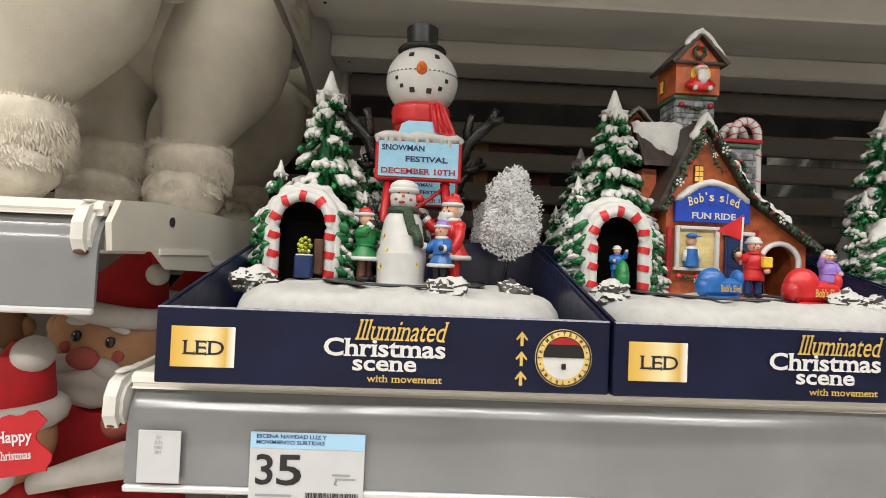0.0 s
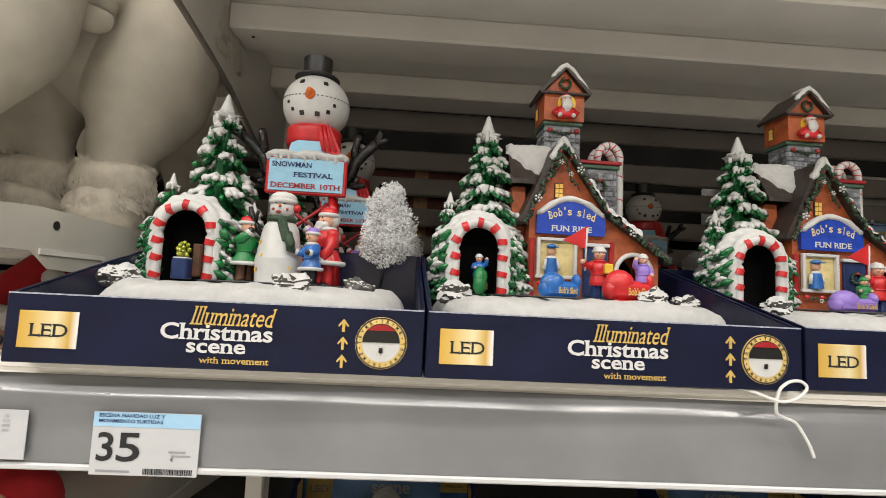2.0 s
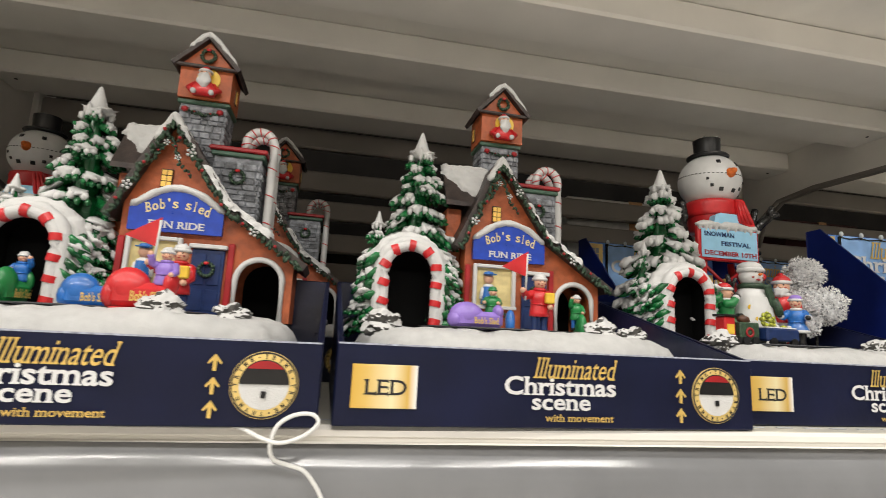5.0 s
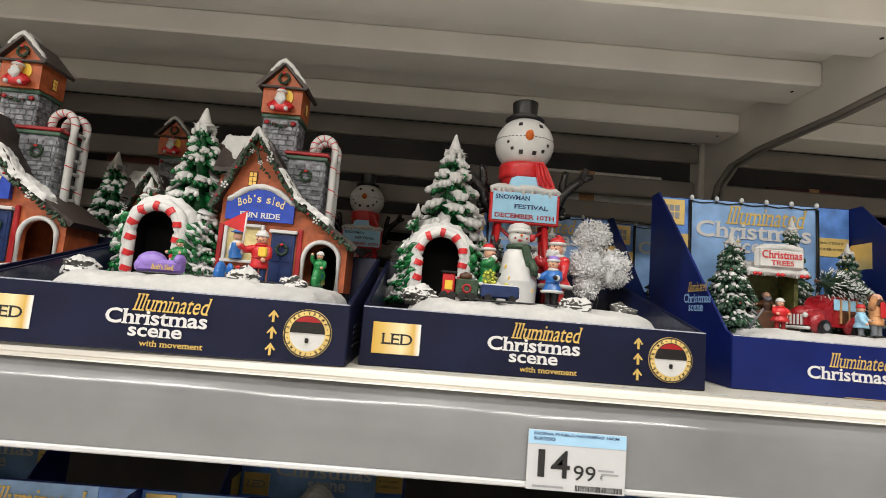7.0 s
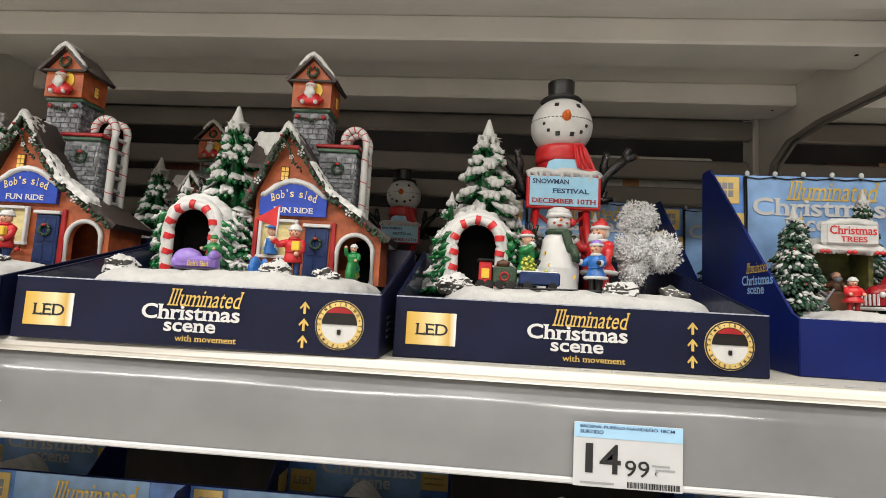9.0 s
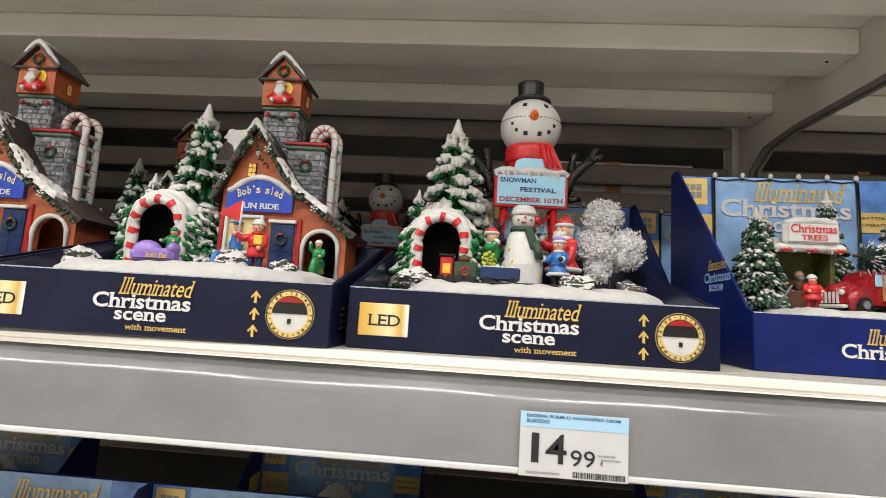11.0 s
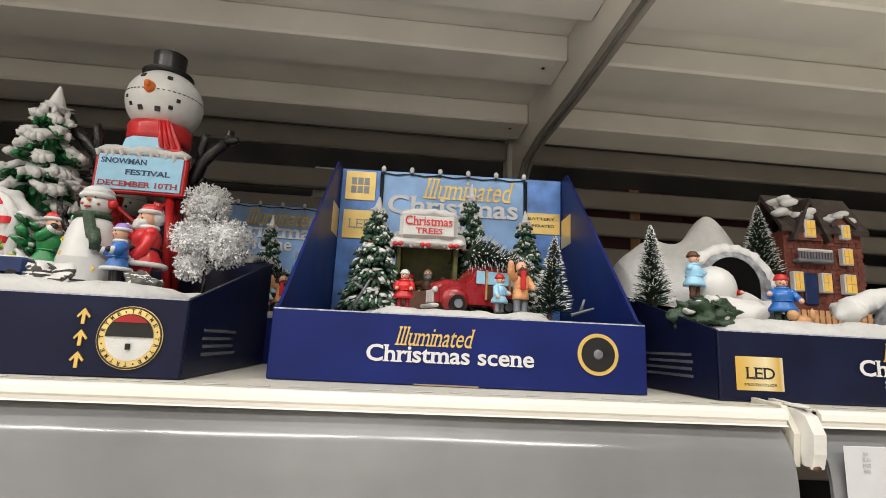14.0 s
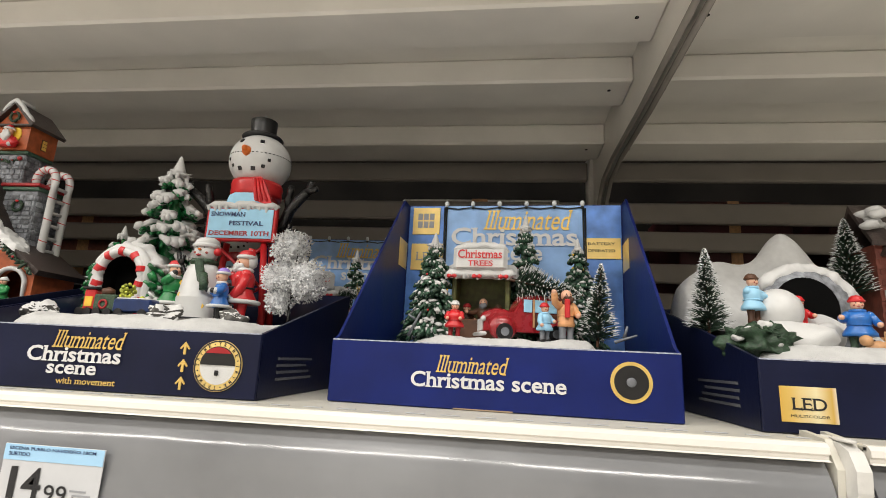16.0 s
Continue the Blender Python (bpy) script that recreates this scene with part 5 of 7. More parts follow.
def wreath(b, x, y, z, r):
    rnd = random.Random(int(x * 9000))
    for i in range(14):
        a = 2 * math.pi * i / 14
        b.ball((x + r * math.cos(a), y + rnd.uniform(-0.0004, 0.0004), z + r * math.sin(a)), (r * 0.34, r * 0.32, r * 0.34), GARLAND, 1, None, 0.4, 400)
    b.ball((x, y - r * 0.3, z + r * 0.9), (r * 0.42, r * 0.25, r * 0.28), RED, 1)


def garland(b, pts, seed, r=0.0029):
    rnd = random.Random(seed)
    pts = [Vector(p) for p in pts]
    for p, q in zip(pts, pts[1:]):
        n = max(2, int((q - p).length / (r * 0.75)))
        for i in range(n):
            c = p.lerp(q, i / n) + Vector((rnd.uniform(-1, 1), rnd.uniform(-1, 0.3), rnd.uniform(-1, 1))) * r * 0.5
            b.ball(c, (r * rnd.uniform(0.4, 0.7), r * 0.55, r * rnd.uniform(0.9, 1.5)), GARLAND, 1, turned(0, rnd.uniform(0, 6), rnd.uniform(-1.4, 1.4)), 0.6, 500)
            if i % 29 == 11:
                for k in range(5):
                    a = k * 1.2566
                    b.ball(c + Vector((r * 0.9 * math.cos(a), -r * 0.7, r * 0.9 * math.sin(a))), r * 0.42, SNOW, 1)
                b.ball(c + Vector((0, -r * 0.8, 0)), r * 0.38, SNOW, 1)
            elif i % 13 == 6:
                b.ball(c + Vector((0, -r * 0.9, 0)), r * 0.48, RED_DARK, 1)


def house_scene(m, label, ride):
    """The sled-ride house with its clock tower on a snow base."""
    t = thing("house_scene", m, label, "christmas village", "sled house scenes")
    b = Build()
    snow_mound(b, 0.008, 0.222, 0.009, 0.178, 0.0512, 6)
    b.make("snow_base", t, "glittering white snow base")
    Build().ring((0.110, 0.092, 0.0532), 0.050, 0.0085, TRACKM, 48, 6, 0.10, "z").make("track", t, "dark grey round track")
    b = Build()
    fir(b, 0.0565, 0.156, 0.05, 0.1725, 0.039, 31, 0.90, hole=(0.046, 0.023, 0.124, 0.150))
    b.make("fir_tree", t, "dark green fir with snowy boughs")
    b = Build()
    fir(b, 0.022, 0.139, 0.05, 0.094, 0.019, 32, 0.9, 6, hole=(0.046, 0.023, 0.124, 0.150))
    b.make("fir_tree", t, "small snowy fir")
    b = Build()
    fir(b, 0.080, 0.134, 0.05, 0.060, 0.014, 33, 0.6, 6)
    b.make("fir_tree", t, "small snowy fir")
    tunnel(t, 0.046, 0.113, 0.052, 0.0180, 0.0590, 34)
    for i, (x, y, r) in enumerate(((0.022, 0.060, 0.011), (0.156, 0.030, 0.010), (0.188, 0.046, 0.008))):
        b = Build()
        rock(b, (x, y, 0.053), r, 35 + i)
        b.make("rock", t)
    # house body with its long lean-to side and an arched way through it
    YF, YB = 0.132, 0.178
    px, pz = 0.120, 0.189
    arch = arch_outline(0.1888, 0.05, 0.0158, 0.0445)
    wall = [(0.093, 0.05), (0.093, 0.129), (px, pz), (0.1625, 0.1270), (0.2120, 0.0935), (0.2120, 0.05)] + arch[::-1]
    b = Build().prism(wall, YF, YF + 0.006, BRICK)
    b.prism([(0.093, 0.05), (0.093, 0.129), (px, pz), (0.1625, 0.1270), (0.2120, 0.0935), (0.2120, 0.05)], YB - 0.004, YB, BRICK)
    b.box(0.093, 0.097, YF + 0.006, YB - 0.004, 0.05, 0.129, BRICK)
    b.box(0.2080, 0.2120, YF + 0.006, YB - 0.004, 0.05, 0.0935, BRICK)
    # Black plate behind the arch paints its dark inside.
    b.prism(arch_outline(0.1888, 0.05, 0.0164, 0.0451), YB - 0.006, YB - 0.0045, HOLLOW_SHADE)
    b.make("wall", t, "orange-brown brick house wall")
    Build().box(0.0800, 0.0930, 0.150, YB, 0.05, 0.155, BRICK, 0.0008).make("side_wall", t)
    b = Build()
    b.tube([(a, YF - 0.0012, c) for a, c in arch_outline(0.1888, 0.05, 0.0164, 0.0451)], 0.0022, PAINT_WHITE, 8)
    b.make("archway_trim", t, "white arch trim")
    for x in (0.0955, 0.1680):
        Build().box(x - 0.0022, x + 0.0022, YF - 0.0025, YF - 0.0001, 0.05, 0.105, RED_DARK, 0.0006).make("pilaster", t)
    # roof slabs
    def slope(x0, z0, x1, z1, y0, y1, th=0.0056):
        d = Vector((x1 - x0, 0, z1 - z0)).normalized()
        n = Vector((-d.z, 0, d.x))
        if n.z < 0:
            n = -n
        return [(x0, z0), (x1, z1), (x1 + n.x * th, z1 + n.z * th), (x0 + n.x * th, z0 + n.z * th)]
    Build().prism(slope(0.0870, 0.1170, px, pz, 0, 0), YF - 0.007, YB + 0.003, ROOF).make("roof_slope", t, "dark brown roof slope")
    bx, bz = 0.1632, 0.1262
    Build().prism(slope(px, pz, bx, bz, 0, 0), YF - 0.007, YB + 0.003, ROOF).make("roof_slope", t, "dark brown roof slope")
    Build().prism(slope(bx, bz, 0.2190, 0.0885, 0, 0), YF - 0.007, YB + 0.003, ROOF).make("roof_slope", t, "dark brown lower roof slope")
    b = Build().prism([(0.1400, 0.1560), (0.1620, 0.1900), (0.1845, 0.1560), (0.1845, 0.1600), (0.1620, 0.1945), (0.1400, 0.1600)], 0.0770, px, ROOF, "x")
    b.make("roof_slope", t, "dark brown back roof")
    b = Build()
    rnd = random.Random(41)
    sheet(b, (0.0765, 0.1395, 0.1605), (1, 0, 0), (0, 0.022, 0.0345), [(0.0, 0.034), (0.016, 0.016), (0.032, 0.003), (0.043, 0.003), (0.043, 0.043), (0.0, 0.043)], 0.0040, 0.0034, 3.0)
    drift(b, [(0.0770, 0.1625, 0.1945), (0.1000, 0.1615, 0.1955), (0.1200, 0.1610, 0.1950)], 0.0042, 41, 0.4, 0.7)
    drift(b, [(0.1090, YF - 0.006, 0.1750), (px, YF - 0.006, pz + 0.0065), (0.1270, YF - 0.006, 0.1830)], 0.0036, 40, 0.4, 0.8)
    top_way, low_way = Vector((bx - px, 0, bz - pz)).normalized(), Vector((0.2190 - bx, 0, 0.0885 - bz)).normalized()
    sheet(b, Vector((bx, YF - 0.008, bz + 0.0050)) - low_way * 0.004, low_way, (0, 1, 0), [(0.0, 0.0), (0.040, 0.0), (0.044, 0.012), (0.024, 0.026), (0.0, 0.020)], 0.0050, 0.0040, 4.0)
    sheet(b, Vector((bx, YF - 0.008, bz + 0.0050)) - top_way * 0.034, top_way, (0, 1, 0), [(0.0, 0.0), (0.036, 0.0), (0.036, 0.018), (0.004, 0.012)], 0.0042, 0.0040, 6.0)
    sheet(b, Vector((px, YF - 0.008, pz + 0.0050)), top_way, (0, 1, 0), [(0.0, 0.0), (0.026, 0.0), (0.022, 0.014), (0.0, 0.020)], 0.0034, 0.0036, 5.0)
    b.make("roof_snow", t, "white snow lying on the roof")
    b = Build()
    garland(b, [(0.0870, YF - 0.009, 0.1180), (px, YF - 0.009, pz - 0.001), (bx, YF - 0.009, bz + 0.0010), (0.2180, YF - 0.009, 0.0895)], 42)
    garland(b, [(0.104, YF - 0.006, 0.156), (0.110, YF - 0.008, 0.159), (px, YF - 0.009, 0.178), (0.128, YF - 0.008, 0.158), (0.136, YF - 0.006, 0.150)], 43, 0.0019)
    b.make("garland", t, "green garland with white flowers and berries")
    b = Build().box(0.1145, 0.1225, YF - 0.0016, YF - 0.0001, 0.1420, 0.1560, BROWN, 0.0005)
    for i in range(2):
        for j in range(3):
            b.box(0.1152 + i * 0.0036, 0.1182 + i * 0.0036, YF - 0.0021, YF - 0.0015, 0.1427 + j * 0.0043, 0.1463 + j * 0.0043, GLOW)
    b.make("attic_window", t, "small yellow lattice window")
    # shop sign
    n = 16
    top = [(0.0985 + 0.0620 * i / n, 0.1250 + 0.0155 * math.sin(math.pi * i / n)) for i in range(n + 1)]
    b = Build().prism([(0.0985, 0.1095), *top, (0.1605, 0.1095)], YF - 0.0045, YF - 0.0006, SIGNBLUE)
    for k, ch in enumerate("Bob's sled"):
        if ch != " ":
            u = (k - 4.5) / 4.5
            m2 = Matrix.Translation((0.1300 + 0.0188 * u, YF - 0.0050, 0.1225 + 0.0042 * (1 - u * u))) @ Matrix.Rotation(0.22 * u, 4, "Y")
            z1 = {"B": 0.0072, "b": 0.0074, "l": 0.0074, "d": 0.0074, "'": 0.0074}.get(ch, 0.0050)
            b.text(ch, -0.0007 if ch in "l'" else -0.0019, 0.0007 if ch in "l'" else 0.0019, 0.0050 if ch == "'" else 0, z1, 0, CREAM, 0.012, m=m2)
    b.text("FUN RIDE", 0.1115, 0.1485, 0.1118, 0.1172, YF - 0.0050, PAINT_WHITE, 0.02)
    sign = b.make("shop_sign", t, "arched blue sign with cream and white lettering")
    b = Build()
    drift(b, [(a, YF - 0.0030, c + 0.0012) for a, c in top], 0.0036, 48, 0.35, 0.8)
    b.make("sign_snow", sign)
    # kiosk window with its keeper
    b = Build().box(0.1010, 0.1340, YF - 0.0018, YF - 0.0002, 0.0730, 0.1035, CREAM)
    b.make("window_recess", t, "yellow lit kiosk window")
    b = Build()
    for x0, x1, z0, z1 in ((0.0995, 0.1025, 0.0715, 0.1060), (0.1325, 0.1355, 0.0715, 0.1060), (0.1026, 0.1324, 0.1032, 0.1060), (0.0985, 0.1365, 0.0700, 0.0728)):
        b.box(x0, x1, YF - 0.0055, YF - 0.0019, z0, z1, PAINT_WHITE, 0.0005)
    b.make("window_frame", t, "white window frame")
    b = Build()
    x, y = 0.1125, YF - 0.0045
    b.cone((x, y, 0.0735), (x, y, 0.0875), 0.0062, 0.0046, BLUE, 12)
    b.ball((x, y, 0.0875), (0.0050, 0.0030, 0.0030), PAINT_WHITE, 2)
    b.tube([(x - 0.0045, y, 0.0865), (x - 0.0065, y - 0.001, 0.0775)], 0.0017, PAINT_WHITE, 6)
    b.tube([(x + 0.0045, y, 0.0865), (x + 0.0065, y - 0.001, 0.0775)], 0.0017, PAINT_WHITE, 6)
    b.ball((x, y, 0.0943), (0.0042, 0.0036, 0.0045), SKIN, 2)
    b.ball((x, y, 0.0980), (0.0046, 0.0042, 0.0024), BLUE, 2)
    b.box(x - 0.005, x + 0.005, y - 0.006, y - 0.001, 0.0970, 0.0978, BLUE, 0.0003)
    b.make("keeper_figurine", t, "kiosk keeper figurine in blue overalls")
    b = Build()
    garland(b, [(0.101, YF - 0.004, 0.0665), (0.117, YF - 0.005, 0.0630), (0.132, YF - 0.004, 0.0665)], 44, 0.0018)
    for x in (0.102, 0.117, 0.131):
        b.ball((x, YF - 0.0062, 0.0655), (0.0030, 0.0016, 0.0022), RED, 1)
    b.make("window_garland", t)
    b = Build().box(0.1420, 0.1640, YF - 0.0026, YF - 0.0001, 0.0535, 0.0995, BLUE_DARK, 0.0006)
    for z0, z1 in ((0.056, 0.071), (0.074, 0.096)):
        for x0, x1 in ((0.1440, 0.1520), (0.1540, 0.1620)):
            b.box(x0, x1, YF - 0.0032, YF - 0.0026, z0, z1, BLUE_DARK, 0.0005)
    wreath(b, 0.1530, YF - 0.0045, 0.0850, 0.0048)
    door = b.make("door", t, "dark blue panelled door with a wreath")
    Build().box(0.1400, 0.1655, YF - 0.0050, YF - 0.0001, 0.0998, 0.1030, PAINT_WHITE, 0.0006).make("door_lintel", door)
    # stone annex, canes, tower
    b = Build()

    def stones(x0, x1, y0, y1, z0, z1, seed):
        rr = random.Random(seed)
        b.box(x0, x1, y0, y1, z0, z1, STONE)
        z = z0 + 0.001
        while z < z1 - 0.004:
            x, h = x0 + 0.0004, rr.uniform(0.0040, 0.0062)
            while x < x1 - 0.002:
                w = min(rr.uniform(0.005, 0.0105), x1 - x)
                b.box(x, x + w - 0.0006, y0 - 0.0011, y0 + 0.0004, z, z + h - 0.0006, STONE, 0.0005)
                x += w
            y = y0 + 0.0004
            while y < y1 - 0.002:
                w = min(rr.uniform(0.005, 0.0105), y1 - y)
                b.box(x1 - 0.0004, x1 + 0.0011, y, y + w - 0.0006, z, z + h - 0.0006, STONE, 0.0005)
                b.box(x0 - 0.0011, x0 + 0.0004, y, y + w - 0.0006, z, z + h - 0.0006, STONE, 0.0005)
                y += w
            z += h
    stones(0.1440, 0.1790, 0.1490, 0.1790, 0.105, 0.1760, 45)
    b.make("stone_annex", t, "grey stone annex")
    b = Build().box(0.1415, 0.1815, 0.1465, 0.1815, 0.1762, 0.1800, LEDGE, 0.0008)
    b.box(0.1400, 0.1830, 0.1450, 0.1830, 0.1802, 0.1836, RED_DARK, 0.0008)
    wreath(b, 0.1625, 0.1465, 0.1600, 0.0050)
    b.make("annex_ledge", t, "green and red ledge")
    b = Build()
    stones(0.1120, 0.1460, 0.1590, 0.1860, 0.165, 0.2187, 46)
    b.make("tower_base", t, "grey stone tower base")
    b = Build().box(0.1095, 0.1485, 0.1495, 0.1815, 0.2127, 0.2165, LEDGE, 0.0008)
    for x in (0.116, 0.142):
        b.ball((x, 0.1490, 0.2075), (0.0030, 0.0018, 0.0026), RED_DARK, 1)
    garland(b, [(0.116, 0.1500, 0.2075), (0.129, 0.1490, 0.2035), (0.142, 0.1500, 0.2075)], 47, 0.0016)
    b.make("tower_ledge", t, "green ledge with a garland").location = (0, 0.0075, 0.0062)
    tx, ty0, ty1 = 0.129, 0.1475, 0.1810
    room = Build().prism([(tx - 0.0195, 0.2167), (tx - 0.0195, 0.2440), (tx, 0.2655), (tx + 0.0195, 0.2440), (tx + 0.0195, 0.2167)], ty0, ty1, BRICK).make("tower_room", t, "orange-brown tower room")
    room.location = (0, 0.0075, 0.0062)
    for s in (-1, 1):
        Build().prism(slope(tx + s * 0.0235, 0.2410, tx, 0.2662, 0, 0, 0.0034), ty0 - 0.005, ty1 + 0.004, ROOF).make("tower_roof", room, "dark brown tower roof")
    b = Build().box(tx - 0.0235, tx + 0.0235, ty0 - 0.0040, ty0 - 0.0002, 0.2415, 0.2440, ROOF, 0.0006)
    wreath(b, tx, ty0 - 0.0022, 0.2525, 0.0050)
    for s, y, z in ((-1, ty1 - 0.006, 0.2288), (1, ty1 - 0.011, 0.2288)):
        x = tx + s * 0.0196
        b.box(min(x, x + s * 0.0008), max(x, x + s * 0.0008), y - 0.0075, y - 0.0015, 0.2225, 0.2345, BROWN)
        for i in range(2):
            for j in range(3):
                xx = x + s * 0.0009
                b.box(min(xx, xx + s * 0.0004), max(xx, xx + s * 0.0004), y - 0.0070 + i * 0.0027, y - 0.0047 + i * 0.0027, 0.2230 + j * 0.0037, 0.2262 + j * 0.0037, GLOW)
    b.make("tower_trim", room)
    b = Build()
    drift(b, [(tx - 0.014, ty0 - 0.003, 0.2572), (tx - 0.004, ty0 - 0.003, 0.2680), (tx, ty0 - 0.003, 0.2708), (tx + 0.008, ty0 - 0.003, 0.2640), (tx + 0.0225, ty0 - 0.002, 0.2460)], 0.0028, 49, 0.5, 0.8)
    drift(b, [(tx, ty0 - 0.002, 0.2706), (tx, ty0 + 0.018, 0.2706)], 0.0034, 50, 0.4, 0.7)
    b.make("tower_snow", room)
    b = Build().disc((tx + 0.0020, ty0 - 0.0001, 0.2335), 0.0088, ty0 - 0.0010, YELLOW, 24)
    sx, sy = tx + 0.0002, ty0 - 0.0030
    b.lathe((sx, sy, 0.2185), [(0.0088, 0.0), (0.0096, 0.0030), (0.0088, 0.0070), (0.0062, 0.0105), (0.0036, 0.0125)], RED, 16, None, 0.55)
    for q in (-1, 1):
        b.tube([(sx + q * 0.0060, sy, 0.2270), (sx + q * 0.0110, sy - 0.0010, 0.2228), (sx + q * 0.0075, sy - 0.0044, 0.2198)], 0.0028, RED, 8, 0.0023)
        b.ball((sx + q * 0.0066, sy - 0.0046, 0.2196), 0.0023, PAINT_WHITE, 2)
    b.ball((sx, sy - 0.0020, 0.2345), (0.0046, 0.0040, 0.0050), SKIN, 3)
    b.ball((sx, sy - 0.0044, 0.2296), (0.0050, 0.0030, 0.0064), PAINT_WHITE, 3, None, 0.3, 400)
    b.ball((sx, sy - 0.0058, 0.2340), 0.0010, FELT_PINK, 1)
    for q in (-1, 1):
        b.ball((sx + q * 0.0018, sy - 0.0056, 0.2356), 0.0006, BLACK, 1)
    b.ring((sx, sy - 0.0010, 0.2376), 0.0042, 0.0013, PAINT_WHITE, 16, 6, 1.0, "z")
    b.lathe((sx, sy - 0.0006, 0.2378), [(0.0042, 0.0), (0.0036, 0.0022), (0.0016, 0.0042)], RED, 12)
    b.make("santa_figurine", t, "red santa leaning out of a round yellow window").location = (0, 0.0075, 0.0062)
    for y in (0.1585, 0.1760):
        b = Build()
        x, r = 0.1862, 0.0110
        pts = [(x, y, 0.105 + 0.084 * i / 6) for i in range(7)] + [(x - r + r * math.cos(math.pi * i / 10), y, 0.1905 + r * 1.1 * math.sin(math.pi * i / 10)) for i in range(1, 11)] + [(x - 2 * r, y, 0.184)]
        b.tube(pts, 0.0036, PAINT_WHITE, 12)
        for i in range(11):
            k = i / 10 * (len(pts) - 2)
            p, q = Vector(pts[int(k)]), Vector(pts[int(k) + 1])
            c = p.lerp(q, k - int(k))
            mm = ((q - p).normalized() + Vector((0.35, 0, 0))).to_track_quat("Z", "Y").to_matrix()
            b.ball(c, (0.0042, 0.0042, 0.0010), RED, 2, mm)
        b.make("candy_cane", t, "white candy cane with red stripes")
    b = Build()
    for i in range(6):
        b.tube([(0.1862, 0.1590, 0.118 + i * 0.0130), (0.1862, 0.1755, 0.118 + i * 0.0130)], 0.0018, PAINT_WHITE, 7)
    b.make("ladder_rungs", t)
    # sleds and riders
    if ride == "right":
        b = Build()
        sled(b, 0.1050, 0.076, 0.052, 0.032, 0.021, BLUE)
        b.make("sled", t, "blue toy sled")
        b = Build()
        sled(b, 0.1430, 0.040, 0.0520, 0.035, 0.023, RED)
        figure(b, 0.1530, 0.040, 0.0580, 0.030, LILAC, LILAC, SNOW, None, ((-0.9, 1.0), (0.6, 0.0)), 1.2)
        b.make("sled", t, "red toy sled with a lilac rider")
        b = Build()
        sled(b, 0.0475, 0.108, 0.0520, 0.026, 0.024, GREEN_B, 1.3)
        figure(b, 0.0470, 0.116, 0.0600, 0.028, BLUE, BLUE, PAINT_WHITE, None, ((-0.6, 0.2), (0.8, 1.0)), 1.2)
        b.make("sled", t, "green toy sled with a rider in the tunnel")
    else:
        b = Build()
        sled(b, 0.0830, 0.058, 0.0520, 0.036, 0.018, LILAC, words="Bob's Sled")
        figure(b, 0.0940, 0.060, 0.0560, 0.026, GREEN_B, GREEN_B, GREEN_B, None, ((-1.0, 0.2), (0.5, 0.2)), 1.3)
        b.make("sled", t, "lilac toy sled with a green rider")
        b = Build()
        sled(b, 0.1180, 0.090, 0.0520, 0.018, 0.016, BLUE, 1.2)
        b.make("sled", t, "blue toy sled")
        b = Build()
        sled(b, 0.1900, 0.122, 0.0520, 0.020, 0.018, GREEN_B, 1.4)
        figure(b, 0.1890, 0.126, 0.0570, 0.030, GREEN_B, BLUE, PAINT_WHITE, None, ((-0.8, 1.1), (0.5, 0.0)), 1.2)
        b.make("sled", t, "green toy sled with a rider in the archway")
    b = Build()
    fx, fy = (0.1440, 0.098)
    figure(b, fx, fy, 0.0520, 0.047, RED, BLUE_DARK, PAINT_WHITE, None, ((-1.25, 0.55), (0.5, -0.1)), 1.1, None)
    b.box(fx + 0.001, fx + 0.008, fy - 0.0105, fy - 0.0060, 0.0745, 0.0825, YELLOW, 0.0008)
    b.tube([(fx - 0.0140, fy - 0.006, 0.0760), (fx - 0.0130, fy - 0.006, 0.1110)], 0.0008, PAINT_WHITE, 6)
    b.prism([(fx - 0.0124, 0.1130), (fx - 0.0130, 0.0935), (fx - 0.0330, 0.1000)], fy - 0.0064, fy - 0.0056, RED)
    b.make("flag_figurine", t, "figurine in red waving a red flag")
    return t


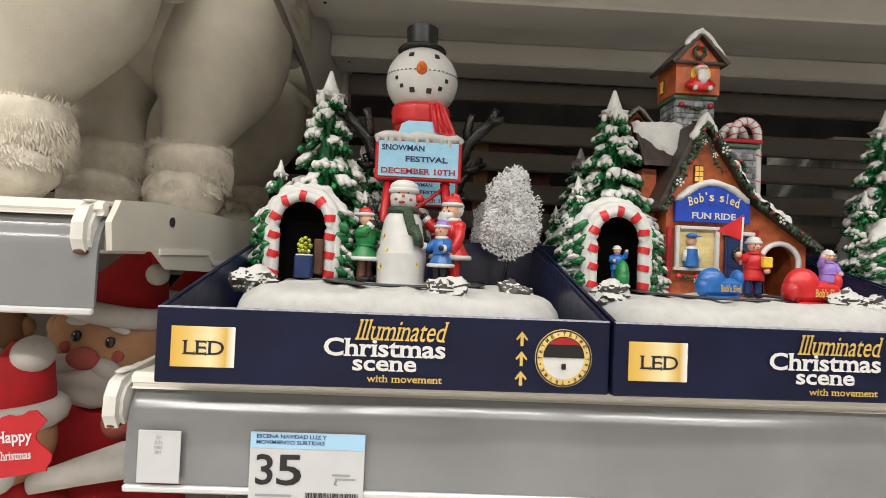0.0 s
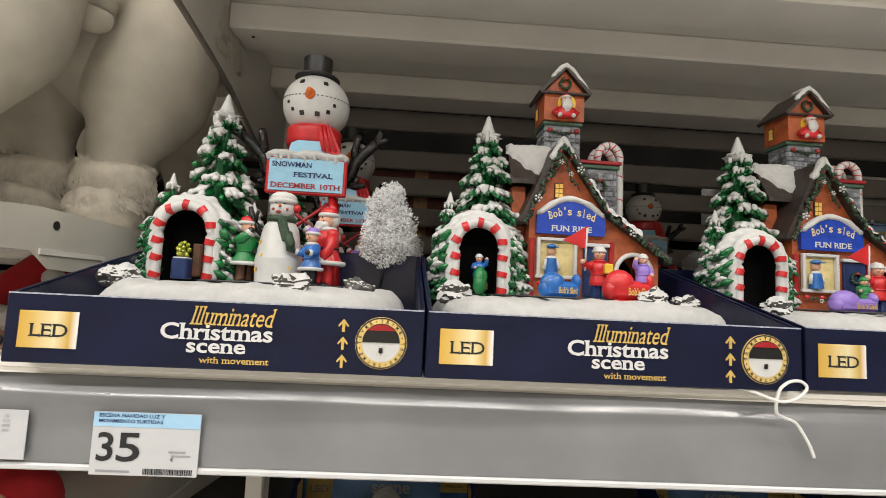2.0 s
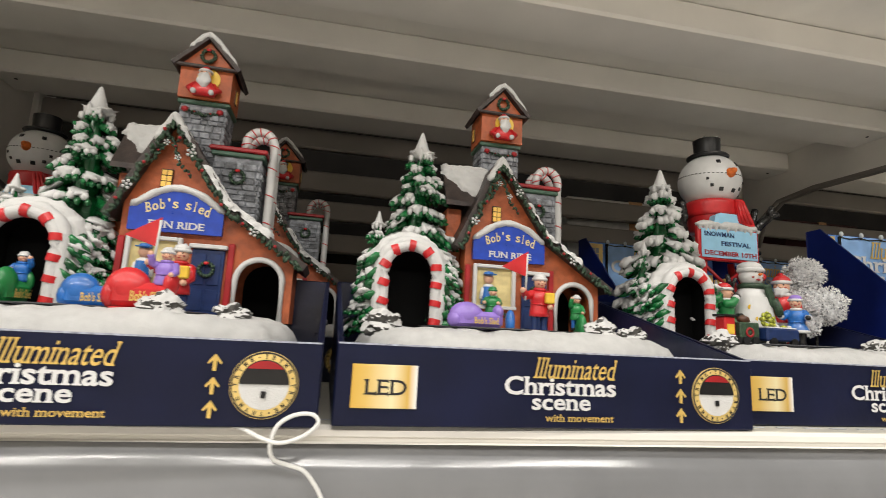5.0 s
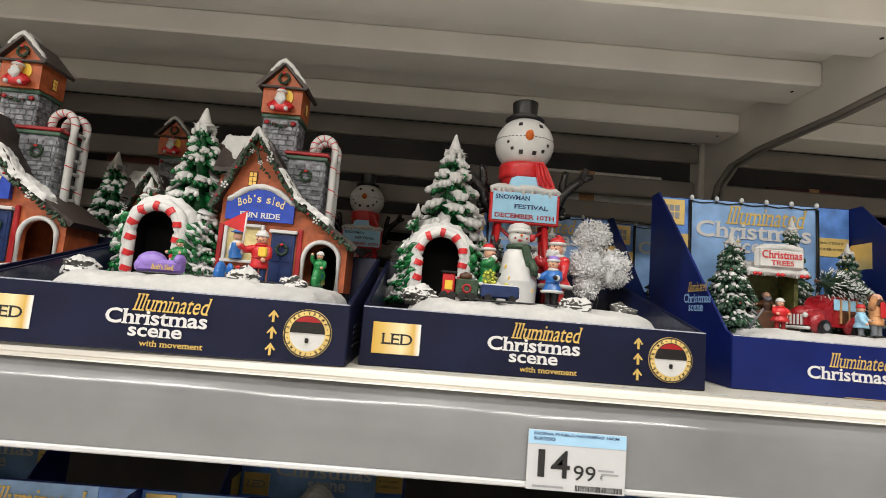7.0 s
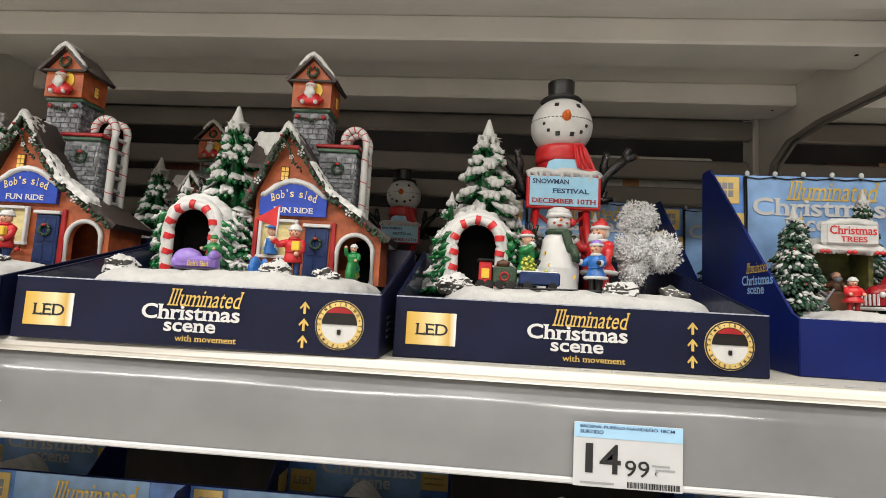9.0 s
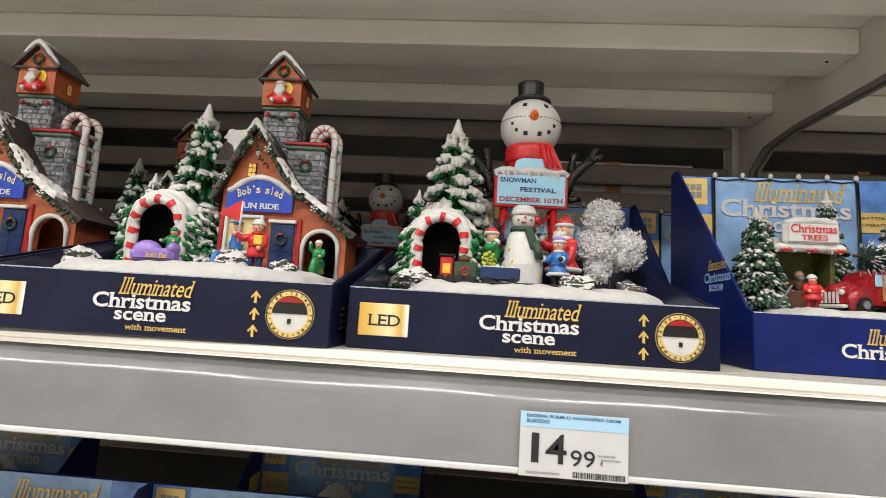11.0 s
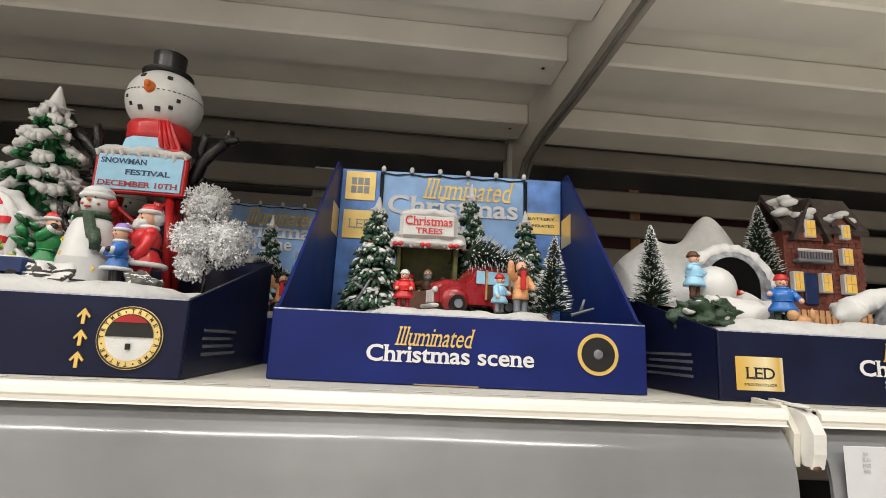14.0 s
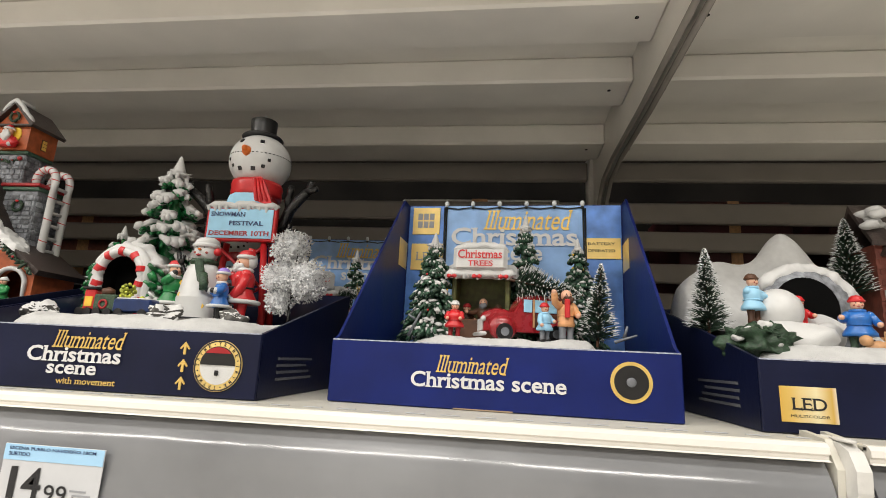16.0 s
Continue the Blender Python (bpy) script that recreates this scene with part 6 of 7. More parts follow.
def stand_box(m, label):
    """The royal blue display box with a tall printed back and sloping sides."""
    t = thing("display_box", m, label, "display box", "blue display boxes")
    w, d, h, hb = 0.2215, 0.180, 0.0410, 0.1900
    Build().box(0.002, w - 0.002, 0.002, d - 0.002, 0.0004, 0.0025, ROYAL).make("base", t)
    b = Build().box(0, w, 0, 0.0022, 0.0004, h, ROYAL, 0.0007)
    b.box(0.0006, w - 0.0006, -0.0002, 0.0022, h - 0.0007, h + 0.0001, WHITE_EDGE)
    b.box(w * 0.38, w * 0.55, -0.0002, 0.001, 0.0004, 0.0012, CARD_EDGE)
    front = b.make("front_panel", t)
    for x0, x1 in ((0, 0.0020), (w - 0.0020, w)):
        b = Build().prism([(0.0024, 0.0004), (d - 0.0024, 0.0004), (d - 0.0024, hb), (d - 0.020, hb), (0.010, h + 0.003), (0.0024, h)], x0, x1, ROYAL, "x")
        b.make("side_panel", t)
    turn = Matrix.Translation((-0.0006, 0, 0)) @ Matrix.Rotation(-math.pi / 2, 4, "Z")
    b = Build().text("Illuminated", -0.078, -0.040, 0.0760, 0.0850, 0, GOLD_INK, 0.004, 0.35, m=turn)
    b.text("Christmas", -0.086, -0.034, 0.0660, 0.0745, 0, PALEBLUE, 0.018, m=turn)
    b.text("scene", -0.076, -0.048, 0.0585, 0.0640, 0, PALEBLUE, 0.018, m=turn)
    b.make("side_lettering", t, "gold and pale blue lettering")
    for x0, x1 in ((0.0021, 0.0025), (w - 0.0025, w - 0.0021)):
        Build().prism([(d - 0.034, 0.120), (d - 0.004, 0.120), (d - 0.004, 0.148), (d - 0.034, 0.148)], x0, x1, GOLD, "x").make("gold_band", t, "gold foil band")
    b = Build().box(0, w, d - 0.0022, d, 0.0004, hb, ROYAL, 0.0006)
    rear = b.make("back_panel", t)
    yb = d - 0.0030
    for xa, xb, dy, ink in ((0.003, 0.0408, 0.0, SKYBLUE), (0.041, 0.182, 0.0004, PALEBLUE), (0.1822, w - 0.003, 0.0, SKYBLUE)):
        Build().box(xa, xb, yb - dy, yb + 0.0006, 0.003, hb - 0.001, ink).make("printed_panel", rear, "sky blue printed panel")
    b = Build().box(0.007, 0.036, yb - 0.0012, yb - 0.0001, 0.158, 0.187, GOLD, 0.0002)
    b.make("gold_plate", rear, "gold foil plate")
    Build().box(0.007, 0.041, yb - 0.0012, yb - 0.0001, 0.120, 0.148, GOLD, 0.0002).make("gold_plate", rear, "gold foil plate")
    Build().box(0.182, w - 0.004, yb - 0.0012, yb - 0.0001, 0.134, 0.155, GOLD, 0.0002).make("gold_plate", rear, "gold foil plate")
    b = Build()
    for i in range(3):
        for j in range(2):
            b.box(0.0125 + i * 0.0062, 0.0175 + i * 0.0062, yb - 0.0016, yb - 0.0011, 0.1650 + j * 0.0085, 0.1720 + j * 0.0085, GREY_INK)
    b.make("plate_print", rear)
    Build().text("LED", 0.012, 0.036, 0.1290, 0.1390, yb - 0.0016, GREY_INK).make("plate_print", rear)
    b = Build().text("BATTERY", 0.186, 0.212, 0.1475, 0.1505, yb - 0.0016, BLACK_INK)
    b.text("OPERATED", 0.186, 0.212, 0.1405, 0.1435, yb - 0.0016, BLACK_INK)
    b.make("plate_print", rear)
    b = Build().text("Illuminated", 0.082, 0.172, 0.1630, 0.1840, yb - 0.0014, GOLD_INK, 0.004, 0.35)
    b.make("script_lettering", rear, "gold script lettering")
    b = Build().text("Christmas", 0.049, 0.176, 0.1465, 0.1655, yb - 0.0018, WHITE_INK, 0.02)
    b.text("scene", 0.092, 0.142, 0.1310, 0.1425, yb - 0.0018, WHITE_INK, 0.02)
    b.make("back_lettering", rear, "bold white lettering")
    y = -0.0005
    Build().text("Illuminated", 0.0720, 0.1190, 0.0225, 0.0335, y, GOLD_INK, 0.004, 0.35).make("script_lettering", front)
    Build().text("Christmas scene", 0.0560, 0.1540, 0.0130, 0.0228, y - 0.0002, WHITE_INK, 0.02).make("title_lettering", front, "bold white lettering")
    b = Build().disc((0.1920, -0.0001, 0.0225), 0.0122, -0.0007, GOLD_INK, 36)
    b.disc((0.1920, -0.0003, 0.0225), 0.0100, -0.0010, BLACK, 32)
    b.ball((0.1920, -0.0009, 0.0225), (0.0030, 0.0008, 0.0030), GREYP, 2)
    b.make("try_me_ring", front, "round gold ring with a dark hollow")
    b = Build()
    for i in range(4):
        b.box(w + 0.0001, w + 0.0004, 0.030, 0.090 - 0.006 * (i % 3), 0.0110 + i * 0.0044, 0.0128 + i * 0.0044, PRINT)
    b.make("small_print", t)
    return t


def light_string(m):
    t = thing("light_string", m, "string of small clear bulbs on dark cable across the box back", "light string")
    d, hb, w = 0.180, 0.190, 0.2215
    pts = [(0.041 + 0.141 * i / 20, d - 0.0045, hb - 0.003 - 0.0018 * math.sin(math.pi * 5 * i / 20) ** 2) for i in range(21)]
    b = Build().tube(pts, 0.0007, WIRE, 6)
    for x in (0.041, 0.182):
        b.tube([(x, d - 0.0045, hb - 0.003), (x + 0.0006, d - 0.0048, hb * 0.7), (x - 0.0004, d - 0.0048, hb * 0.4), (x, d - 0.005, 0.012)], 0.0011, WIRE, 6)
        b.tube([(x + 0.002, d - 0.0045, hb - 0.004), (x + 0.0026, d - 0.0050, hb * 0.55), (x + 0.0012, d - 0.0050, 0.012)], 0.0008, WIRE, 6)
    b.make("cable", t, "dark cable")
    for i in range(6):
        x = 0.043 + 0.138 * i / 5
        b = Build().ball((x, d - 0.0062, hb + 0.0002), (0.0024, 0.0024, 0.0034), BULB, 2)
        b.cone((x, d - 0.0055, hb - 0.0050), (x, d - 0.0060, hb - 0.0020), 0.0012, 0.0014, WIRE, 8)
        b.make("bulb", t)
    return t


def tree_stall_scene(m, label):
    """The tree-sellers' stall with a red car on a snow base."""
    t = thing("tree_stall_scene", m, label, "christmas village", "tree stall scenes")
    b = Build()
    snow_mound(b, 0.034, 0.184, 0.026, 0.150, 0.0480, 8, 0.0035)
    b.make("snow_base", t, "white snow base")
    for x, y, h, r, sd in ((0.048, 0.098, 0.094, 0.022, 51), (0.126, 0.130, 0.120, 0.019, 52), (0.171, 0.115, 0.094, 0.018, 53), (0.078, 0.142, 0.100, 0.012, 54)):
        b = Build()
        fir(b, x, y, 0.047, h, r, sd, 0.75, 13, 1, None, 0.72, FIR_DARK)
        rnd = random.Random(sd)
        for i in range(15):
            f = rnd.random()
            a = rnd.uniform(math.pi, 2 * math.pi)
            rr = r * (1 - f) * 0.98 + 0.002
            b.ball((x + rr * math.cos(a), y + rr * math.sin(a), 0.050 + f * h * 0.9), 0.0011, rnd.choice((YELLOW, RED, PAINT_WHITE, PAINT_WHITE)), 1)
        b.make("fir_tree", t, "decorated green fir dusted with snow")
    b = Build()
    brush_tree(b, 0.181, 0.070, 0.046, 0.064, 0.0165, 55, 0.70, (0.06, 0), turns=24)
    b.make("brush_tree", t, "grey-green bristle tree with frosted tips")
    # stall
    b = Build().box(0.064, 0.114, 0.126, 0.130, 0.047, 0.105, OLIVE, 0.0006)
    b.box(0.064, 0.068, 0.100, 0.126, 0.047, 0.105, OLIVE, 0.0006)
    b.box(0.110, 0.114, 0.100, 0.126, 0.047, 0.105, OLIVE, 0.0006)
    b.box(0.064, 0.114, 0.098, 0.104, 0.047, 0.066, BROWN, 0.0008)
    stall_part = b.make("stall", t, "dark green stall with a brown counter")
    b = Build()
    rnd = random.Random(56)
    snow_mound(b, 0.0570, 0.1210, 0.0960, 0.1320, 0.1135, 5, 0.1015, 5.0, 0.0016, 72)
    drift(b, [(0.0590 + 0.0600 * i / 12, 0.0925, 0.1035) for i in range(13)], 0.0050, 56, 0.35, 0.8, 0.0034)
    b.make("stall_roof", stall_part, "thick white snow roof")
    b = Build()
    for x in (0.066, 0.087, 0.109):
        for s in (-1, 1):
            b.ball((x + s * 0.0022, 0.0838, 0.1003), (0.0024, 0.0013, 0.0020), RED, 1)
        b.ball((x, 0.0832, 0.1000), 0.0012, RED_DARK, 1)
    b.make("bow", stall_part)
    b = Build().box(0.0660, 0.1120, 0.0865, 0.0930, 0.1055, 0.1265, SNOW, 0.0040)
    drift(b, [(0.0660, 0.0900, 0.1240), (0.0760, 0.0900, 0.1266), (0.0890, 0.0900, 0.1276), (0.1020, 0.0900, 0.1266), (0.1120, 0.0900, 0.1240)], 0.0042, 58, 0.4, 0.8)
    b.make("stall_sign_frame", stall_part, "white sign frame under snow")
    b = Build().box(0.0690, 0.1090, 0.0853, 0.0864, 0.1080, 0.1236, SNOW, 0.0003)
    b.text("Christmas", 0.0705, 0.1075, 0.1158, 0.1232, 0.0846, RED, 0.012)
    b.text("TREES", 0.0790, 0.1000, 0.1090, 0.1140, 0.0846, RED, 0.012)
    b.make("stall_sign", stall_part, "white sign with red lettering")
    b = Build()
    figure(b, 0.0905, 0.112, 0.052, 0.036, BROWN, BROWN, None, None, ((-1.3, 0.3), (0.5, 0.2)), 1.0, GREYP)
    b.make("seller_figurine", t, "seller figurine in brown")
    b = Build()
    figure(b, 0.0760, 0.115, 0.050, 0.032, BROWN, BROWN, RED_DARK, None, ((-0.6, 0.2), (0.9, 0.1)), 1.0, None)
    b.make("customer_figurine", t, "dark figurine inside the stall")
    b = Build()
    figure(b, 0.1035, 0.114, 0.051, 0.030, BLUE_DARK, BROWN, BROWN, None, ((-0.6, 0.2), (0.9, 0.1)), 1.0, None)
    b.make("customer_figurine", t, "dark figurine inside the stall")
    # car: body with rounded fenders, wooden sides, windows and wheels
    b = Build()
    cx, cy, cz = 0.127, 0.084, 0.049
    body = [(-0.036, 0.006), (-0.036, 0.014), (-0.030, 0.0195), (-0.012, 0.0215), (-0.006, 0.032), (0.000, 0.0345), (0.026, 0.0345), (0.032, 0.031), (0.034, 0.020), (0.034, 0.006)]
    b.prism([(cx + a, cz + c) for a, c in body], cy - 0.010, cy + 0.012, CAR_RED)
    b.prism([(cx + 0.0015 + a * 0.95, cz + 0.0004 + c * 0.955) for a, c in body], cy - 0.0118, cy - 0.0101, CAR_RED)
    b.ball((cx - 0.022, cy, cz + 0.0160), (0.0150, 0.0115, 0.0085), CAR_RED, 3)
    b.ball((cx + 0.013, cy, cz + 0.0330), (0.0205, 0.0118, 0.0042), CAR_RED, 3)
    for x in (-0.021, 0.020):
        b.ball((cx + x, cy - 0.0105, cz + 0.0085), (0.0112, 0.0056, 0.0098), CAR_RED, 3)
    car = b.make("car_body", t, "glossy red toy car")
    spin = Matrix.Rotation(0.32, 3, "Z")
    car.rotation_euler, car.location = (0, 0, 0.32), Vector((cx, cy, 0)) - spin @ Vector((cx, cy, 0))
    for x in (-0.021, 0.020):
        b = Build().cone((cx + x, cy - 0.0130, cz + 0.0055), (cx + x, cy - 0.0175, cz + 0.0055), 0.0064, 0.0064, BLACK, 20)
        b.disc((cx + x, cy - 0.0175, cz + 0.0055), 0.0032, cy - 0.0185, GREYP, 16)
        b.make("wheel", car)
    b = Build()
    for x0, x1 in ((-0.005, 0.002), (0.0035, 0.0125), (0.014, 0.022), (0.0235, 0.031)):
        b.box(cx + x0, cx + x1, cy - 0.0130, cy - 0.0121, cz + 0.0215, cz + 0.0315, SKYPAINT, 0.0006)
    b.box(cx + 0.003, cx + 0.031, cy - 0.0131, cy - 0.0122, cz + 0.0100, cz + 0.0205, BROWN, 0.0004)
    for x in (0.003, 0.013, 0.0225, 0.031):
        b.box(cx + x - 0.0006, cx + x + 0.0006, cy - 0.0138, cy - 0.0122, cz + 0.010, cz + 0.032, TAN)
    b.make("car_window", car, "pale windows in wooden frames")
    b = Build()
    for i in range(5):
        b.box(cx - 0.0372, cx - 0.0360, cy - 0.008 + i * 0.0034, cy - 0.006 + i * 0.0034, cz + 0.006, cz + 0.0155, PAINT_WHITE, 0.0004)
    b.ball((cx - 0.0365, cy - 0.0105, cz + 0.0150), (0.0022, 0.0024, 0.0024), PAINT_WHITE, 2)
    b.box(cx - 0.040, cx - 0.034, cy - 0.0140, cy + 0.012, cz + 0.0022, cz + 0.0050, PAINT_WHITE, 0.0010)
    b.make("car_bumper", car, "pale bumper and grille")
    b = Build()
    brush_tree(b, cx - 0.012, cy - 0.006, cz + 0.0480, 0.058, 0.0180, 57, 0.75, axis=(1, 0, -0.20), turns=24)
    b.make("brush_tree", t, "bristle tree tied on the car roof")
    b = Build()
    figure(b, 0.0735, 0.062, 0.0480, 0.030, RED, RED_DARK, PAINT_WHITE, None, ((-0.7, 0.1), (0.7, 0.1)), 1.35, None, True)
    b.make("child_figurine", t, "child figurine in red")
    b = Build()
    figure(b, 0.1420, 0.060, 0.0480, 0.030, SKYPAINT, GREYP, RED, None, ((-1.0, -0.2), (0.7, 0.1)), 1.2, None, True, 0.8)
    b.make("child_figurine", t, "child figurine in blue")
    b = Build()
    figure(b, 0.1580, 0.064, 0.0480, 0.043, PEACH, GREYP, None, None, ((-1.1, 1.1), (0.6, 0.0)), 1.0, BROWN, False, 0.4)
    b.box(0.1565, 0.1605, 0.0560, 0.0580, 0.0660, 0.0800, RED, 0.0006)
    b.make("father_figurine", t, "adult figurine in an orange jacket")
    b = Build()
    for p, q in (((0.190, 0.046, 0.049), (0.204, 0.040, 0.054)), ((0.196, 0.044, 0.052), (0.198, 0.042, 0.060)), ((0.040, 0.050, 0.048), (0.050, 0.046, 0.066)), ((0.046, 0.048, 0.060), (0.040, 0.046, 0.064))):
        b.tube([p, q], 0.0013, GREYP, 6, 0.0007)
    b.make("twig", t)
    return t


def raise_house(ob):
    ob.location, ob.scale = (0.158 * (1 - 1.13), 0, 0.05 * (1 - 1.22)), (1.13, 1, 1.22)


def hill_scene(m, label):
    """The snowball hill with a tunnel and a brick house."""
    t = thing("hill_scene", m, label, "christmas village")
    b = Build()
    snow_mound(b, 0.006, 0.232, 0.010, 0.178, 0.0500, 9)
    b.make("snow_base", t, "white snow base")
    bumps = ((0.089, 0.148, 0.090, 0.0190), (0.040, 0.148, 0.066, 0.0165), (0.008, 0.148, 0.044, 0.0160), (0.122, 0.152, 0.046, 0.0200), (0.062, 0.148, 0.016, 0.0120), (0.010, 0.100, 0.010, 0.020))
    nx, ny = 56, 34
    v, f = [], []
    for j in range(ny + 1):
        for i in range(nx + 1):
            x, y = 0.004 + 0.146 * i / nx, 0.096 + 0.080 * j / ny
            z = 0.047 + sum(hh * math.exp(-((x - bx) ** 2 + 0.42 * (y - by) ** 2) / (2 * s * s)) for bx, by, hh, s in bumps) + 0.0022 * noise.noise(Vector((x, y, 0)) * 70)
            if i in (0, nx) or j == ny:
                z = 0.030
            v.append((x, y, z))
    f = [(j * (nx + 1) + i, j * (nx + 1) + i + 1, (j + 1) * (nx + 1) + i + 1, (j + 1) * (nx + 1) + i) for j in range(ny) for i in range(nx)]
    b = Build().add(v, f, SNOW_GLIT, True)
    b.make("hill", t, "rounded white snow hill")
    outer, inner = arch_outline(0.088, 0.05, 0.035, 0.063), arch_outline(0.084, 0.05, 0.0235, 0.0560)
    b = Build()
    n = len(outer)
    v = [(a, 0.108, c) for a, c in outer] + [(a, 0.102, c) for a, c in inner] + [(a + 0.01, 0.150, c) for a, c in outer]
    f = []
    for i in range(n - 1):
        f += [(i, i + 1, n + i + 1, n + i), (i, 2 * n + i, 2 * n + i + 1, i + 1)]
    b.add(v, f, STONE, True)
    # Black filling stands in for the shaded tunnel depth.
    b.prism(inner, 0.1024, 0.112, HOLLOW_SHADE)
    drift(b, [(0.088 + 0.036 * math.cos(a), 0.112, 0.078 + 0.035 * math.sin(a)) for a in [math.pi * (0.02 + 0.80 * i / 15) for i in range(16)]], 0.0058, 66, 0.4)
    b.make("tunnel", t, "grey stone tunnel mouth with a black hollow")
    for x, y, z, h, r, sd in ((0.008, 0.088, 0.056, 0.068, 0.0175, 61), (0.148, 0.152, 0.094, 0.074, 0.0215, 62), (0.222, 0.140, 0.05, 0.055, 0.013, 63)):
        b = Build()
        brush_tree(b, x, y, z, h, r, sd, 0.72, turns=32)
        b.make("brush_tree", t, "dark green bristle tree with snowy tips")
    b = Build().ball((0.0535, 0.083, 0.0770), 0.0165, PAINT_WHITE, 3)
    b.ball((0.088, 0.088, 0.0600), 0.0110, PAINT_WHITE, 3)
    b.ball((0.055, 0.072, 0.056), (0.028, 0.026, 0.013), SNOW, 3, None, 0.3, 90)
    b.make("snowball", t, "large white snowballs")
    b = Build()
    figure(b, 0.0345, 0.076, 0.0660, 0.038, SKYPAINT, BROWN, BROWN, None, ((0.6, 0.2), (1.2, 0.4)), 1.25, None, True, 0.6)
    b.make("child_figurine", t, "child figurine in a light blue coat")
    b = Build()
    figure(b, 0.0760, 0.098, 0.0570, 0.035, RED, BLUE_DARK, RED, None, ((-0.8, 0.2), (0.8, 0.2)), 1.1)
    b.make("child_figurine", t, "child figurine in red")
    b = Build()
    figure(b, 0.0960, 0.066, 0.0490, 0.040, BLUE, GARLAND, RED, None, ((-1.0, 0.3), (0.9, 0.0)), 1.3, None, True, -0.3)
    b.make("child_figurine", t, "child figurine in a blue coat and red cap")
    b = Build().ball((0.094, 0.047, 0.0520), (0.0075, 0.0042, 0.0045), TAN, 2)
    b.ball((0.0865, 0.046, 0.0560), 0.0038, TAN, 2)
    b.ball((0.1020, 0.047, 0.0570), (0.0022, 0.0022, 0.005), TAN, 1)
    b.make("dog_figurine", t, "tan dog figurine")
    b = Build()
    rnd = random.Random(64)
    b.ball((0.022, 0.044, 0.0510), (0.0200, 0.0120, 0.0120), GARLAND, 4, None, 0.7, 240)
    for i in range(60):
        a, e = rnd.uniform(0, 6.283), rnd.uniform(0.2, 1.3)
        p = (0.022 + 0.0190 * math.cos(a) * math.cos(e), 0.044 + 0.0110 * math.sin(a) * math.cos(e), 0.0515 + 0.0115 * math.sin(e))
        b.cone(p, (p[0] + 0.003 * math.cos(a), p[1] + 0.003 * math.sin(a) - 0.001, p[2] - 0.0006), 0.0018, 0.0002, GARLAND, 5, True, False)
    for x, z, s in ((0.014, 0.0585, 1.0), (0.024, 0.0625, 1.1), (0.033, 0.0560, 0.8), (0.020, 0.0530, 0.6), (0.007, 0.0540, 0.7), (0.030, 0.0505, 0.6)):
        b.ball((x, 0.0360 + (z - 0.05) * 0.5, z), (0.0048 * s, 0.0034, 0.0030 * s), SNOW, 3, None, 0.8, 260)
    b.make("bush", t, "green bush half covered with snow")
    # brick house
    x0, x1, y0, y1 = 0.160, 0.228, 0.138, 0.176
    b = Build().box(x0, x1, y0, y1, 0.05, 0.125, BRICK_DARK)
    rr = random.Random(65)
    for r in range(14):
        x = x0 + (0.002 if r % 2 else 0.0)
        while x < x1 - 0.004:
            b.box(x, x + 0.0056, y0 - 0.0006, y0, 0.072 + r * 0.0036, 0.0750 + r * 0.0036, BRICK_DARK)
            x += 0.0063
    raise_house(b.make("house_wall", t, "dark red-brown brick house wall"))
    b = Build().prism([(y0 - 0.005, 0.1235), (0.157, 0.152), (y1 + 0.004, 0.1235), (y1 + 0.004, 0.1275), (0.157, 0.157), (y0 - 0.005, 0.1275)], x0 - 0.004, x1 + 0.004, ROOF, "x")
    b.prism([(0.168, 0.118), (0.180, 0.143), (0.192, 0.118)], y0 - 0.004, 0.155, BRICK_DARK)
    for s in (-1, 1):
        b.prism([(0.180 + s * 0.0145, 0.1165), (0.180, 0.1455), (0.180, 0.1500), (0.180 + s * 0.0175, 0.1170)], y0 - 0.008, 0.156, ROOF)
    b.prism([(0.203, 0.118), (0.203, 0.130), (0.211, 0.137), (0.219, 0.130), (0.219, 0.118)], y0 - 0.002, 0.155, BRICK_DARK)
    for s in (-1, 1):
        b.prism([(0.211 + s * 0.0105, 0.1285), (0.211, 0.1375), (0.211, 0.1405), (0.211 + s * 0.0115, 0.1310)], y0 - 0.005, 0.155, ROOF)
    raise_house(b.make("house_roof", t, "dark grey roof with a gable and dormer"))
    b = Build()
    for i in range(14):
        b.ball((0.166 + rnd.uniform(-0.008, 0.020), y0 + rnd.uniform(-0.006, 0.016), 0.1440 + rnd.uniform(-0.008, 0.008)), (0.006, 0.006, 0.0032), SNOW, 2, None, 0.5, 200)
    for i in range(9):
        b.ball((0.203 + 0.016 * i / 8, y0 + rnd.uniform(-0.006, 0.008), 0.1400 - 0.004 * abs(i - 4) / 4), (0.0045, 0.006, 0.0026), SNOW, 2, None, 0.5, 200)
    for i in range(7):
        b.ball((0.198 + 0.03 * i / 6, y0 - 0.006, 0.0690), (0.006, 0.008, 0.004), SNOW, 2, None, 0.5, 200)
    raise_house(b.make("house_snow", t, "snow on the roof"))
    for x, z, w, h in ((0.1665, 0.080, 0.0070, 0.013), (0.1905, 0.080, 0.0070, 0.013), (0.2105, 0.080, 0.0090, 0.013), (0.1800, 0.1205, 0.0080, 0.012), (0.2110, 0.1210, 0.0060, 0.0095), (0.2105, 0.1015, 0.0075, 0.011)):
        b = Build().box(x - w / 2 - 0.0008, x + w / 2 + 0.0008, y0 - 0.0062, y0 - 0.0008, z - 0.0008, z + h + 0.0008, PAINT_WHITE, 0.0005)
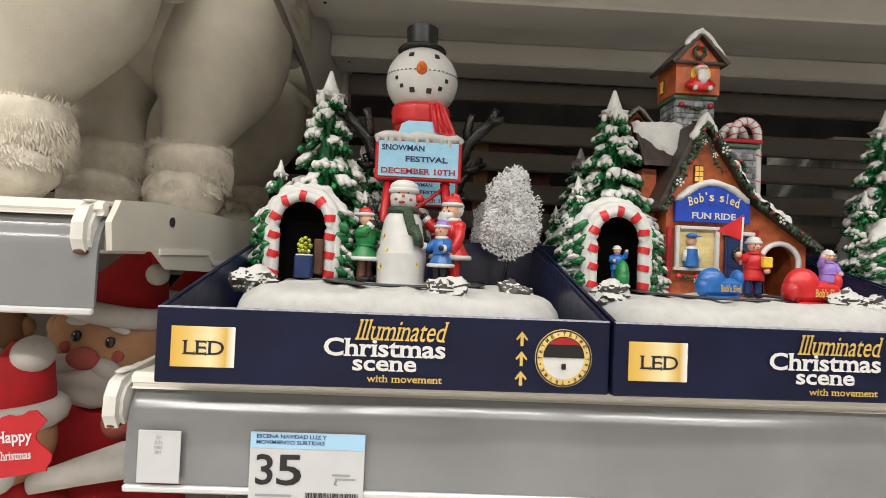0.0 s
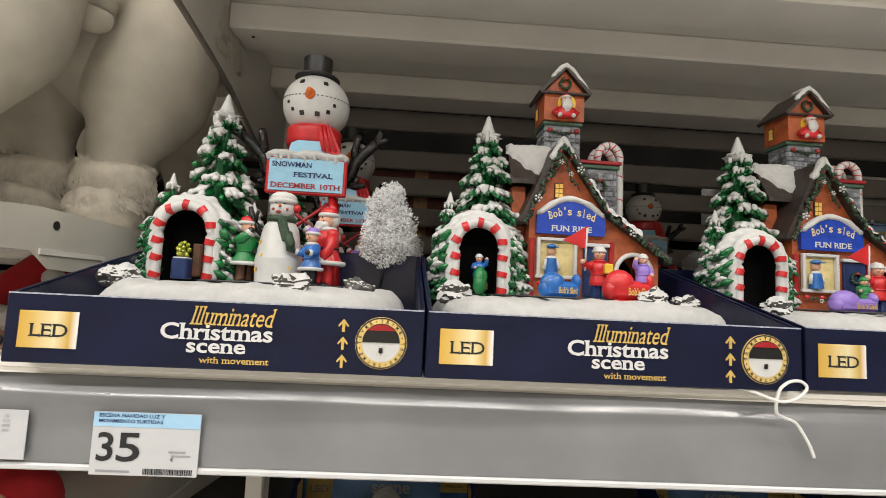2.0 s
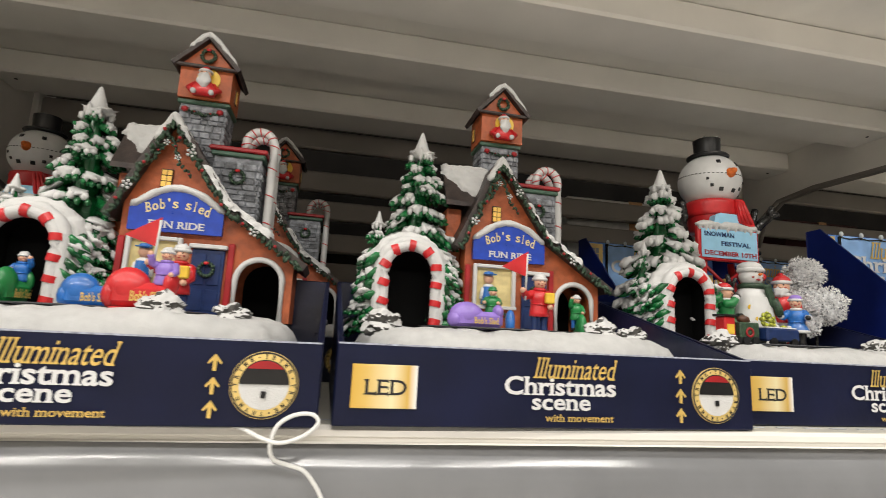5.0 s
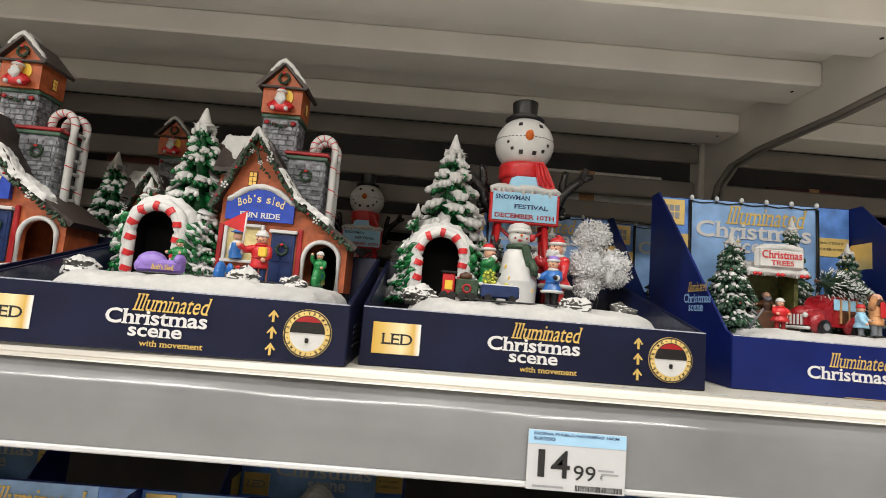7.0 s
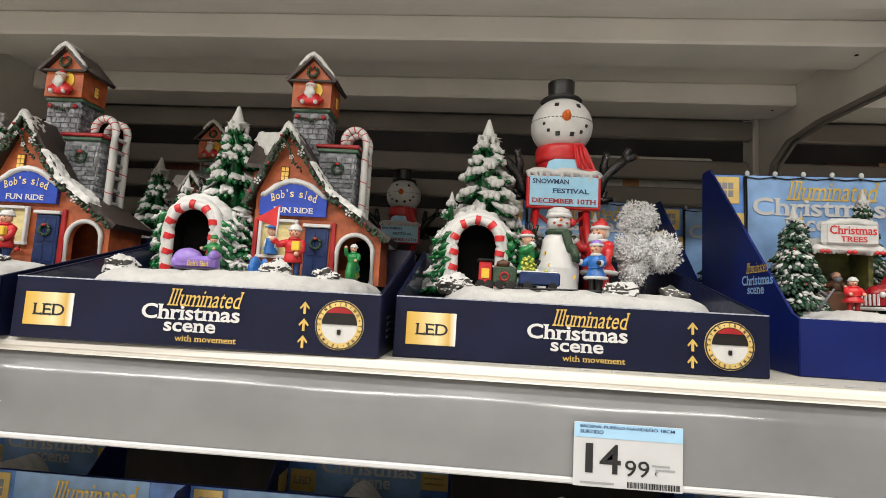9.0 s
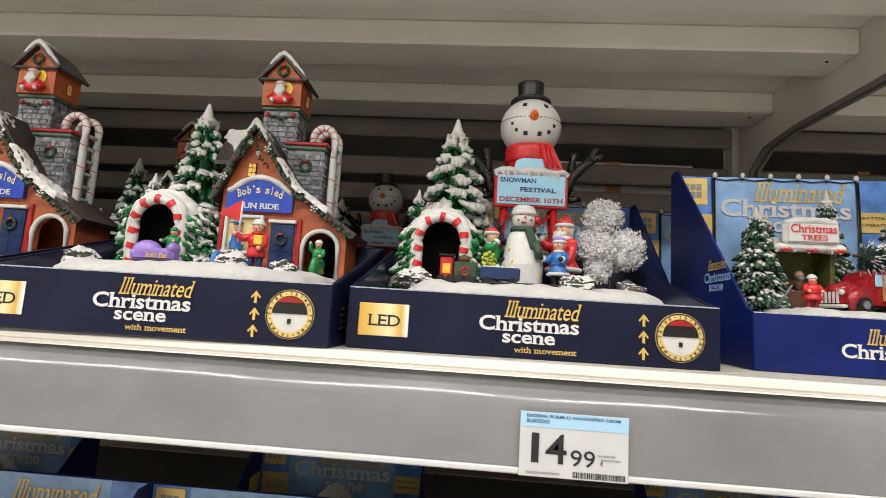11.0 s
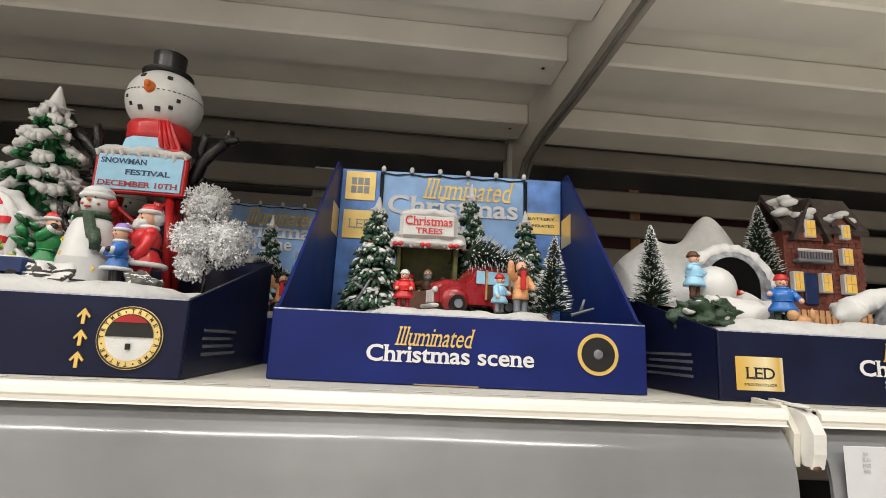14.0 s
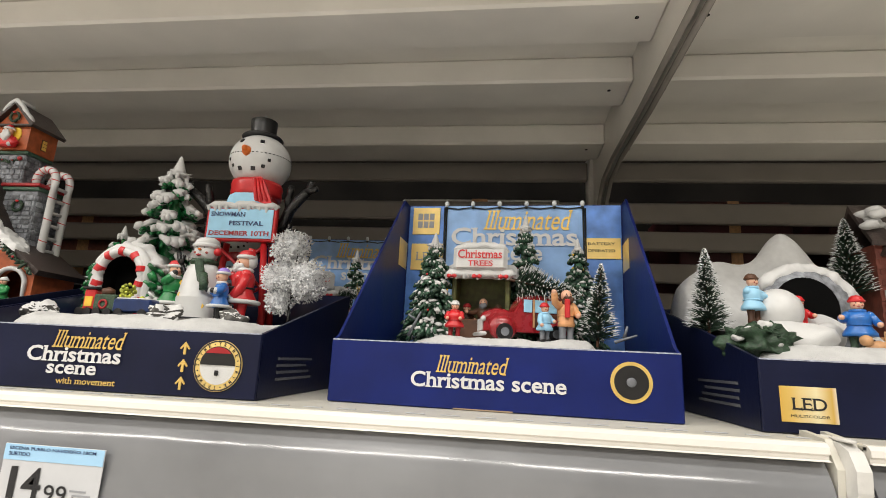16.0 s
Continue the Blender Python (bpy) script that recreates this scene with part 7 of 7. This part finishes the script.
        for i in range(2):
            for j in range(2):
                b.box(x - w / 2 + i * w / 2 + 0.0002, x - w / 2 + (i + 1) * w / 2 - 0.0003, y0 - 0.0068, y0 - 0.0061, z + j * h / 2 + 0.0002, z + (j + 1) * h / 2 - 0.0003, GLOW)
        raise_house(b.make("house_window", t, "yellow lit windows in white frames"))
    b = Build().box(0.1735, 0.1845, y0 - 0.0030, y0 - 0.0008, 0.0705, 0.0935, BLUE_DARK, 0.0006)
    b.box(0.1655, 0.1955, y0 - 0.0090, y0 - 0.0010, 0.1010, 0.1035, GREYP, 0.0006)
    for i in range(12):
        b.box(0.1665 + i * 0.0025, 0.1675 + i * 0.0025, y0 - 0.0088, y0 - 0.0076, 0.1034, 0.1085, GREYP)
    b.box(0.1655, 0.1955, y0 - 0.0092, y0 - 0.0072, 0.1085, 0.1108, SNOW, 0.0008)
    raise_house(b.make("house_door", t, "blue door below a grey balcony"))
    b = Build()
    for i in range(14):
        b.box(0.150 + i * 0.0056, 0.1542 + i * 0.0056, 0.1240, 0.1256, 0.050, 0.0690, TAN, 0.0006)
    b.box(0.148, 0.230, 0.1256, 0.1268, 0.062, 0.0645, TAN)
    b.make("fence", t, "tan wooden fence")
    # bridge over stones in front
    b = Build()
    drift(b, [(0.138 + 0.090 * i / 15, 0.066, 0.058 + 0.016 * math.sin(math.pi * i / 15)) for i in range(16)], 0.0100, 67, 0.35, 0.8)
    b.ring((0.186, 0.052, 0.046), 0.024, 0.006, STONE, 22, 8, 1.6, "y", 0.1, math.pi - 0.1)
    b.make("bridge", t, "stone bridge under thick snow")
    return t


def hut_scene(m, label):
    """A small hut under thick snow between two frosted firs."""
    t = thing("hut_scene", m, label, "christmas village", "hut scenes")
    b = Build()
    snow_mound(b, 0.034, 0.184, 0.026, 0.150, 0.0480, 12, 0.0035)
    b.make("snow_base", t, "white snow base")
    b = Build().box(0.082, 0.144, 0.092, 0.138, 0.046, 0.104, BROWN, 0.001)
    b.prism([(0.082, 0.104), (0.113, 0.140), (0.144, 0.104)], 0.092, 0.138, BROWN)
    b.make("wall", t, "dark brown hut wall")
    Build().box(0.106, 0.122, 0.0895, 0.0918, 0.047, 0.082, BLACK, 0.0006).make("door", t)
    b = Build()
    for k in range(5):
        y = 0.086 + 0.0145 * k
        drift(b, [(0.070, y, 0.098), (0.086, y, 0.116), (0.104, y, 0.139), (0.113, y, 0.146), (0.122, y, 0.139), (0.140, y, 0.116), (0.156, y, 0.098)], 0.0095, 80 + k, 0.25, 0.8)
    b.make("roof_snow", t, "thick white snow roof")
    for x, y, h, sd in ((0.060, 0.104, 0.092, 85), (0.168, 0.108, 0.098, 86), (0.046, 0.124, 0.074, 87)):
        b = Build()
        fir(b, x, y, 0.046, h, 0.017, sd, 0.95, 9, 1, None, 0.9, FIR_DARK)
        b.make("fir_tree", t, "dark fir with frosted boughs")
    return t


# ---- boxed scenes on the main shelf ----
BOXES = [(-0.146, -0.017, 1.4, 1.0), (0.0945, -0.013, 1.6, 1.0), (0.3400, -0.001, 1.6, 1.02), (0.5895, 0.024, 1.6, 1.025)]
SPOT = [pose(x, y, Z_MAIN, 0, 0, a) @ Matrix.Scale(s, 4) for x, y, a, s in BOXES]
LIFT = Matrix.Translation((0, 0, -0.0010))
STAND = [pose(x, y, Z_MAIN - 0.0010, 0, 0, a) @ Matrix.Translation((1.2 * TW * (s - 1), 0, 0)) for x, y, a, s in BOXES]
tray = display_tray(SPOT[0], "navy cardboard display box with gold and white lettering")
for k in (1, 2, 3):
    copy_thing(tray, SPOT[k])
S1 = snowman_scene(STAND[0], "snowman water tower scene with a round frosted tree", "wagon", "tall")
H1 = house_scene(STAND[1], "sled ride house scene with blue and red sleds", "right")
house_scene(STAND[2], "sled ride house scene with a lilac sled", "left")
snowman_scene(STAND[3], "snowman water tower scene with a train and forked frosted tree", "train", "forked")
# rows behind
for (x, y, a), what in (((-0.138, 0.193, 1.4), S1), ((0.131, 0.204, 1.6), H1), ((0.368, 0.412, 0.0), S1)):
    m = pose(x, y, Z_MAIN, 0, 0, a)
    copy_thing(tray, m)
    copy_thing(what, m @ LIFT)

SPOT5 = pose(0.8700, 0.0600, Z_MAIN, 0, 0, -3.0)
stand = stand_box(SPOT5, "royal blue display box with a tall sky blue printed back")
strung = light_string(SPOT5)
stall = tree_stall_scene(SPOT5 @ LIFT, "christmas tree stall scene with a red car in a blue box")
for x, y, a in ((0.893, 0.247, 1.0), (0.668, 0.222, 1.0)):
    m = pose(x, y, Z_MAIN, 0, 0, a)
    copy_thing(stand, m)
    copy_thing(strung, m)
    copy_thing(stall, m @ LIFT)
SPOT6 = pose(1.1270, 0.0340, Z_MAIN, 0, 0, 0.0)
display_tray(SPOT6, "navy cardboard display box marked multicolor", True)
hill_scene(SPOT6 @ LIFT, "snow hill and brick house scene with children and snowballs")

# ---- boxed scenes on the lower shelf ----
for i in range(6):
    m = pose(-0.072 + i * 0.2225, 0.004, Z_LOW, 0, 0, 0.6 * (i % 3 - 1))
    copy_thing(stand, m)
    copy_thing(stall, m @ LIFT)
hut = hut_scene(pose(0.400, 0.196, Z_LOW - 0.0010, 0, 0, 0.5), "snow-roofed hut scene between two frosted firs in its box")
for x, a, box in ((0.400, 0.5, stand), (0.885, -0.4, stand), (-0.050, 0.0, stand), (0.645, 0.0, tray)):
    m = pose(x, 0.196, Z_LOW, 0, 0, a)
    copy_thing(box, m)
    if x != 0.400:
        copy_thing(hut, m @ LIFT)


# ---- labels and small things on the shelf edge ----
def price_label(x, z, lines, big, small):
    t = thing("price_label", pose(x, -0.0012, z), "white price label with a pale blue heading band", "price label", "price labels")
    w, h = 0.0625, 0.0365
    Build().box(0, w, -0.0006, 0, -h, 0, LABEL_WHITE, 0.0002).make("paper", t)
    Build().box(0.0002, w - 0.0002, -0.0009, -0.0007, -h * 0.235, -0.0002, LABEL_BLUE).make("heading_band", t)
    b = Build()
    for k, (words, x1) in enumerate(lines):
        b.text(words, 0.0035, x1, -0.0030 - 0.0032 * k, -0.0009 - 0.0032 * k, -0.0012, BLUE_DARK, 0.02, serif=False)
    b.make("heading_text", t)
    b = Build()
    b.text(big[0], 0.0036 if big[0] != "1" else 0.0068, 0.0130 if big[0] != "1" else 0.0112, -0.0285, -0.0118, -0.0010, BLACK_INK, 0.012, serif=False)
    b.text(big[1], 0.0150, 0.0285 if small is None else 0.0272, -0.0285, -0.0118, -0.0010, BLACK_INK, 0.012, serif=False)
    if small:
        b.text(small, 0.0295, 0.0435, -0.0292, -0.0200, -0.0010, BLACK_INK, 0.004, serif=False)
    b.text("€", 0.0465, 0.0482, -0.0278, -0.0252, -0.0010, BLACK_INK)
    b.make("price_text", t, "large dark price digits")
    b = Build()
    rnd = random.Random(int(x * 1000))
    xx = 0.0310
    while xx < 0.0600:
        w1 = rnd.choice((0.0003, 0.0005, 0.0008))
        b.box(xx, xx + w1, -0.0009, -0.0007, -0.0355, -0.0322, BLACK_INK)
        xx += w1 + rnd.choice((0.0003, 0.0005))
    b.box(0.0040, 0.0235, -0.0009, -0.0007, -0.0347, -0.0335, GREY_INK)
    for k in range(2):
        b.box(0.0450 + 0.002 * k, 0.0550 + 0.003 * k, -0.0009, -0.0007, -0.0228 - 0.0022 * k, -0.0218 - 0.0022 * k, GREY_INK)
    b.make("barcode", t)
    return t


price_label(-0.1000, 1.2515, (("ESCENA NAVIDAD LUZ Y", 0.0415), ("MOVIMIENTO SURTIDAS", 0.0405)), "35", None)
price_label(0.7050, 1.2525, (("ESCENA PUEBLO NAVIDEÑO 18CM", 0.0575), ("SURTIDO", 0.0170)), "14", "99")


def shelf_tag(x, z):
    t = thing("shelf_tag", pose(x, -0.0012, z), "small white rounded shelf tag with grey print", "shelf tag", "shelf tags")
    Build().box(0, 0.0230, -0.0006, 0, -0.0285, 0, LABEL_WHITE, 0.0004).make("paper", t)
    b = Build()
    for k, words in enumerate(("SV", "3L16", "M05", "B02")):
        b.text(words, 0.0080, 0.0145, -0.0046 - 0.0027 * k, -0.0028 - 0.0027 * k, -0.0009, GREY_INK, keep=True)
    b.make("print", t)


shelf_tag(-0.1605, 1.2505)
shelf_tag(1.1660, 1.2640)

st = thing("white_string", pose(0, 0, 0), "loose white string hanging in a loop over the strip", "string")
pts = [(0.290, 0.000, 1.2812), (0.300, -0.005, 1.2795), (0.309, -0.009, 1.2762), (0.318, -0.011, 1.2745), (0.328, -0.010, 1.2775), (0.334, -0.009, 1.2830), (0.331, -0.008, 1.2868), (0.323, -0.009, 1.2865), (0.316, -0.010, 1.2820), (0.3135, -0.010, 1.2740), (0.3150, -0.008, 1.2670), (0.321, -0.006, 1.2640), (0.329, -0.005, 1.2610), (0.335, -0.004, 1.2540), (0.339, -0.004, 1.2470), (0.342, -0.004, 1.2395)]
fine = []
for i in range(len(pts) - 1):
    p = [Vector(pts[max(0, min(len(pts) - 1, i + k))]) for k in (-1, 0, 1, 2)]
    for s in range(5):
        u = s / 5
        fine.append(0.5 * ((2 * p[1]) + (p[2] - p[0]) * u + (2 * p[0] - 5 * p[1] + 4 * p[2] - p[3]) * u * u + (-p[0] + 3 * p[1] - 3 * p[2] + p[3]) * u ** 3))
Build().tube(fine + [Vector(pts[-1])], 0.0010, STRING, 8).make("cord", st)


# ---- plush figures in the neighbouring bay ----
def plush_legs(m, label, seed):
    """A tall cream plush figure: wide hips, two stout legs, shaggy boots, a fur hem and a hanging paw. One plain mesh."""
    b = Build()
    rnd = random.Random(seed)

    def strand(p, d, ln, w):
        q = d.orthogonal().normalized() * w
        b.add([p + q, p - q, p + d.normalized() * ln], [(0, 1, 2)], FUR)
    b.ball((0, 0.02, 0.262), (0.150, 0.094, 0.112), PLUSH, 4, None, 0.03, 10)
    for s in (-1, 1):
        prof = [(0.030, 0.042, 0.030), (0.070, 0.042, 0.0310), (0.090, 0.0445, 0.0330), (0.105, 0.0510, 0.0390), (0.120, 0.0580, 0.0460), (0.135, 0.0640, 0.0540), (0.148, 0.0665, 0.0615), (0.160, 0.0690, 0.0670), (0.190, 0.0730, 0.0710), (0.230, 0.0750, 0.0730), (0.270, 0.070, 0.070)]
        n, v = 36, []
        for z, x, r in prof:
            v += [(s * x + r * math.cos(2 * math.pi * i / n), 0.008 + 1.04 * r * math.sin(2 * math.pi * i / n), z) for i in range(n)]
        b.add(v, [(k * n + i, k * n + (i + 1) % n, (k + 1) * n + (i + 1) % n, (k + 1) * n + i) for k in range(len(prof) - 1) for i in range(n)], PLUSH, True)
        cuff = [(0.034, 0.040), (0.040, 0.050), (0.0425, 0.066), (0.0430, 0.078), (0.0405, 0.085), (0.034, 0.087)]
        b.lathe((s * 0.0445, 0.004, 0), cuff, FUR, 30)
        b.ball((s * 0.0435, -0.010, 0.031), (0.038, 0.042, 0.0305), FUR, 4, None, 0.14, 60)
        for i in range(2600):
            a, k = rnd.uniform(0, 6.283), rnd.random()
            z = 0.040 + 0.047 * k
            r = 0.0415 * (0.92 + 0.10 * math.sin(3.1 * k))
            d = Vector((math.cos(a) * 0.32 + rnd.uniform(-0.35, 0.35), math.sin(a) * 0.32 + rnd.uniform(-0.35, 0.35), -1.0 if k < 0.85 else rnd.uniform(0.2, 0.9)))
            strand(Vector((s * 0.0445 + r * math.cos(a), 0.004 + r * math.sin(a), z)), d, rnd.uniform(0.004, 0.009), 0.0007)
        for i in range(1500):
            d = Vector((rnd.gauss(0, 1), rnd.gauss(0, 1) - 0.4, abs(rnd.gauss(0, 0.8)))).normalized()
            p = Vector((s * 0.0435, -0.010, 0.031)) + Vector((d.x * 0.038, d.y * 0.042, d.z * 0.0305))
            strand(p, d * 0.4 + Vector((rnd.uniform(-0.5, 0.5), rnd.uniform(-0.5, 0.5), -0.9)), rnd.uniform(0.003, 0.006), 0.0007)
    # hem of the jacket, dipping towards the paw
    for i in range(3400):
        a = rnd.uniform(0, 6.283)
        z = 0.268 - 0.014 * math.cos(a) + rnd.uniform(-0.006, 0.006)
        p = Vector((0.150 * math.cos(a), 0.02 + 0.096 * math.sin(a), z))
        strand(p, Vector((math.cos(a) * 0.5 + rnd.uniform(-0.5, 0.5), math.sin(a) * 0.5 + rnd.uniform(-0.5, 0.5), -1.0)), rnd.uniform(0.006, 0.013), 0.0010)
    b.lathe((0, 0.02, 0), [(0.149, 0.266), (0.154, 0.272), (0.150, 0.310), (0.120, 0.350)], PLUSH, 40, None, 0.64)
    b.tube([(0.105, 0.03, 0.330), (0.130, 0.055, 0.285), (0.136, 0.066, 0.250), (0.132, 0.068, 0.232)], 0.032, PLUSH, 18, 0.019)
    b.ball((0.131, 0.068, 0.226), (0.0185, 0.0180, 0.0165), PLUSH, 4, None, 0.10, 60)
    for i in range(700):
        a = rnd.uniform(0, 6.283)
        strand(Vector((0.133 + 0.0205 * math.cos(a), 0.067 + 0.0205 * math.sin(a), 0.246 + rnd.uniform(-0.004, 0.004))), Vector((math.cos(a), math.sin(a), rnd.uniform(-1.2, 0.3))), rnd.uniform(0.003, 0.007), 0.0008)
    ob = b.make("plush_figure")
    ob.matrix_world = m
    return tagged(ob, label, "plush toy", "white plush figures")


P1 = plush_legs(pose(-0.322, 0.285, 1.3755, 0, 0, 4), "tall cream plush figure with shaggy boots standing on a shelf", 70)
copy_thing(P1, pose(-0.392, 0.128, 1.3755, 0, 0, 2))
copy_thing(P1, pose(-0.335, 0.500, 1.3755, 0, 0, 6) @ Matrix.Scale(0.85, 4))
copy_thing(P1, pose(-0.690, 0.230, 1.3755, 0, 0, -3))


def santa_doll(m, label):
    """A felt santa doll with a pointed cap, round nose and beard. One plain mesh."""
    b = Build()
    b.ball((0, 0.0, 0.075), (0.088, 0.055, 0.085), FELT_RED, 4, None, 0.04, 20)
    b.ball((0, -0.004, 0.215), (0.066, 0.052, 0.062), FELT_SKIN, 4)
    b.ball((0, -0.024, 0.180), (0.064, 0.038, 0.034), FELT_WHITE, 4, None, 0.12, 45)
    b.ball((-0.022, -0.052, 0.196), (0.026, 0.010, 0.011), FELT_WHITE, 3, Euler((0, -0.35, 0)).to_matrix())
    b.ball((0.022, -0.052, 0.196), (0.026, 0.010, 0.011), FELT_WHITE, 3, Euler((0, 0.35, 0)).to_matrix())
    b.ball((-0.004, -0.058, 0.206), (0.0165, 0.011, 0.0125), FELT_PINK, 4)
    for s in (-1, 1):
        b.ball((s * 0.0175, -0.0555, 0.228), (0.0052, 0.003, 0.0064), BLACK, 3)
        b.ball((s * 0.0175 - 0.0016, -0.0580, 0.2305), 0.0011, PAINT_WHITE, 1)
        b.ball((s * 0.022, -0.051, 0.243), (0.0115, 0.004, 0.0050), FELT_WHITE, 3, Euler((0, s * 0.15, 0)).to_matrix())
        b.ball((s * 0.027, -0.0515, 0.213), (0.0068, 0.003, 0.0068), FELT_PINK, 2)
        b.ball((s * 0.066, 0.0, 0.222), (0.010, 0.009, 0.014), FELT_SKIN, 2)
    b.ring((0, -0.002, 0.256), 0.052, 0.0115, FELT_WHITE, 32, 10, 1.1, "z")
    b.cone((0, 0.0, 0.256), (0.012, 0.006, 0.325), 0.055, 0.022, FELT_RED, 32)
    b.ball((0.014, 0.006, 0.325), (0.023, 0.022, 0.014), FELT_RED, 3)
    b.tube([(0.012, 0.004, 0.328), (0.030, -0.008, 0.326), (0.036, -0.018, 0.316)], 0.013, FELT_RED, 12, 0.009)
    b.ball((0.036, -0.022, 0.308), 0.013, FELT_WHITE, 3)
    b.tube([(0.072, -0.040, 0.158), (0.108, -0.100, 0.138), (0.082, -0.122, 0.134), (0.050, -0.132, 0.122), (0.014, -0.138, 0.106)], 0.027, FELT_WHITE, 18, 0.009)
    b.ball((0.060, -0.092, 0.160), (0.017, 0.014, 0.020), FELT_PINK, 3)
    b.ball((0.088, -0.115, 0.078), (0.022, 0.008, 0.012), TAN, 3)
    b.ball((0.060, -0.055, 0.052), (0.075, 0.055, 0.060), FELT_RED, 4, None, 0.05, 20)
    ob = b.make("santa_doll")
    ob.matrix_world = m
    return tagged(ob, label, "plush toy", "santa dolls")


D1 = santa_doll(pose(-0.290, 0.138, Z_LEFT + 0.0070, 0, 11, 8) @ Matrix.Scale(0.68, 4), "red felt santa doll with a pointed cap and round nose")
copy_thing(D1, pose(-0.420, 0.190, Z_LEFT + 0.0005, 0, 0, 10))
copy_thing(D1, pose(-0.270, 0.320, Z_LEFT + 0.0005, 0, 0, 4))

b = Build()
b.ball((0, 0, 0.050), (0.052, 0.036, 0.052), FELT_RED, 4)
b.ball((0, -0.006, 0.120), (0.040, 0.034, 0.038), FELT_SKIN, 4)
b.ring((0, -0.002, 0.142), 0.034, 0.010, FELT_WHITE, 28, 10, 1.1, "z")
b.cone((0, 0, 0.142), (0.016, 0.004, 0.196), 0.036, 0.014, FELT_RED, 28)
b.ball((0.022, -0.004, 0.190), 0.015, FELT_WHITE, 3)
b.ball((0, -0.034, 0.104), (0.036, 0.012, 0.018), FELT_WHITE, 3)
small = b.make("gnome_doll")
small.matrix_world = pose(-0.282, 0.062, Z_LEFT + 0.0005, 0, 0, 0) @ Matrix.Scale(0.82, 4)
tagged(small, "small red felt doll with a white pompom cap", "plush toy")
tag = thing("hang_tag", pose(-0.2585, 0.006, 1.2150, 0, -6, 0), "red scalloped card tag with white greeting on the doll", "card tag")
o = [(0.0, 0.0), (0.046, 0.004)] + [(0.046 + 0.004 * math.sin(i * 0.9) - i * 0.0002, 0.006 + i * 0.0032) for i in range(9)] + [(0.046 - 0.046 * i / 12, 0.036 + 0.0028 * abs(math.sin(i * 0.9)) - 0.006 * i / 12) for i in range(1, 13)]
Build().prism(o, -0.001, 0.0, CARD_RED).make("card", tag)
b = Build().text("Happy", 0.0195, 0.0395, 0.0190, 0.0275, -0.0014, WHITE_INK, 0.02)
b.text("Christmas", 0.0190, 0.0385, 0.0115, 0.0165, -0.0014, WHITE_INK, 0.015)
b.make("greeting", tag)
